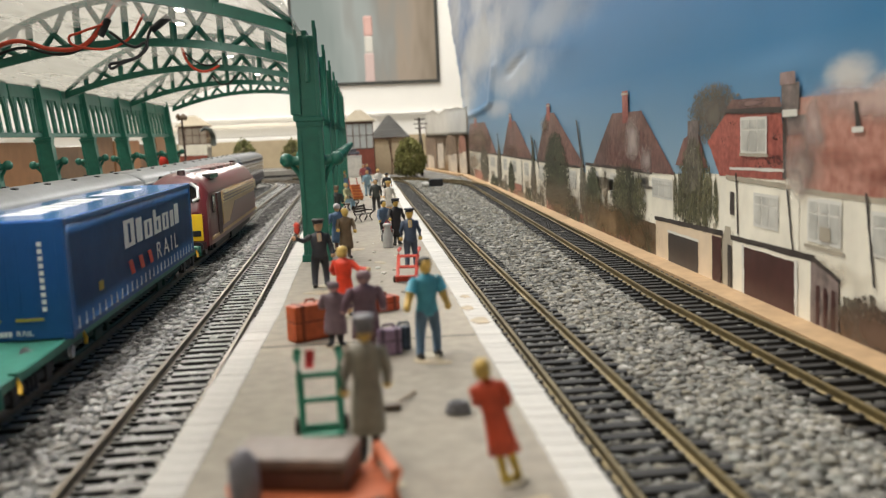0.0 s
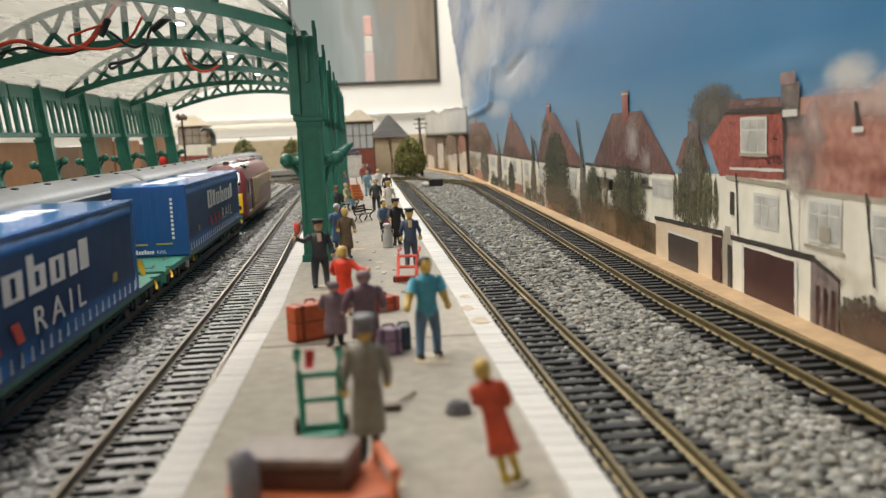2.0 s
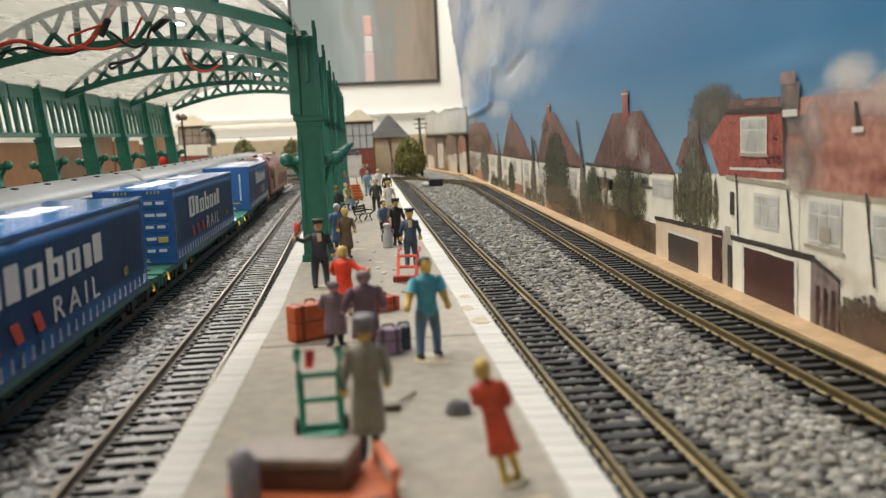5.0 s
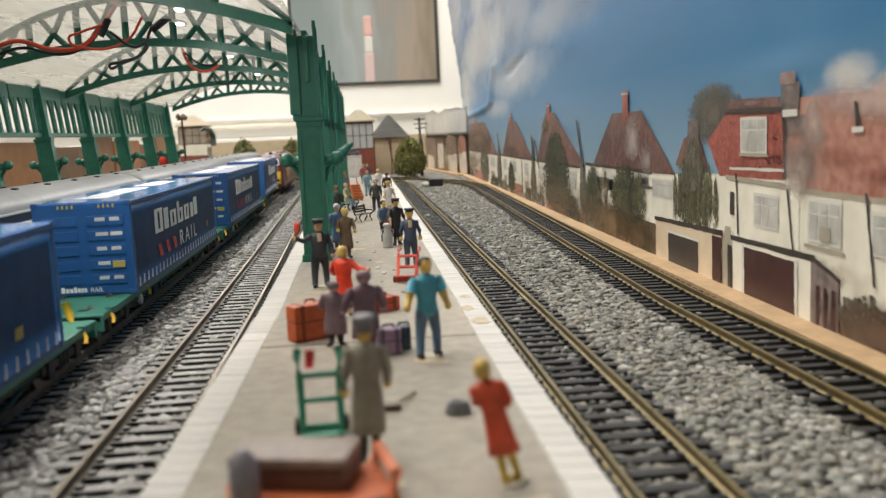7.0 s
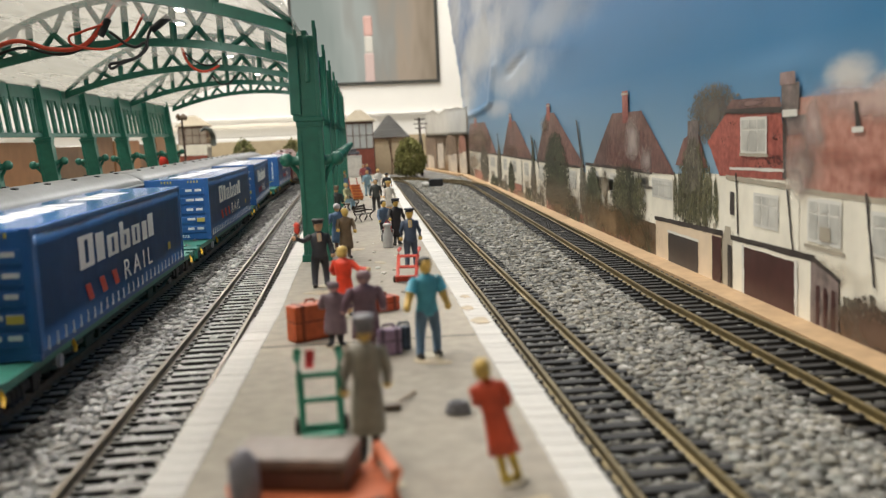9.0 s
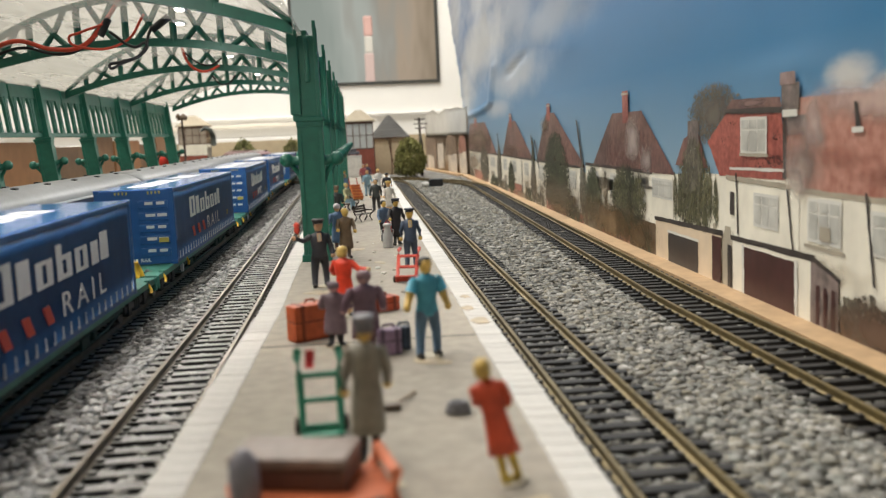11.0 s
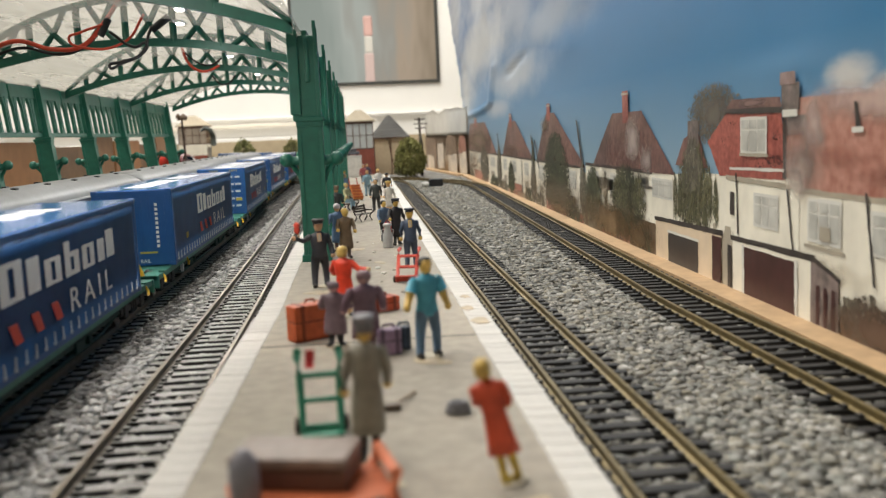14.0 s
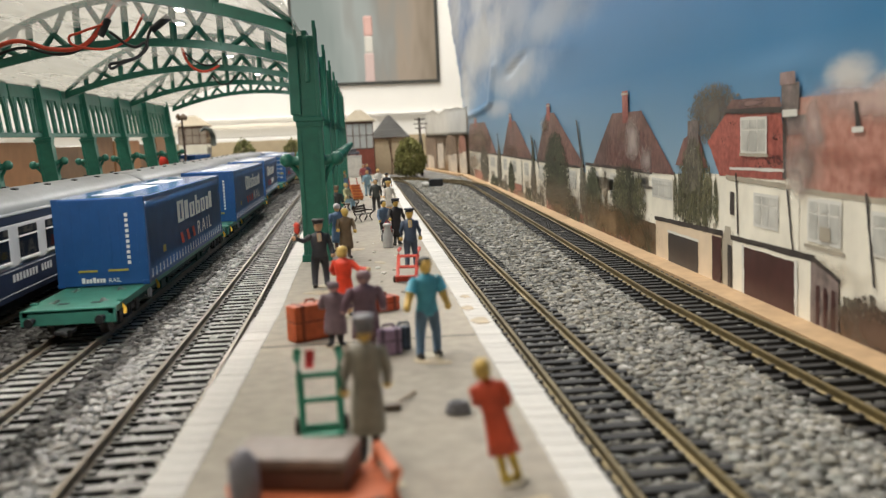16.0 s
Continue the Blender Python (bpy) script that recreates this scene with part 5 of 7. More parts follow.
def wagon(near, far, bright):
    t = thing("container_wagon", "low green flat wagon with yellow brake levers", "wagon", group="container wagons")
    y0, y1 = -near, C_LEN + far
    bm = cube(-14.5, 14.5, y0, y1, DECK - 1.6, DECK - 0.1, 0.3)
    part("deck", bm, WAGON_GREEN, t)
    for s in (-1, 1):
        xs = sorted((s * 12.6, s * 14.9))
        bm = cube(xs[0], xs[1], y0, y1, DECK - 2.6, DECK - 0.2, 0.3)
        part("side_sill", bm, WAGON_GREEN, t)
        # parts under the deck take the darker green that paints in shade
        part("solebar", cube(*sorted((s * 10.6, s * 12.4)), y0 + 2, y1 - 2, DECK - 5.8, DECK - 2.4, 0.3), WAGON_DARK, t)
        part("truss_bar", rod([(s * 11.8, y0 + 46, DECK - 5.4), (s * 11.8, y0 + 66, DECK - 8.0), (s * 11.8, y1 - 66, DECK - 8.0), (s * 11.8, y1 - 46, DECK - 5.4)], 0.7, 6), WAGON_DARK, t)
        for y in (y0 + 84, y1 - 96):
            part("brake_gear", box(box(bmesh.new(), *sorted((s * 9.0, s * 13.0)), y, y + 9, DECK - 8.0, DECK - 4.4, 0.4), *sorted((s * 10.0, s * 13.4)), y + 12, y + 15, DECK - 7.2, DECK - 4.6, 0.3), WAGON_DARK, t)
        for y in (y0 + 12, y0 + 66, y1 - 12):
            part("yellow_lever", rod([(s * 14.7, y, DECK - 1.4), (s * 15.9, y - 1.6, DECK - 2.8), (s * 15.9, y - 2.2, DECK - 4.4)], 0.6, 6), YELLOW, t, "yellow lever")
            part("spigot", cube(s * 14.4 - 1.1, s * 14.4 + 1.1, y - 1.4, y + 1.4, DECK - 0.2, DECK + 0.5, 0.15), WAGON_GREEN, t)
        part("brake_disc", tube(bmesh.new(), [(s * 14.2, y0 + 54, 6.6), (s * 15.2, y0 + 54, 6.6)], 1.9, 14), WHITE_DIM, t, "pale brake wheel")
        for e, d in ((y0, -1), (y1, 1)):
            bm = bmesh.new()
            tube(bm, [(s * 11.2, e, DECK - 3.4), (s * 11.2, e + d * 4, DECK - 3.4)], 0.9, 10)
            tube(bm, [(s * 11.2, e + d * 4, DECK - 3.4), (s * 11.2, e + d * 5, DECK - 3.4)], 1.5, 14)
            part("buffer", bm, BLACK, t)
    for e, d in ((y0, -1), (y1, 1)):
        bm = cube(-15.4, 15.4, *sorted((e, e - d * 1.6)), DECK - 5.4, DECK - 0.3, 0.3)
        part("headstock", bm, WAGON_GREEN, t)
        bm = bmesh.new()
        box(bm, -2.6, 2.6, *sorted((e, e + d * 7)), 3.6, 4.8, 0.2)
        tube(bm, [(0, e + d * 7, 4.2), (3.4, e + d * 11, 4.2), (3.4, e + d * 11, 6.0)], 0.7, 6)
        part("coupling", bm, BLACK, t)
        for k in (-6, 5):
            part("deck_slot", cube(k, k + 3.4, *sorted((e - d * 9, e - d * 12)), DECK - 0.12, DECK + 0.05), BLACK, t)
        if bright:
            for x, lean in ((-7.5, 1.5), (9.5, -3.0)):
                part("yellow_post", tube(bmesh.new(), [(x, e - d * 2, DECK - 4), (x + lean * 0.5, e - d * 1, DECK + 1.5), (x + lean, e, DECK + 5.5)], [1.0, 1.2, 1.3], 8), YELLOW, t, "raised yellow end stop")
            part("yellow_plate", cube(-12, -4, *sorted((e - d * 4, e - d * 10)), DECK - 0.1, DECK + 1.6, 0.3), YELLOW, t, "yellow deck plate")
            part("hose", rod([(4, e, DECK - 3), (4.6, e + d * 3, DECK - 6), (3, e + d * 6, DECK - 7)], 0.6, 6), YELLOW, t)
    bogie(t, y0 + 26)
    bogie(t, y1 - 26)
    return t


OFFSETS = (0, -298, -551, -829, -1102, -1364)
NEAR, FAR = (50, 26, 40, 34, 30, 46), (28, 46, 26, 36, 40, 28)
ADVANCE = ((0, 0), (1.5, 138), (3.5, 318), (6.5, 583), (8, 714), (9, 803), (11.5, 1028), (12.5, 1114), (13.5, 1202), (14.5, 1301), (16, 1461))
TRAIN = []
for k, off in enumerate(OFFSETS):
    door = k in (1, 2, 3)
    TRAIN.append((container(door, "navy curtain-sided container with " + ("blue labelled doors" if door else "plain blue ribbed end")), 258 + off, None))
    TRAIN.append((wagon(NEAR[k], FAR[k], k in (1, 3, 4)), 258 + off, None))


def locomotive():
    t = thing("locomotive", "maroon and gold diesel locomotive with yellow nose", "locomotive")
    L = 236.0
    # body as sections along its length: half width, sill, shoulder, roof height
    secs = ((0, 15.4, 26), (1.2, 16.2, 33), (6, 16.9, 43), (9, 17.1, 45.5), (16, 17.3, 47), (L - 16, 17.3, 47), (L - 9, 17.1, 45.5), (L - 6, 16.9, 43), (L - 1.2, 16.2, 33), (L, 15.4, 26))
    bm = bmesh.new()
    rings = []
    for y, w, zt in secs:
        sh = min(zt - 2, 36)
        rings.append([bm.verts.new((x, y, z)) for x, z in ((-w, 8), (-w, 18), (-w, min(28, zt - 4)), (-w * 0.98, sh), (-w * 0.72, (zt + sh) / 2 + 2), (-w * 0.4, zt), (0, zt + 0.8), (w * 0.4, zt), (w * 0.72, (zt + sh) / 2 + 2), (w * 0.98, sh), (w, min(28, zt - 4)), (w, 18), (w, 8))])
    for a, b in zip(rings, rings[1:]):
        for k in range(12):
            f = bm.faces.new((a[k], a[k + 1], b[k + 1], b[k]))
            f.material_index, f.smooth = (1 if 4 <= k <= 7 else 0), 3 <= k <= 8
    bm.faces.new(rings[0][::-1])
    bm.faces.new(rings[-1])
    part("body", bm, [MAROON, LOCO_ROOF], t)
    for s in (-1, 1):
        x = s * 17.7
        part("gold_band", cube(*sorted((x, x - s * 0.5)), 50, L - 14, 15, 35, 0.2), GOLD, t, "gold body band")
        for i in range(11):
            part("grille_slat", cube(*sorted((x + s * 0.25, x - s * 0.2)), 54 + 16.4 * i, 69 + 16.4 * i, 27.5, 34, 0.15), GOLD_PALE, t)
        bm = bmesh.new()
        edge = ((104, 25.5), (L - 14, 25.5), (L - 14, 15.2), (76, 15.2))
        inner, outer = [bm.verts.new((x - s * 0.2, *q)) for q in edge], [bm.verts.new((x + s * 0.15, *q)) for q in edge]
        bm.faces.new(outer)
        for k in range(4):
            bm.faces.new((inner[k], inner[(k + 1) % 4], outer[(k + 1) % 4], outer[k]))
        bmesh.ops.recalc_face_normals(bm, faces=bm.faces[:])
        part("maroon_panel", bm, MAROON, t, "maroon panel with a slanting front edge")
        part("gold_line", cube(*sorted((x + s * 0.1, x - s * 0.5)), 6, L - 6, 10.6, 12.4, 0.15), GOLD, t)
        for i in range(3):
            part("grille_bar", cube(*sorted((x + s * 0.4, x - s * 0.2)), 54, L - 18, 28.6 + 1.9 * i, 29.2 + 1.9 * i, 0.1), MAROON, t)
        part("door", cube(*sorted((x + s * 0.2, x - s * 0.4)), 30, 44, 11, 35, 0.3), BLACK_MAROON, t, "dark cab door")
        part("cab_window", cube(*sorted((x + s * 0.15, x - s * 0.4)), 12, 21, 25, 34.5, 0.5), GLASS_DARK, t)
        part("roof_panel", cube(*sorted((s * 9, s * 14.5)), 32, 62, 42.6, 45.6, 0.6), GLASS_DARK, t)
    for e, d in ((0, 1), (L, -1)):
        nose = part("nose_panel", cube(-13.6, 13.6, *sorted((e - d * 0.5, e + d * 1.0)), 11, 25.5, 0.5), YELLOW_BRIGHT, t, "yellow nose panel")
        part("light_cluster", cube(4.5, 12.5, *sorted((e - d * 0.9, e)), 13.5, 16.6, 0.4), BLACK, nose)
        part("light_cluster", cube(-12.5, -4.5, *sorted((e - d * 0.9, e)), 13.5, 16.6, 0.4), BLACK, nose)
        bm = bmesh.new()
        vs = [bm.verts.new((x, e + d * y, z)) for x, y, z in ((-12.4, 0.6, 32), (12.4, 0.6, 32), (11, 4.9, 42), (-11, 4.9, 42))]
        bm.faces.new(vs)
        bmesh.ops.solidify(bm, geom=bm.faces[:], thickness=0.6)
        part("windscreen", bm, GLASS_DARK, t)
        part("wiper_panel", tube(bmesh.new(), [(9.0, e + d * 0.8, 32.5), (12.2, e + d * 1.2, 34), (11.6, e + d * 3.2, 39.5), (8, e + d * 4.4, 42)], 1.0, 8), WHITE, t, "white windscreen surround")
        part("headstock", cube(-15, 15, *sorted((e - d * 1.5, e + d * 2)), 6.5, 10.5, 0.4), BLACK_MAROON, t)
        for s in (-1, 1):
            part("buffer", tube(bmesh.new(), [(s * 11, e - d * 1, 8), (s * 11, e - d * 5, 8), (s * 11, e - d * 5, 8), (s * 11, e - d * 6, 8)], [1.3, 1.3, 3.0, 3.0], 12), BLACK, t)
        part("hose", rod([(3, e - d * 1, 7), (6, e - d * 4, 4.4), (10, e - d * 3, 6)], 0.7, 6), YELLOW_DULL, t)
        bm = bmesh.new()
        tube(bm, [(2, e + d * 12, 45.6), (2, e + d * 12, 49)], [2.6, 2.0], 12)
        part("horn", bm, BLACK_MAROON, t)
    part("underframe", cube(-15, 15, 30, L - 30, 3.5, 9, 0.6), BLACK, t)
    part("roof_hatch", cube(-6, 5, 24, 60, 46.4, 48.5, 0.5), COACH_GREY, t, "pale grey roof hatch")
    for y in (80, 112, 144, 176):
        part("roof_hatch", cube(-8, 8, y, y + 22, 46.4, 48.3, 0.5), LOCO_ROOF, t)
    part("fuel_tank", cube(-16, 16, 92, 148, 2.6, 9, 1.0), BLACK, t)
    for y in (46, L - 46):
        bogie(t, y, 36, 6.4)
    return t


GOLD_PALE = mat("pale_gold_lines", (0.60, 0.45, 0.24), 0.4, vary=0.1, scale=200)
BLACK_MAROON = mat("dark_maroon_trim", (0.045, 0.018, 0.018), 0.5, vary=0.25, scale=200)
YELLOW_BRIGHT = mat("warning_yellow", (0.78, 0.50, 0.02), 0.4, vary=0.08, scale=200)
TRAIN.append((locomotive(), 503, None))


def advance(t):
    """Millimetres run since the start, eased between the timed places."""
    ts, ss = zip(*ADVANCE)
    return float(np.mean([np.interp(min(16, max(0, t + d)), ts, ss) + (89 * (t + d) if t + d < 0 else 0) + (107 * (t + d - 16) if t + d > 16 else 0) for d in (-0.6, -0.3, 0, 0.3, 0.6)]))


# ---- parked coaches ----
def coach():
    t = thing("coach", "pale grey and dark blue saloon coach with grey roof", "coach", group="parked coaches")
    L, w = 256.0, 16.8
    part("body_lower", cube(-w, w, 0, L, 8, 20, 0.6), COACH_BLUE, t, "dark blue lower panels")
    part("body_upper", cube(-w + 0.1, w - 0.1, 0.1, L - 0.1, 19.9, 36, 0.5), COACH_GREY, t, "pale grey window band")
    part("cantrail", cube(-w + 0.05, w - 0.05, 0.1, L - 0.1, 36, 39.4, 0.4), COACH_BLUE, t)
    part("gutter", cube(-w - 0.3, w + 0.3, 0.1, L - 0.1, 39.3, 40.4, 0.3), COACH_GREY, t)
    bm = bmesh.new()
    n = 14
    rings = []
    for y, k in ((0, 0.5), (2.5, 0.8), (8, 0.97), (16, 1.0), (L - 16, 1.0), (L - 8, 0.97), (L - 2.5, 0.8), (L, 0.5)):
        rings.append([bm.verts.new((-math.cos(math.pi * i / n) * w, y, 40.2 + 7.8 * k * math.sin(math.pi * i / n) ** 0.8)) for i in range(n + 1)])
    for a, b in zip(rings, rings[1:]):
        for k in range(n):
            bm.faces.new((a[k], a[k + 1], b[k + 1], b[k]))
    bm.faces.new(rings[0][::-1])
    bm.faces.new(rings[-1])
    part("roof", bm, COACH_ROOF, t, smooth=True)
    for i in range(6):
        for s in (-1, 1):
            y = 24 + i * 41 + 9 * s
            bm = box(bmesh.new(), s * 6 - 1.1, s * 6 + 1.1, y - 1.8, y + 1.8, 46.4, 48.2, 0.3)
            part("roof_vent", bm, BLACK, t, "small dark roof vent")
    for i in range(8):
        y = 12 + i * 31
        for s in (-1, 1):
            x = s * (w - 0.1)
            win_part = part("window", cube(*sorted((x, x + s * 0.3)), y, y + 20, 22.6, 34.6, 0.3), GLASS_DARK, t)
            part("window_top", cube(*sorted((x, x + s * 0.5)), y - 0.4, y + 20.4, 30.6, 31.3), WHITE, win_part)
            part("window_sill", cube(*sorted((x, x + s * 0.8)), y - 0.6, y + 20.6, 21.6, 22.6, 0.1), WHITE, win_part)
    for s in (-1, 1):
        x = s * (w + 0.08)
        for z in (18.9, 10.4):
            part("lining", cube(*sorted((x - s * 0.2, x + s * 0.05)), 1, L - 1, z, z + 0.35), WHITE_DIM, t)
        for i in range(13):
            if i == 8:
                continue
            y = 33 + i * 3.5
            part("pale_letter_bar", cube(*sorted((x - s * 0.2, x + s * 0.06)), y, y + 2.1, 14.6, 17.4), WHITE_DIM, t)
    for y in (-2.6, L - 0.4):
        part("gangway", cube(-7, 7, y - 0.6, y + 3.6, 10, 41, 0.4), BLACK, t, "black corridor connection")
    part("underframe", cube(-14, 14, 6, L - 6, 4, 8.2, 0.5), BLACK, t)
    for y in (36, L - 36):
        bm = bmesh.new()
        for s in (-1, 1):
            box(bm, *sorted((s * 11.2, s * 13.2)), y - 20, y + 20, 3, 7, 0.4)
            for d in (-13, 13):
                tube(bm, [(s * 7.6, y + d, 6.2), (s * 10, y + d, 6.2)], 6.2, 16)
        part("bogie", bm, BLACK, t)
    return t


first = coach()
for k, s in enumerate((458, 720, 982, 1244, 1506)):
    x, y, rz = along(LINE_COACH, s)
    if k == 0:
        first.matrix_basis = place(x, y, 0, 0, 0, rz)
    else:
        copy_thing(first, place(x, y, 0, 0, 0, rz))


# ---- figurines on the platform: each one a single painted moulding ----
SKIN = (0.60, 0.36, 0.17)


PAINTS = {}


def paint(colour, gloss=0.5):
    if colour in PAINTS:
        return PAINTS[colour]
    PAINTS[colour] = mat("model_paint", colour, gloss, vary=0.2, scale=500, coarse=120, bump=0.1)
    return PAINTS[colour]


def figurine(label, x, y, h, rz, top, bottom, hair, skin=SKIN, shoes=(0.03, 0.025, 0.02), style="trousers", arms=((0, 0), (0, 0)),
             hat=None, z=12.0, lean=0.0, seated=False, tip=0.0, stride=0.6, slim=1.06, bare=False, shirt=False, apart=1.0):
    """arms: for left and right, how far forward and how far out the hand is held (-1 to 1)."""
    bm = bmesh.new()
    mats = [paint(c) for c in (skin, top, bottom, hair, shoes, hat or hair, (0.46, 0.40, 0.28))]
    if seated:
        for s in (-1, 1):
            tube(bm, [(s * 1.3, 0, 9.5), (s * 1.5, -4.2, 9.6), (s * 1.5, -5.0, 8.8), (s * 1.5, -5.2, 4.0)], [1.6, 1.4, 1.3, 0.9], 8, 2)
            tube(bm, [(s * 1.5, -5.0, 3.9), (s * 1.6, -6.9, 3.5)], [0.9, 0.7], 8, 4)
        base = 9.0
    else:
        for s in (-1, 1):
            fw = s * stride
            if style == "trousers":
                tube(bm, [(s * 1.75 * apart, fw, 0.8), (s * 1.6 * apart, fw * 0.7 - 0.2, 5.6), (s * 1.3, 0, 10.6)], [0.95, 1.15, 1.6], 9, 2)
            else:
                tube(bm, [(s * 1.2, fw, 0.8), (s * 1.1, fw * 0.6, 4.0), (s * 1.1, 0, 8.6)], [0.65, 0.9, 1.1], 9, 2 if style == "coat" else 0)
            tube(bm, [(s * 1.7 * apart, fw + 0.7, 0.55), (s * 1.8 * apart, fw - 1.0, 0.5), (s * 1.85 * apart, fw - 1.9, 0.35)], [0.8, 0.85, 0.5], 8, 4)
        base = 10.0
    low = {"trousers": [(2.3, 9.6), (2.75, 10.6)], "coat": [(3.0, 4.6), (3.1, 6.5), (2.8, 10.4)], "dress": [(3.3, 5.6), (2.9, 8.0), (2.6, 10.6)]}[style]
    if seated:
        low = [(2.6, 8.6), (2.9, 9.8)]
    prof = low + [(2.35, 13.2), (2.75, 15.6), (2.95, 17.2), (2.4, 18.6), (1.2, 19.2), (0.9, 19.6)]
    lathe(bm, prof, 14, (0, 0, 0), 1, 1.0, 0.66)
    for s, (fwd, out) in zip((-1, 1), arms):
        sh = Vector((s * 2.75, 0, 17.7))
        el = sh + Vector((s * (0.9 + 1.6 * out), -1.2 * fwd, -3.9 + 2.6 * max(fwd, out)))
        ha = el + Vector((s * (0.1 + 2.4 * out), -3.2 * fwd - 0.3, -3.6 + 4.6 * max(fwd, out)))
        tube(bm, [sh + Vector((-s * 0.5, 0, 0.4)), sh, el, ha], [0.9, 1.1, 0.95, 0.75], 9, 0 if bare else 1)
        if bare:
            tube(bm, [sh + Vector((-s * 0.5, 0, 0.4)), sh, sh + (el - sh) * 0.75], [1.1, 1.35, 1.4], 9, 1)
        bmesh.ops.create_uvsphere(bm, u_segments=8, v_segments=6, radius=0.85, matrix=Matrix.Translation(ha + (ha - el).normalized() * 0.5))
    lathe(bm, [(0.5, 19.3), (1.15, 19.9), (1.5, 20.9), (1.55, 21.7), (1.3, 22.5), (0.6, 23.0)], 12, (0, 0, 0), 0, 0.95, 1.1)
    tube(bm, [(0, -1.5, 21.2), (0, -1.95, 20.9)], [0.3, 0.2], 6, 0)
    lathe(bm, [(1.5, 21.0), (1.72, 21.6), (1.5, 22.7), (0.7, 23.3)], 12, (0, 0.35, 0), 3, 0.97, 1.05)
    if style == "dress":
        lathe(bm, [(0.9, 19.6), (1.6, 20.4), (1.7, 21.6), (1.2, 22.4)], 12, (0, 0.7, 0), 3, 0.95, 0.8)
    if shirt:
        box(bm, -0.75, 0.75, -2.1, -1.3, 16.0, 19.0, 0.3, 6)
    if hat:
        lathe(bm, [(1.7, 22.0), (1.75, 22.7), (2.1, 23.2), (1.9, 23.7), (0.5, 23.8)], 14, (0, 0, 0), 5)
        box(bm, -1.3, 1.3, -2.7, -1.2, 22.0, 22.3, 0.1, 5)
    if not seated:
        lathe(bm, [(3.0, 0), (3.0, 0.2), (2.8, 0.25)], 14, (0, 0, 0), 6)
    for v in bm.verts:
        v.co.x *= slim
        v.co *= h / 23.4
        v.co += Vector([0.12 * noise.noise(v.co * 0.9 + Vector((x, y, k * 9))) for k in range(3)])
    ob = part("figurine", bm, mats)
    ob.matrix_basis = place(x, y, z, tip, lean, rz)
    return tagged(ob, label, "figurine", "figurines on the platform")


NAVY, CHAR, MAUVE = (0.025, 0.035, 0.06), (0.03, 0.03, 0.035), (0.20, 0.14, 0.16)
BLOND, WHITEHAIR, DARKHAIR = (0.55, 0.37, 0.10), (0.62, 0.55, 0.55), (0.03, 0.025, 0.02)
OCHRE = (0.62, 0.40, 0.10)
figurine("painted man figurine in teal shirt and jeans", 14.6, 208, 23.3, 15, (0.06, 0.29, 0.38), (0.09, 0.16, 0.24), DARKHAIR, OCHRE, arms=((0.1, 0.3), (0.1, 0.25)), bare=True, stride=0.8, apart=1.35, slim=1.0)
figurine("leaning child figurine in a red dress", 20.4, 128, 19.0, 160, (0.55, 0.075, 0.03), (0.55, 0.40, 0.05), BLOND, (0.60, 0.42, 0.06), shoes=(0.55, 0.40, 0.05), style="dress", arms=((0.5, -0.35), (0.6, -0.35)), lean=13, slim=0.95, apart=0.45)
figurine("man figurine in a long grey overcoat and cap", -0.1, 141.5, 23.2, 185, (0.26, 0.24, 0.19), (0.02, 0.02, 0.02), (0.15, 0.14, 0.14), OCHRE, style="coat", arms=((0.3, 0), (0.2, 0)), hat=(0.17, 0.16, 0.17), slim=0.92)
figurine("guard figurine in dark uniform raising a flag", -14.0, 319, 23.2, 10, CHAR, CHAR, DARKHAIR, (0.50, 0.30, 0.17), arms=((0.1, 1.0), (0.0, 0.15)), hat=(0.035, 0.03, 0.03), shirt=True, apart=1.2)
figurine("mauve clothed figurine with a bonnet", -7.0, 224, 16.4, 170, MAUVE, (0.03, 0.03, 0.035), (0.17, 0.13, 0.15), (0.45, 0.24, 0.24), style="coat", arms=((0.5, 0), (0.5, 0)), slim=1.35)
figurine("figurine in a pinkish purple coat", 0.4, 214, 20.2, 190, (0.17, 0.10, 0.13), (0.14, 0.05, 0.06), (0.26, 0.16, 0.17), (0.38, 0.22, 0.22), style="coat", arms=((0.3, 0.1), (0.3, 0.1)), slim=1.3)
figurine("blonde woman figurine in a bright red jumper", -5.0, 262, 20.5, 150, (0.72, 0.055, 0.02), (0.45, 0.04, 0.02), BLOND, style="dress", arms=((0.2, 0.75), (0.5, 0.2)), slim=1.15)
figurine("white-haired woman figurine in a blue cardigan", -9.4, 414, 22.0, 195, (0.12, 0.19, 0.32), (0.16, 0.09, 0.08), WHITEHAIR, style="coat", arms=((0.5, 0), (0.5, 0)))
figurine("figurine in a brown coat with fair hair", -5.6, 390, 21.5, 10, (0.15, 0.10, 0.055), (0.10, 0.07, 0.05), OCHRE, OCHRE, style="coat", arms=((0.5, 0), (0.4, 0)))
figurine("porter figurine in navy suit and cap", 19.8, 356, 22.5, 0, (0.05, 0.07, 0.11), (0.045, 0.06, 0.09), DARKHAIR, OCHRE, arms=((0.25, 0.05), (0.25, 0.05)), hat=(0.03, 0.035, 0.05), shirt=True, slim=1.0)
figurine("figurine in black coat with a red bag", 17.6, 430, 21.5, 20, (0.025, 0.022, 0.024), (0.02, 0.02, 0.02), DARKHAIR, OCHRE, style="coat", arms=((0.5, 0.1), (0.2, 0.1)), hat=(0.03, 0.03, 0.04))
figurine("figurine in grey with blue scarf", 12.5, 447, 20.0, 30, (0.10, 0.15, 0.22), CHAR, DARKHAIR, OCHRE, arms=((0.3, 0), (0.3, 0)))
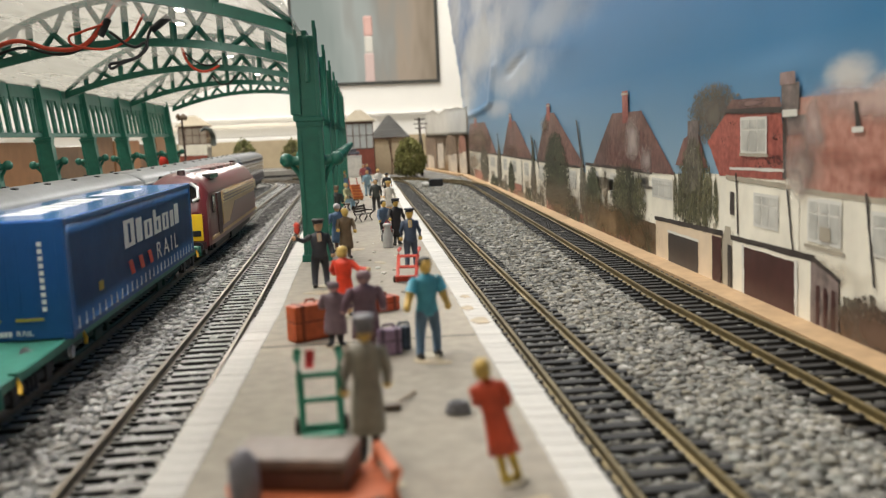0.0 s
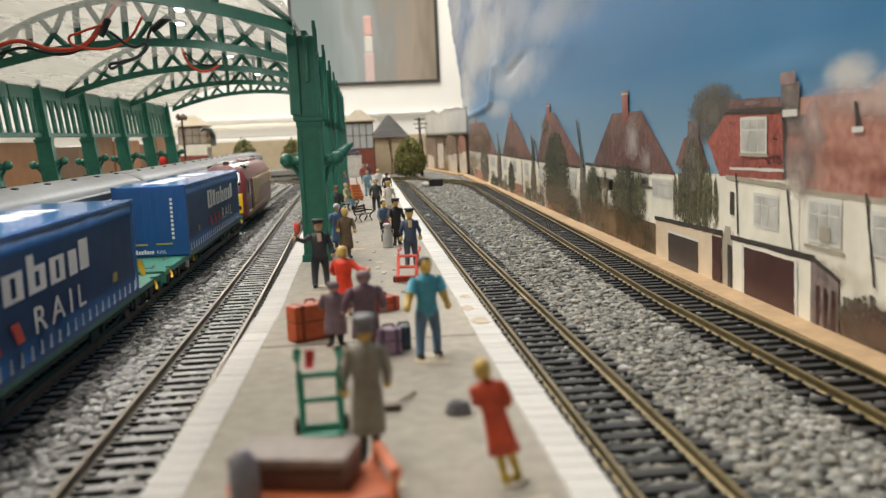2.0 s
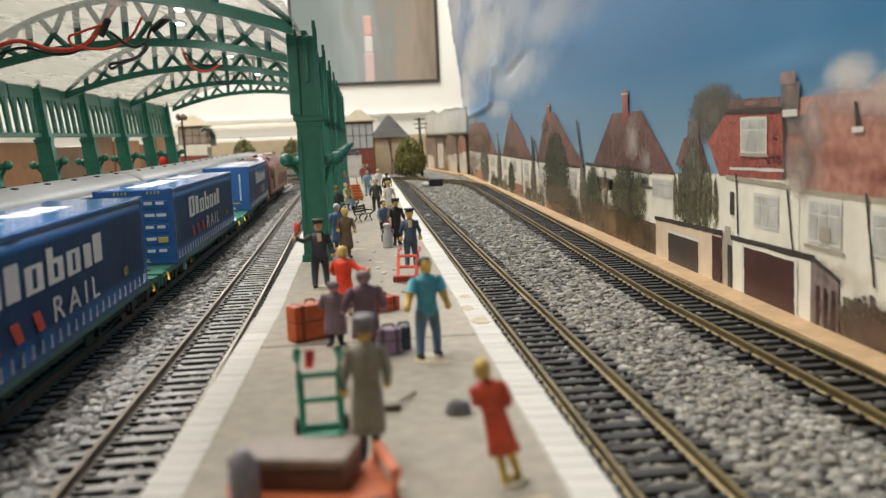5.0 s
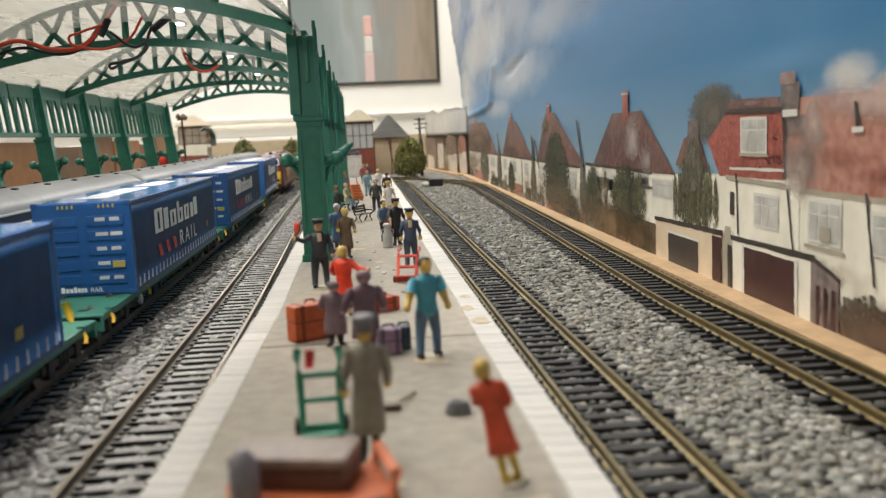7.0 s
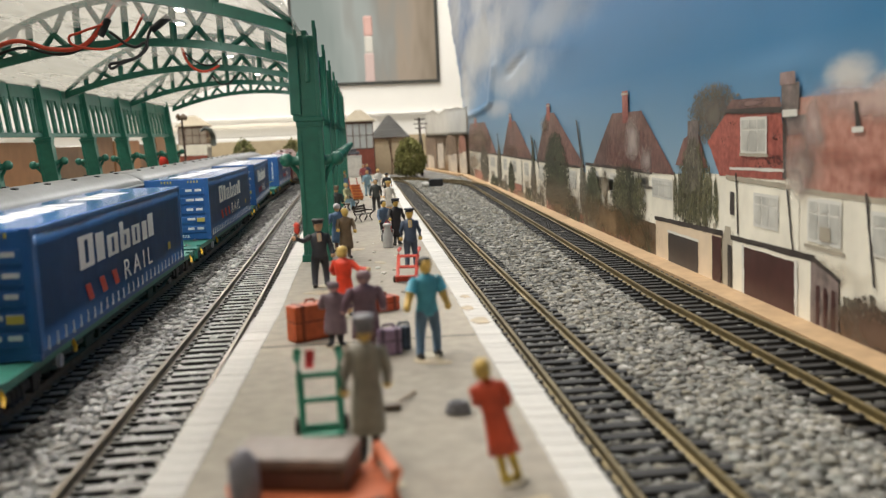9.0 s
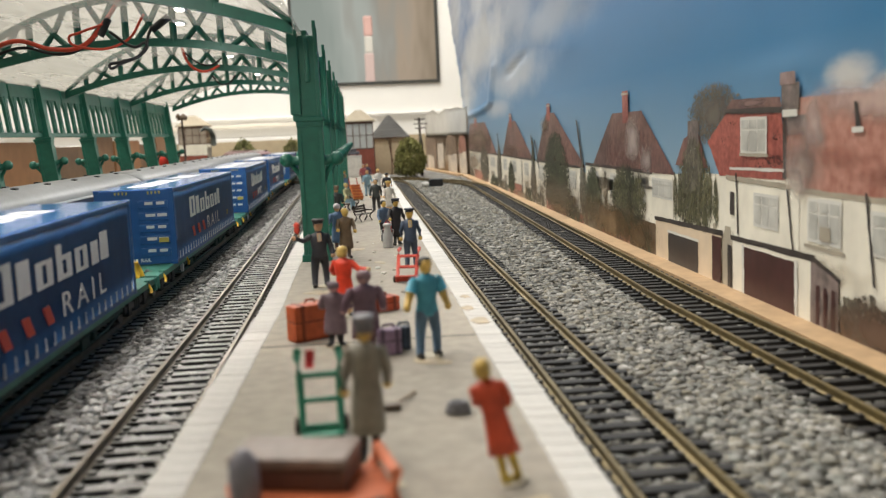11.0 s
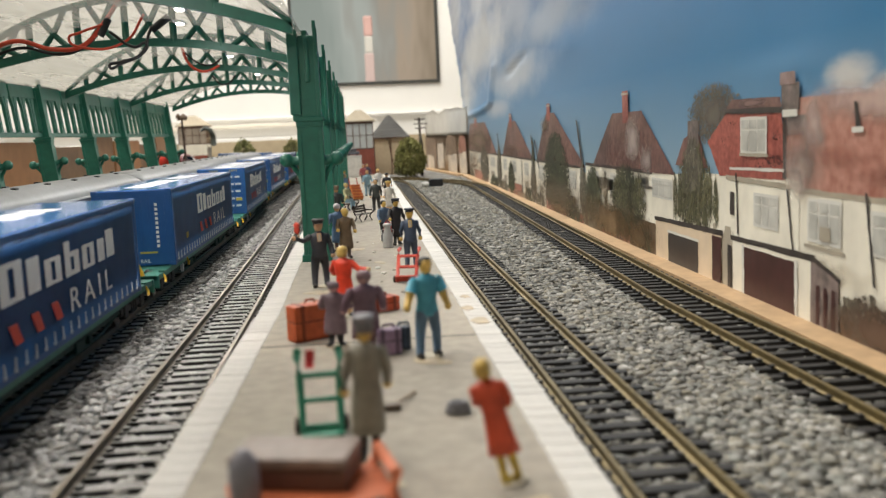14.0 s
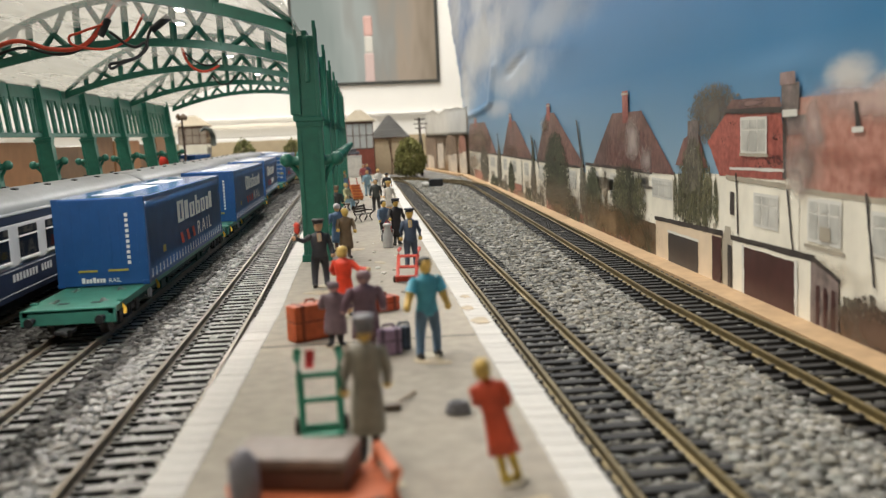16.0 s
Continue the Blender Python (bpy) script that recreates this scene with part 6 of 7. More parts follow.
figurine("woman figurine in white dress and straw hat", 20.5, 600, 21.5, 10, (0.68, 0.63, 0.55), (0.6, 0.55, 0.5), BLOND, style="dress", arms=((0.4, 0), (0.2, 0.1)), hat=(0.62, 0.42, 0.12))
figurine("figurine in a dark grey suit", 13.0, 632, 22.0, 350, (0.05, 0.055, 0.05), (0.035, 0.035, 0.035), DARKHAIR, arms=((0.1, 0), (0.1, 0)))
figurine("broad figurine in dark green jacket and hat", -12.5, 560, 22.0, 185, (0.035, 0.04, 0.035), CHAR, (0.16, 0.11, 0.07), style="coat", hat=(0.14, 0.11, 0.07), arms=((0.4, 0), (0.4, 0)))
figurine("man figurine in pale blue overalls", 9.6, 800, 22.5, 10, (0.23, 0.35, 0.40), (0.20, 0.30, 0.35), (0.30, 0.10, 0.06), arms=((0.3, 0), (0.3, 0)))
figurine("figurine in black jacket with back turned", 25.0, 760, 21.0, 170, (0.02, 0.02, 0.022), (0.03, 0.03, 0.03), DARKHAIR, arms=((0.2, 0), (0.2, 0)))
figurine("woman figurine in white and mustard", 19.8, 830, 22.0, 20, (0.70, 0.66, 0.60), (0.55, 0.36, 0.08), BLOND, style="dress", arms=((0.2, 0.2), (0.4, 0)))
figurine("figurine in a dark purple suit", 12.5, 1010, 22.0, 0, (0.07, 0.06, 0.09), (0.05, 0.05, 0.07), DARKHAIR, arms=((0.1, 0), (0.1, 0)))
figurine("figurine in a red and pink top", 8.0, 1000, 21.5, 15, (0.36, 0.09, 0.09), (0.10, 0.08, 0.10), (0.45, 0.30, 0.25), arms=((0.1, 0), (0.1, 0)))
figurine("seated figurine in pale yellow on a bench", -7.2, 640, 21.0, 60, (0.45, 0.42, 0.22), (0.20, 0.30, 0.34), (0.5, 0.42, 0.16), seated=True, arms=((0.4, 0), (0.4, 0)), z=11)
figurine("seated figurine in blue near the barrow", -9.5, 800, 21.0, 60, (0.16, 0.24, 0.34), (0.10, 0.12, 0.15), DARKHAIR, seated=True, arms=((0.4, 0), (0.4, 0)), z=11)
figurine("seated figurine with a yellow hat", -11.0, 850, 21.0, 60, (0.30, 0.30, 0.20), (0.10, 0.12, 0.15), BLOND, seated=True, hat=(0.55, 0.38, 0.10), z=11)

flag = thing("signal_flag", "small red signal flag held up by the guard", "flag", -21.2, 318, 30.2)
part("staff", rod([(0.6, 0, -2.2), (0, 0, 4.6)], 0.3, 6), paint((0.4, 0.25, 0.12)), flag)
bm = lathe(bmesh.new(), [(0.5, 0.6), (1.1, 1.6), (0.8, 2.8), (1.2, 3.8), (0.4, 4.6)], 8)
part("cloth", bm, paint((0.65, 0.07, 0.04)), flag)


# ---- luggage and platform furniture ----
def suitcase(label, x, y, w, d, h, rz, colour, z=12.0, tip=0.0):
    t = thing("suitcase", label, "suitcase", x, y, z, rz, group="luggage")
    if tip:
        t.matrix_basis = place(x, y, z, 0, tip, rz)
    p, q = paint(colour), paint(tuple(c * 0.45 for c in colour))
    part("shell", cube(-w / 2, w / 2, -d / 2, d / 2, 0, h * 0.52, 0.5), p, t)
    part("lid", cube(-w / 2, w / 2, -d / 2, d / 2, h * 0.55, h, 0.5), p, t)
    part("seam", cube(-w / 2 + 0.2, w / 2 - 0.2, -d / 2 + 0.2, d / 2 - 0.2, h * 0.5, h * 0.57), q, t)
    for s in (-0.3, 0.3):
        part("strap", cube(w * s - 0.5, w * s + 0.5, -d / 2 - 0.15, d / 2 + 0.15, 0.2, h + 0.15, 0.1), q, t)
    part("handle", rod([(-1.4, 0, h), (-1.2, 0, h + 1), (1.2, 0, h + 1), (1.4, 0, h)], 0.3, 6), q, t)
    return t


suitcase("large orange-brown upright suitcase on the platform", -13.6, 235, 11.5, 5.0, 9.2, 32, (0.50, 0.10, 0.03))
suitcase("orange-red suitcase lying on the platform", 5.6, 268, 9.0, 6.0, 4.2, 25, (0.52, 0.085, 0.035))
suitcase("soft mauve travelling bag beside the figurines", 5.6, 213, 5.6, 4.0, 6.0, 8, (0.30, 0.20, 0.30))
suitcase("small dark blue bag beside the mauve one", 9.3, 217, 2.6, 3.0, 5.4, 15, (0.05, 0.08, 0.13))


def sack_truck(label, x, y, colour, rz, tip, group="sack trucks"):
    t = thing("sack_truck", label, "sack truck", x, y, 12.2, rz, group=group)
    t.matrix_basis = place(x, y, 12.2, tip, 0, rz)
    p = paint(colour)
    for s in (-1, 1):
        part("side_rail", rod([(s * 3.3, 0, 0), (s * 3.4, 0, 10.5), (s * 3.7, 0.6, 13.2), (s * 3.5, 1.8, 14.4)], [0.62, 0.62, 0.62, 0.7], 8), p, t)
        bm = bmesh.new()
        tube(bm, [(s * 3.9, 0.9, 1.3), (s * 4.7, 0.9, 1.3)], 1.4, 14)
        part("wheel", bm, paint((0.05, 0.03, 0.02)), t)
    for z in (0.6, 5.4, 9.8):
        part("cross_bar", cube(-3.4, 3.4, -0.4, 0.4, z, z + 0.9, 0.15), p, t)
    part("toe_plate", cube(-3.6, 3.6, -3.4, 0.2, 0, 0.5, 0.12), p, t)
    return t


sack_truck("green sack truck standing upright on the platform", -8.2, 157, (0.03, 0.22, 0.13), 4, 0)
tr = sack_truck("red sack truck tilted back by the porter", 15.6, 318, (0.52, 0.055, 0.03), -12, -38)
part("red_grip", rod([(0, 0, 0), (0.2, 0.4, 3.0)], 0.8, 8), paint((0.5, 0.03, 0.03)), bpy.data.objects["sack_truck"], at=place(-1.6, 0, 11.6))

trolley = thing("luggage_trolley", "orange flat luggage trolley under a brown trunk", "trolley", -8.5, 122.5, 12, 12)
part("bed", cube(-11, 11, -6.5, 6.5, 2.2, 3.4, 0.3), paint((0.50, 0.13, 0.05)), trolley)
part("end_rail", rod([(10, -6, 3.2), (10.6, -6.2, 6.2), (11, 6, 6.0), (10, 6, 3.2)], 0.9, 8), paint((0.55, 0.14, 0.05)), trolley)
for s in (-1, 1):
    for d in (-1, 1):
        part("wheel", tube(bmesh.new(), [(s * 8, d * 6.6, 1.7), (s * 8, d * 7.4, 1.7)], 1.7, 14), paint((0.05, 0.04, 0.03)), trolley)
trunk = thing("trunk", "brown wooden trunk with a grey lid", "trunk", -10.5, 126.5, 15.5, -14)
part("body", cube(-8.2, 8.2, -4.6, 4.6, 0, 3.0, 0.3), paint((0.10, 0.045, 0.03)), trunk)
part("lid", cube(-8.4, 8.4, -4.8, 4.8, 3.1, 4.6, 0.4), paint((0.21, 0.155, 0.125)), trunk)
sack = thing("mail_sack", "grey and ochre sack on the trolley", "sack", -16.8, 118.6, 15.4)
part("bag", lathe(bmesh.new(), [(1.2, 0), (1.9, 0.8), (2.0, 3.6), (1.8, 5.8), (1.1, 7.0), (0.6, 7.6)], 12, sx=1.05), paint((0.20, 0.19, 0.21)), sack, smooth=True)

coil = thing("rope_coil", "small grey coil lying on the platform", "coil", 16.3, 163, 12)
bm = bmesh.new()
for k in range(3):
    n = 18
    tube(bm, [((2.0 - 0.25 * k) * math.cos(i * math.tau / n), (1.5 - 0.2 * k) * math.sin(i * math.tau / n), 0.5 + 0.65 * k) for i in range(n + 1)], 0.5, 6)
part("rope", bm, paint((0.16, 0.155, 0.16)), coil)


def churn(x, y):
    t = thing("milk_churn", "grey metal milk churn on the platform", "milk churn", x, y, 12)
    m = mat("churn_metal", (0.48, 0.47, 0.45), 0.4, 0.3, vary=0.15, scale=300)
    part("body", lathe(bmesh.new(), [(2.3, 0), (2.4, 0.4), (2.3, 5.5), (1.5, 8.2), (1.5, 9.4), (1.9, 9.9)], 16), m, t, smooth=True)
    part("lid", lathe(bmesh.new(), [(2.0, 9.9), (2.1, 10.4), (1.8, 11.0), (0.5, 11.2)], 16), m, t, smooth=True)
    for s in (-1, 1):
        part("handle", rod([(s * 1.6, 0, 8.4), (s * 2.8, 0, 8.0), (s * 2.5, 0, 6.0)], 0.25, 6), m, t)


churn(13.0, 421)
bag = thing("shoulder_bag", "bright red bag held by a figurine", "bag", 13.4, 428, 18.5)
part("bag_body", cube(-1.9, 1.9, -1.0, 1.0, 0, 4.2, 0.6), paint((0.45, 0.04, 0.03)), bag)
part("bag_handle", rod([(-1.2, 0, 4.2), (0, 0, 5.6), (1.2, 0, 4.2)], 0.25, 6), paint((0.3, 0.03, 0.02)), bag)


def bench(x, y, rz, label, k=0.72):
    """A bench with scrolled iron ends; k scales it."""
    t = thing("bench", label, "bench", x, y, 12, rz, group="platform benches")
    p = paint((0.045, 0.03, 0.022))

    def bar(pts, r):
        return rod([tuple(c * k for c in q) for q in pts], r * k, 6)

    for i in range(4):
        part("seat_slat", cube(*(c * k for c in (-10, 10, -3.2 + i * 1.6, -2.0 + i * 1.6, 5.6, 6.3)), 0.08), p, t)
    for i in range(3):
        part("back_slat", cube(*(c * k for c in (-10, 10, 3.2 + 0.5 * i, 3.9 + 0.5 * i, 7.6 + 2.0 * i, 9.0 + 2.0 * i)), 0.08), p, t)
    for s in (-8.4, 8.4):
        part("leg", bar([(s, -2.4, 5.8), (s, -1.2, 3.4), (s, -3.4, 0)], 0.7), p, t)
        part("leg", bar([(s, 2.6, 5.8), (s, 1.4, 3.4), (s, 4.0, 0)], 0.7), p, t)
        part("arm", bar([(s, -2.8, 5.8), (s, -4.4, 7.2), (s, -3.4, 8.8), (s, 3.6, 9.0)], 0.6), p, t)
        part("back_post", bar([(s, 3.0, 5.8), (s, 4.6, 13.6)], 0.6), p, t)
    return t


bench(3.2, 562, 58, "dark brown slatted bench on the platform")
bench(-4.5, 655, 60, "dark brown bench with a seated figurine")
bench(-7.0, 812, 60, "dark bench further along the platform")
barrow = thing("barrow", "orange and red barrow tipped up on the platform", "barrow", 0.5, 745, 12, 35)
barrow.matrix_basis = place(-2.5, 745, 15.6, 55, 0, 24) @ Matrix.Diagonal((0.75, 0.75, 0.75, 1))
part("tray", cube(-5.5, 5.5, -9, 9, 7, 10, 0.8), paint((0.62, 0.22, 0.05)), barrow)
for i in range(5):
    part("slat", cube(-5.7, 5.7, -8 + i * 3.6, -6.4 + i * 3.6, 10, 11, 0.2), paint((0.50, 0.11, 0.03)), barrow)
for s in (-1, 1):
    part("wheel", tube(bmesh.new(), [(s * 5.8, -4, 3.6), (s * 6.6, -4, 3.6)], 3.6, 16), paint((0.06, 0.02, 0.02)), barrow)
    part("shaft", rod([(s * 4.5, 8, 8), (s * 4.5, 17, 9.5)], 0.6, 6), paint((0.3, 0.04, 0.02)), barrow)
    part("leg", rod([(s * 4.5, 7, 7), (s * 4.5, 7, 0)], 0.6, 6), paint((0.05, 0.03, 0.02)), barrow)
paper = thing("litter", "pale scraps of card lying on the platform", "litter", 6.5, 372, 12.0)
rng = random.Random(12)
for i in range(16):
    sx, sy = rng.uniform(-9, 9), rng.uniform(-75, 90)
    bm = bmesh.new()
    n = rng.randint(4, 6)
    r = rng.uniform(0.4, 1.3)
    a0 = rng.random() * 6
    low = [(sx + r * rng.uniform(0.4, 1.2) * math.cos(a0 + k * math.tau / n), sy + 2.2 * r * rng.uniform(0.4, 1.2) * math.sin(a0 + k * math.tau / n)) for k in range(n)]
    foot, head = [bm.verts.new((*q, 0)) for q in low], [bm.verts.new((*q, rng.uniform(0.15, 0.5))) for q in low]
    for k in range(n):
        bm.faces.new((foot[k], foot[(k + 1) % n], head[(k + 1) % n], head[k]))
    bm.faces.new(head)
    part("scrap", bm, paint(((0.52, 0.47, 0.38), (0.20, 0.16, 0.12), (0.62, 0.59, 0.52))[i % 3]), paper)


def glue_stain(x, y, r, seed, z=12.0):
    """A thin irregular smear of dried glue."""
    bm = bmesh.new()
    rim = []
    for k in range(20):
        a = k * math.tau / 20
        q = r * (1 + 0.45 * noise.noise((math.cos(a) * 1.3, math.sin(a) * 1.3, seed)))
        rim.append((q * math.cos(a), 1.6 * q * math.sin(a)))
    low, high = [bm.verts.new((*q, -0.05)) for q in rim], [bm.verts.new((0.93 * q[0], 0.93 * q[1], 0.08)) for q in rim]
    for k in range(20):
        bm.faces.new((low[k], low[(k + 1) % 20], high[(k + 1) % 20], high[k]))
    bm.faces.new(high)
    ob = part("glue_stain", bm, GLUE, at=place(x, y, z, 0, 0, seed * 40))
    tagged(ob, "yellowish smear of dried glue on the platform", "stain", "glue stains")


GLUE = mat("dried_glue", (0.40, 0.315, 0.20), 0.5, vary=0.25, scale=400, coarse=120)
for k, (x, y, r) in enumerate(((1.6, 132, 2.6), (-13.0, 306, 3.6), (21.0, 119, 2.4), (-1.0, 420, 3.0), (8.0, 372, 2.2), (14.8, 203, 2.8))):
    glue_stain(x, y, r, k + 1)
for k, (x, y, r) in enumerate(((31.6, 243, 2.6), (30.4, 262, 2.0), (32.0, 281, 1.6))):
    glue_stain(x, y, r, k / 20, 12.3)

broom = thing("broom", "small dark brown broom lying on the platform", "broom", 3.9, 168, 12)
part("head", cube(-2.2, 2.2, -1.2, 1.2, 0, 1.2, 0.4), paint((0.12, 0.085, 0.06)), broom)
part("stick", rod([(0.8, 0.8, 0.8), (5.4, 8.6, 0.5)], 0.28, 6), paint((0.22, 0.16, 0.10)), broom)


# ---- buildings and scenery at the far end ----
BRICKRED = mat("model_red_brick", (0.26, 0.075, 0.05), 0.8, vary=0.25, scale=400, coarse=60)
SLATE = mat("grey_slate_card", (0.16, 0.155, 0.145), 0.8, vary=0.2, scale=300, coarse=40, random_tint=0.2)
BUFF = mat("buff_model_wall", (0.56, 0.45, 0.30), 0.8, vary=0.1, scale=200, coarse=30)
ROOF_BUFF = mat("buff_felt_roof", (0.40, 0.34, 0.25), 0.85, vary=0.12, scale=200)
TIMBER = mat("brown_window_timber", (0.10, 0.04, 0.025), 0.6, vary=0.2, scale=200)
PALE_GLASS = mat("pale_reflecting_glazing", (0.55, 0.57, 0.55), 0.15, vary=0.08, scale=60, spec=0.7)


def hip(bm, x0, x1, y0, y1, z0, z1, inset_x, inset_y, mi=0):
    b = [bm.verts.new(p) for p in ((x0, y0, z0), (x1, y0, z0), (x1, y1, z0), (x0, y1, z0))]
    t = [bm.verts.new(p) for p in ((x0 + inset_x, y0 + inset_y, z1), (x1 - inset_x, y0 + inset_y, z1), (x1 - inset_x, y1 - inset_y, z1), (x0 + inset_x, y1 - inset_y, z1))]
    for k in range(4):
        bm.faces.new((b[k], b[(k + 1) % 4], t[(k + 1) % 4], t[k])).material_index = mi
    bm.faces.new(t)
    bm.faces.new(b[::-1])
    return bm


def signal_box(x, y, w, d, z_floor, z_eaves, z_top, label, glass_mat, rz=0, band=0):
    t = thing("signal_box", label, "signal box", x, y, -4, rz, group="signal boxes")
    z_floor, z_eaves, z_top = z_floor + 4, z_eaves + 4, z_top + 4
    part("brick_base", cube(-w / 2, w / 2, 0, d, 0, z_floor, 0.3), BRICKRED, t)
    part("cabin_core", cube(-w / 2 + 1.2, w / 2 - 1.2, 1.2, d - 1, z_floor, z_eaves), BUFF, t)
    part("cream_band", cube(-w / 2 - 0.2, w / 2 + 0.2, -0.3, d, z_floor - band, z_floor, 0.3), P_CREAM, t, "cream boarded band") if band else None
    part("sill", cube(-w / 2 - 0.6, w / 2 + 0.6, -0.6, d + 0.4, z_floor, z_floor + 1.6, 0.3), TIMBER, t)
    part("head", cube(-w / 2, w / 2, -0.1, d, z_eaves - 3, z_eaves, 0.3), TIMBER, t)
    part("mid_rail", cube(-w / 2 + 0.3, w / 2 - 0.3, 0.2, d - 0.6, (z_floor + z_eaves) / 2 - 0.5, (z_floor + z_eaves) / 2 + 0.5), TIMBER, t)
    n = 4
    for i in range(n + 1):
        px = -w / 2 + 0.6 + (w - 1.2) * i / n
        part("mullion", cube(px - 0.6, px + 0.6, 0, 1.6, z_floor + 1.6, z_eaves - 3, 0.1), TIMBER, t)
        if i < n:
            part("pane", cube(px + 0.7, px + (w - 1.2) / n - 0.7, 0.7, 1.1, z_floor + 1.8, z_eaves - 3.2), glass_mat, t)
    for yy in (d * 0.33, d * 0.66, d - 0.8):
        part("mullion", cube(w / 2 - 1.3, w / 2 + 0.1, yy - 0.6, yy + 0.6, z_floor + 1.6, z_eaves - 3), TIMBER, t)
    part("eaves", cube(-w / 2 - 4, w / 2 + 4, -4, d + 4, z_eaves, z_eaves + 2.0, 0.3), ROOF_BUFF, t)
    part("roof", hip(bmesh.new(), -w / 2 - 3.6, w / 2 + 3.6, -3.6, d + 3.6, z_eaves + 2, z_top, w * 0.46, d * 0.4), ROOF_BUFF, t, "hipped buff roof")
    return t


signal_box(9.5, 1500, 44, 40, 43, 87, 106, "brick signal box with pale windows and hipped roof", PALE_GLASS)
signal_box(-322, 1900, 56, 50, 62, 98, 120, "cream and brick signal box with dark windows", mat("dim_window_glazing", (0.40, 0.34, 0.27), 0.2, vary=0.3, scale=60), band=22)

bung = thing("bungalow", "cream bungalow with a grey slate hipped roof", "house", 60, 1600, -4)
part("wall", cube(-28, 30, 0, 45, 0, 66, 0.4), BUFF, bung)
part("roof", hip(bmesh.new(), -33, 36, -6, 50, 64, 102, 32, 24), SLATE, bung, "grey slate roof")
me = finish("slate_course", box(bmesh.new(), -1, 1, -0.5, 0.5, -0.5, 0.5), SLATE)
for i in range(9):
    u = i / 9
    half = 34.3 * (1 - u) + 3.2 * u
    ob = new("slate_course", me)
    ob.parent = bung
    ob.matrix_basis = place(1.5, -6 + 24 * u - 0.4, 64.6 + 38 * u, 30) @ Matrix.Diagonal((half, 1.2, 1.0, 1))
part("fascia", cube(-33.5, 36.5, -6.6, -5.6, 62.6, 64.6), TIMBER, bung)
for x in (-26, 3, 28):
    part("corner_board", cube(x - 0.8, x + 0.8, -0.8, 0, 0, 64), TIMBER, bung)
part("downpipe", rod([(-2, -1, 62), (4, -1, 30), (9, -1, 0)], 0.8, 6), TIMBER, bung)


def bush(label, x, y, r, h, count, colour, seed, z=-4):
    t = thing("bush", label, "bush", x, y, z, group="model bushes")
    rng = random.Random(seed)
    bm = tube(bmesh.new(), [(0, 0, 0), (0.3, 0, h * 0.4), (0, 0.4, h * 0.8)], [r * 0.09, r * 0.07, r * 0.03], 7)
    for k in range(6):
        a = k * 1.05
        tube(bm, [(0, 0, h * (0.15 + 0.1 * k)), (r * 0.5 * math.cos(a), r * 0.5 * math.sin(a), h * (0.3 + 0.1 * k))], [r * 0.04, r * 0.02], 5)
    part("trunk", bm, paint((0.09, 0.06, 0.035)), t)
    bm = bmesh.new()
    for i in range(count):
        a, b = rng.random() * math.tau, math.acos(rng.uniform(-1, 1))
        rr = rng.uniform(0.55, 1.0) ** 0.5 * (1 + 0.16 * noise.noise((math.cos(a) * 2, math.sin(a) * 2, b * 2 + seed)))
        zz = math.cos(b)
        c = Vector((r * rr * math.sin(b) * math.cos(a) * (1 - 0.25 * zz), r * rr * math.sin(b) * math.sin(a) * (1 - 0.25 * zz), h * 0.5 + h * 0.5 * rr * zz))
        s = r * rng.uniform(0.04, 0.095)
        q = Euler((rng.random() * 6, rng.random() * 6, rng.random() * 6)).to_matrix()
        vs = [bm.verts.new(c + q @ Vector(p) * s) for p in ((-1, -0.6, 0), (1, -0.7, 0.2), (1.2, 0.6, -0.2), (-0.8, 0.8, 0.3), (0, 0, 0.9))]
        for f in ((0, 1, 4), (1, 2, 4), (2, 3, 4), (3, 0, 4)):
            bm.faces.new([vs[k] for k in f])
    part("crown", bm, mat("flock_foliage", colour, 0.95, vary=0.4, scale=250, coarse=50, random_tint=0.5, island=True), t)


bush("rounded olive green flock bush by the track", 88, 1480, 25, 62, 2600, (0.20, 0.195, 0.065), 5)
bush("olive flock bush before the tan board", -222, 1900, 27, 72, 1500, (0.16, 0.16, 0.06), 6)
bush("olive flock bush beside the shed column", -128, 1960, 26, 68, 1500, (0.16, 0.155, 0.06), 7)
bush("low green shrub beside the bungalow", 72, 1530, 9, 30, 500, (0.07, 0.10, 0.03), 8)

pole = thing("telegraph_pole", "dark telegraph pole with crossarms by the track", "telegraph pole", 108, 1500, -4)
part("post", rod([(0, 0, 0), (-1.5, 0, 94)], [2.6, 1.6], 8), paint((0.05, 0.04, 0.03)), pole)
part("ivy", lathe(bmesh.new(), [(1.6, 30), (4.4, 40), (3.8, 54), (2.0, 66)], 9, centre=(-0.6, 0, 0)), paint((0.07, 0.06, 0.04)), pole)
for z, w in ((90, 9), (83, 11), (76, 9)):
    part("crossarm", cube(-w, w, -0.8, 0.8, z, z + 1.4, 0.2), paint((0.06, 0.045, 0.035)), pole)
    for s in (-0.8, -0.3, 0.3, 0.8):
        part("insulator", cube(s * w - 0.6, s * w + 0.6, -0.6, 0.6, z + 1.4, z + 3.4, 0.2), paint((0.4, 0.4, 0.38)), pole)

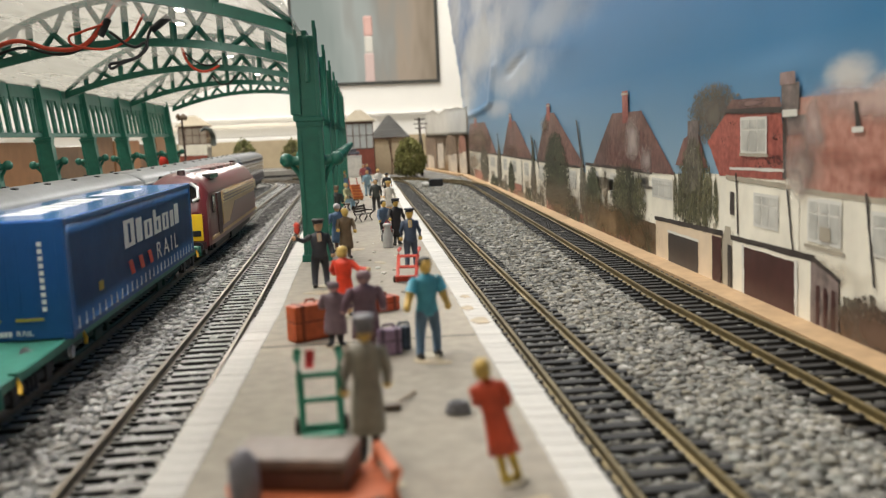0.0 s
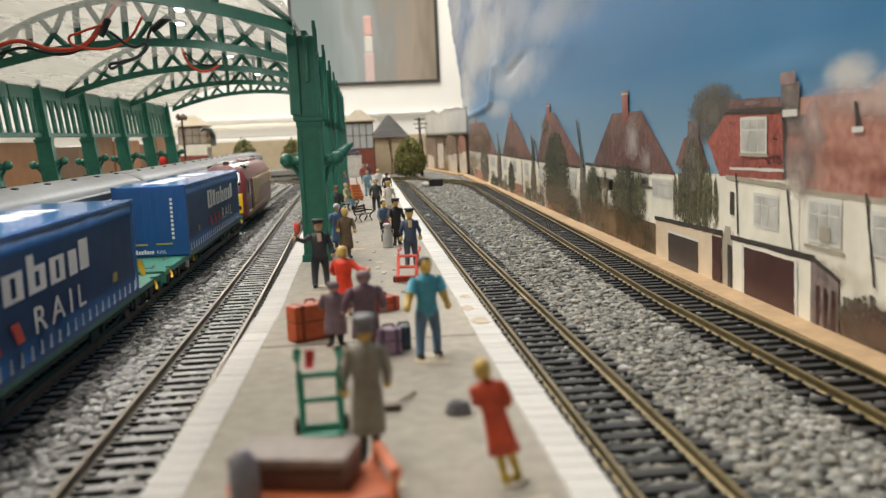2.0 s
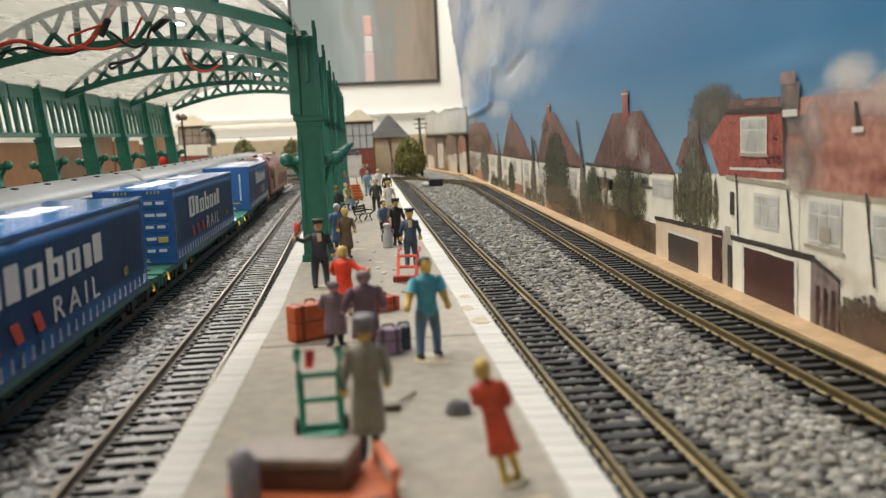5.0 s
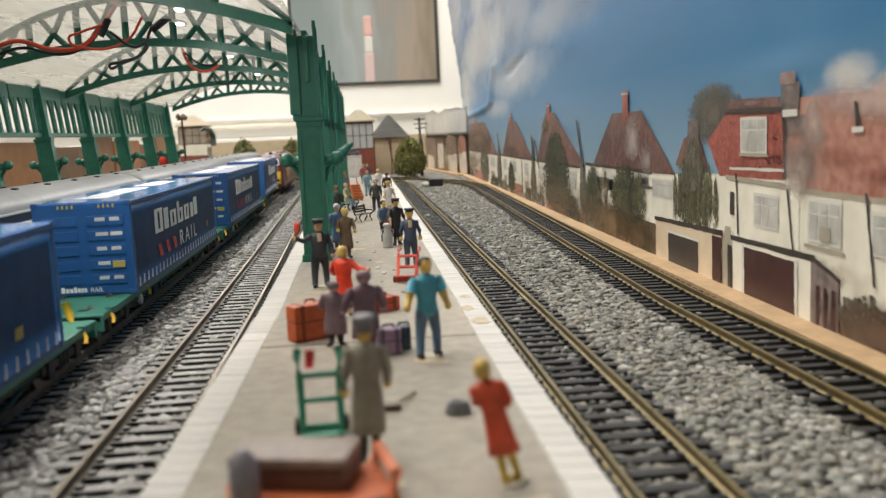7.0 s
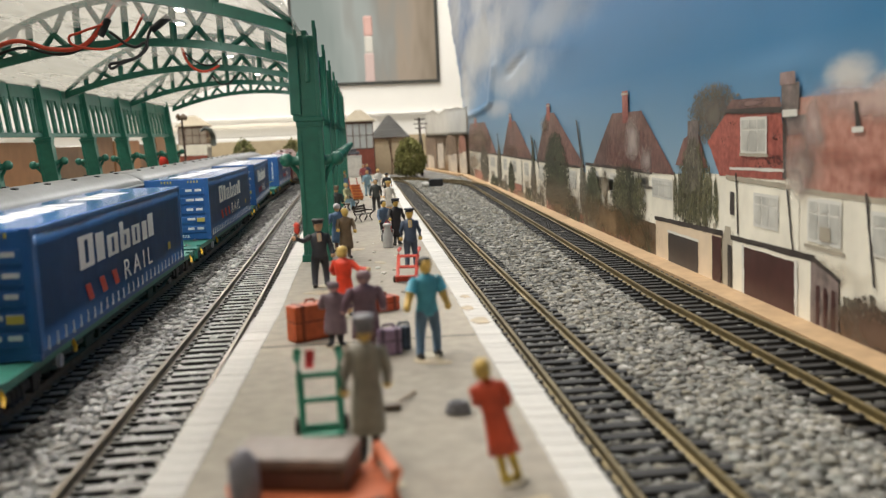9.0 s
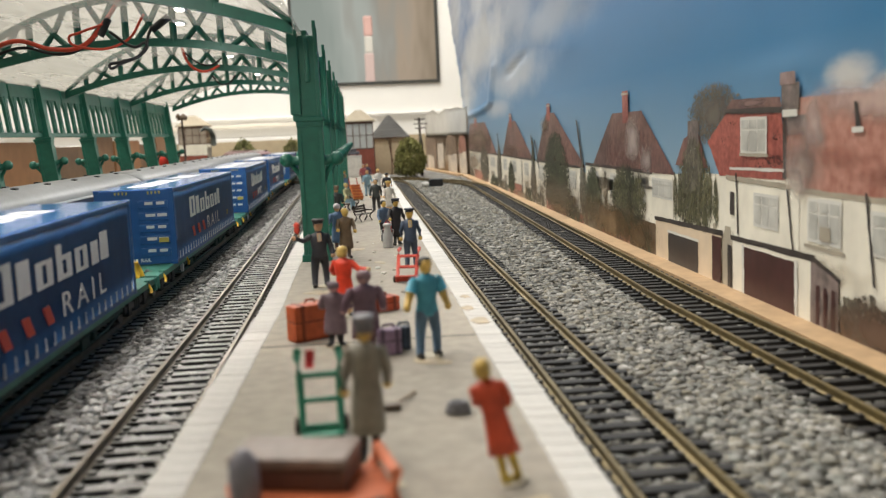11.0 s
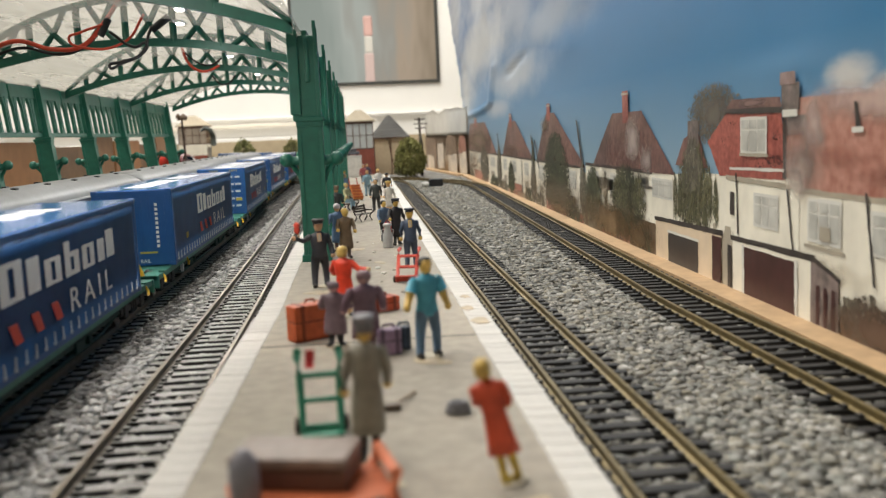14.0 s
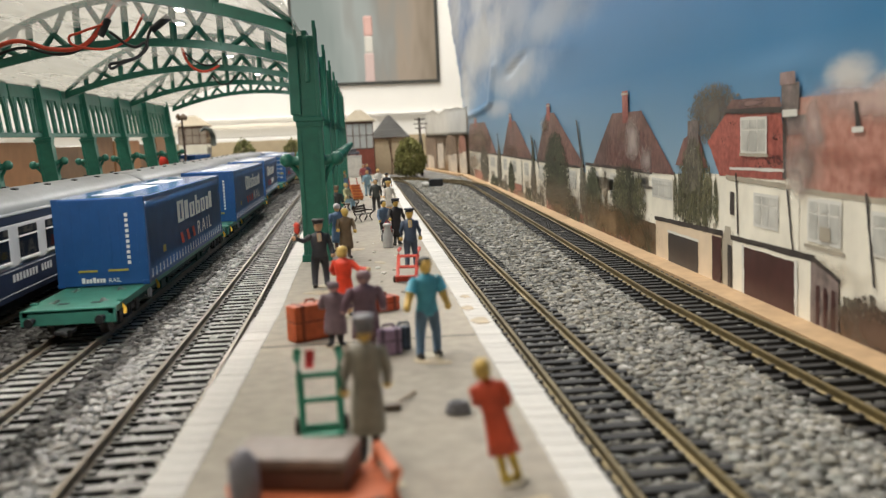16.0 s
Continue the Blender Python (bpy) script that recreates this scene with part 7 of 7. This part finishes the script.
lamp = thing("street_lamp", "tall dark post with a cluster of lamps", "lamp post", -236, 1330, -4)
part("post", rod([(0, 0, 0), (-2.5, 0, 105)], [1.8, 1.3], 8), paint((0.06, 0.035, 0.025)), lamp)
for k in range(5):
    a = k * 1.26
    part("lantern", lathe(bmesh.new(), [(0.6, 0), (3.2, 2), (3.0, 6), (0.6, 8)], 8, centre=(-2.5 + 5 * math.cos(a), 5 * math.sin(a), 100 + 2 * (k % 2))), paint((0.16, 0.11, 0.07)), lamp)
crane = thing("water_crane", "dark curved water crane beside the line", "water crane", -272, 1780, -4)
part("column", rod([(0, 0, 0), (0, 0, 60)], 4, 10), paint((0.55, 0.50, 0.42)), crane)
part("spout", tube(bmesh.new(), [(-14, 0, 90), (-6, 0, 96), (4, 0, 92), (8, 0, 80), (8.5, 0, 62)], [2.5, 4, 5, 5.5, 5], 10), paint((0.035, 0.04, 0.03)), crane)

cab = thing("relay_cabinet", "plain pale grey cabinet at the platform end", "cabinet", -4, 1190, 12)
part("body", cube(-12.5, 12.5, 0, 14, 0, 26, 1.0), paint((0.50, 0.47, 0.42)), cab)
part("lid", cube(-13, 13, -0.5, 14.5, 26, 27.4, 0.4), paint((0.46, 0.44, 0.40)), cab)
toy = thing("model_car", "tiny dark model car standing on the cabinet", "model car", -2, 1195, 39.4)
part("body", cube(-8, 8, -4, 4, 1.2, 5, 1.0), paint((0.10, 0.10, 0.12)), toy)
part("cabin", cube(-4.5, 4.5, -3.4, 3.4, 5, 8.6, 1.2), paint((0.06, 0.06, 0.07)), toy)
for s in (-5, 5):
    for d in (-3.6, 3.6):
        part("wheel", tube(bmesh.new(), [(s, d - 0.6, 1.6), (s, d + 0.6, 1.6)], 1.6, 12), BLACK, toy)

motor = thing("point_motor", "small black point motor box beside the track", "point motor", 99, 1150, -4)
part("case", cube(-8.5, 8.5, -8, 8, 0, 11, 0.8), BLACK, motor)
part("base_plate", cube(-11, 16, -10, 10, 0, 1.2, 0.2), BLACK, motor)
part("drum", rod([(-18, 0, 4), (-9, 0, 4)], 3.2, 12), paint((0.5, 0.48, 0.44)), motor)

beacon = thing("red_ball_lamp", "bright red ball-shaped lamp behind the coaches", "lamp", -215, 1070, -4)
part("stem", rod([(0, 0, 0), (0, 0, 44)], 1.6, 8), paint((0.10, 0.05, 0.04)), beacon)
part("ball", lathe(bmesh.new(), [(1.5, 42), (6.2, 45), (7.4, 50), (6.4, 55), (2, 58)], 14), paint((0.70, 0.05, 0.03)), beacon, smooth=True)

# brown boards closing the left side behind the coaches
back = thing("side_backboard", "brown hardboard panels along the layout edge", "board", kind="structure")
tints = (BOARD_BROWN, mat("orange_stained_ply", (0.42, 0.20, 0.085), 0.6, vary=0.15, scale=60, coarse=8), mat("dull_brown_ply", (0.24, 0.14, 0.075), 0.6, vary=0.2, scale=60, coarse=8))
y = 300
for k in range(10):
    w = (190, 96, 150, 120, 170)[k % 5]
    part("panel", cube(-336 + (k % 2) * 2, -330 + (k % 2) * 2, y, y + w - 1.5, -5, 78 - 6 * (k % 3), 0.4), tints[k % 3], back)
    y += w
part("ledge", cube(-345, -326, 300, 1600, 80, 84, 0.5), WALL_WHITE, back)
low = thing("low_wall", "low grey parapet strip beside the far curve", "wall", -120, 1560, -4, 12, kind="structure")
part("strip", cube(-60, 110, 0, 5, 0, 17, 0.6), paint((0.34, 0.32, 0.28)), low)
# black bar on the face stands in for a line of shadow
part("strip_painted_shadow", cube(-60, 110, -0.4, 0, 6, 9), BLACK, low)

# ---- wiring and LEDs under the shed roof ----
def wire(label, pts, colour, r=0.75):
    cu = bpy.data.curves.new("wire", "CURVE")
    cu.dimensions, cu.bevel_depth, cu.bevel_resolution, cu.resolution_u = "3D", r * MM, 2, 8
    sp = cu.splines.new("BEZIER")
    sp.bezier_points.add(len(pts) - 1)
    for p, c in zip(sp.bezier_points, pts):
        p.co = Vector(c) * MM
        p.handle_left_type = p.handle_right_type = "AUTO"
    tmp = bpy.data.objects.new("wire", cu)
    me = bpy.data.meshes.new_from_object(tmp)
    bpy.data.objects.remove(tmp)
    me.materials.append(paint(colour))
    ob = tagged(new("wire", me), label, "wire", "shed lighting wires")
    return ob


WRED, WBLACK = (0.60, 0.065, 0.028), (0.015, 0.015, 0.016)
wire("loose red lighting wire hanging under the roof", ((-196, 516, 112), (-176, 516, 121), (-156, 515, 116), (-141, 514, 117), (-130, 514, 127), (-120, 516, 141)), WRED, 1.2)
wire("loose black lighting wire hanging under the roof", ((-190, 517, 113), (-172, 517, 117.5), (-155, 516, 113.5), (-141, 515, 116), (-131, 516, 126), (-122, 518, 141)), WBLACK, 0.8)
wire("red lighting wire looped along the truss", ((-128, 513, 128), (-141, 513, 124), (-147, 513, 121), (-139, 513, 116), (-118, 514, 119), (-108, 516, 133)), WRED, 0.7)
wire("black lighting wire looped below the truss", ((-126, 514, 124), (-113, 512, 115.5), (-107, 512, 117), (-111, 512, 111), (-121, 512, 108), (-127, 512, 105.6), (-121, 512, 107), (-109, 512, 113), (-104, 513, 125), (-96, 515, 131)), WBLACK, 0.8)
wire("red wire drooping between the far trusses", ((-124, 715, 135), (-120, 712, 124), (-114, 712, 118), (-107, 712, 116.5), (-97, 712, 120.3)), WRED, 1.0)
wire("black wire drooping between the far trusses", ((-124, 716, 133), (-114, 714, 124), (-104, 714, 121), (-95, 714, 126)), WBLACK, 0.7)
wire("thin black wire near the far gable", ((-130, 900, 126), (-122, 898, 118), (-114, 898, 119), (-108, 898, 126)), WBLACK, 0.8)
for pts in (((-131, 514, 122), (-126, 514, 131)), ((-104, 513, 124), (-95, 515, 131))):
    d = thing("wire_joint", "dark taped joint in the lighting wires", "wire joint")
    part("sleeve", rod(pts, 2.0, 8), paint(WBLACK), d)
LED = glow("white_led_face", (1.0, 0.97, 0.92), 14.0)
for k, y in enumerate((250, 440, 490, 627, 680, 815, 870, 1000)):
    d = thing("roof_led", "small white LED glowing under the roof crown", "LED lamp", -80 + (5 if k % 2 else -4), y - 6, 0, group="roof LEDs")
    part("strip", cube(-2.4, 2.4, -6, 6, 123.6, 124.4, 0.2), paint((0.7, 0.7, 0.68)), d)
    part("bulb", cube(-1.6, 1.6, -3, 3, 122.8, 123.6, 0.3), LED, d)

# invented glowing shape for the unidentified pink and white blur in the window
post = thing("garden_post", "glowing stand-in for a pink and white blur in the window", "post", 57, 2700, 0)
part("foot", rod([(0, 0, -930), (0, 0, 200)], 8, 8), paint((0.5, 0.5, 0.48)), post)
part("lower_band", cube(-14, 14, -6, 6, 205, 300, 4), glow("pink_band", (0.43, 0.32, 0.29), 0.5), post)
part("white_band", cube(-12, 12, -6, 6, 300, 348, 4), glow("pale_band", (0.42, 0.395, 0.345), 0.6), post)
part("upper_band", cube(-13, 13, -6, 6, 348, 405, 6), glow("rose_band", (0.46, 0.28, 0.24), 0.5), post)


def motions():
    for ob, s0, _ in TRAIN:
        rows = []
        for i in range(65):
            t = i * 0.25
            x, y, rz = along(LINE_TRAIN, s0 + advance(t) - TRAIN_START)
            rows.append((t, place(x, y, 0, 0, 0, rz)))
        walk(ob, rows)
    for ob, y, r in WHEELSETS:
        walk(ob, [(i * 0.1, place(0, y, r, -math.degrees(advance(i * 0.1) / r))) for i in range(161)])


motions()
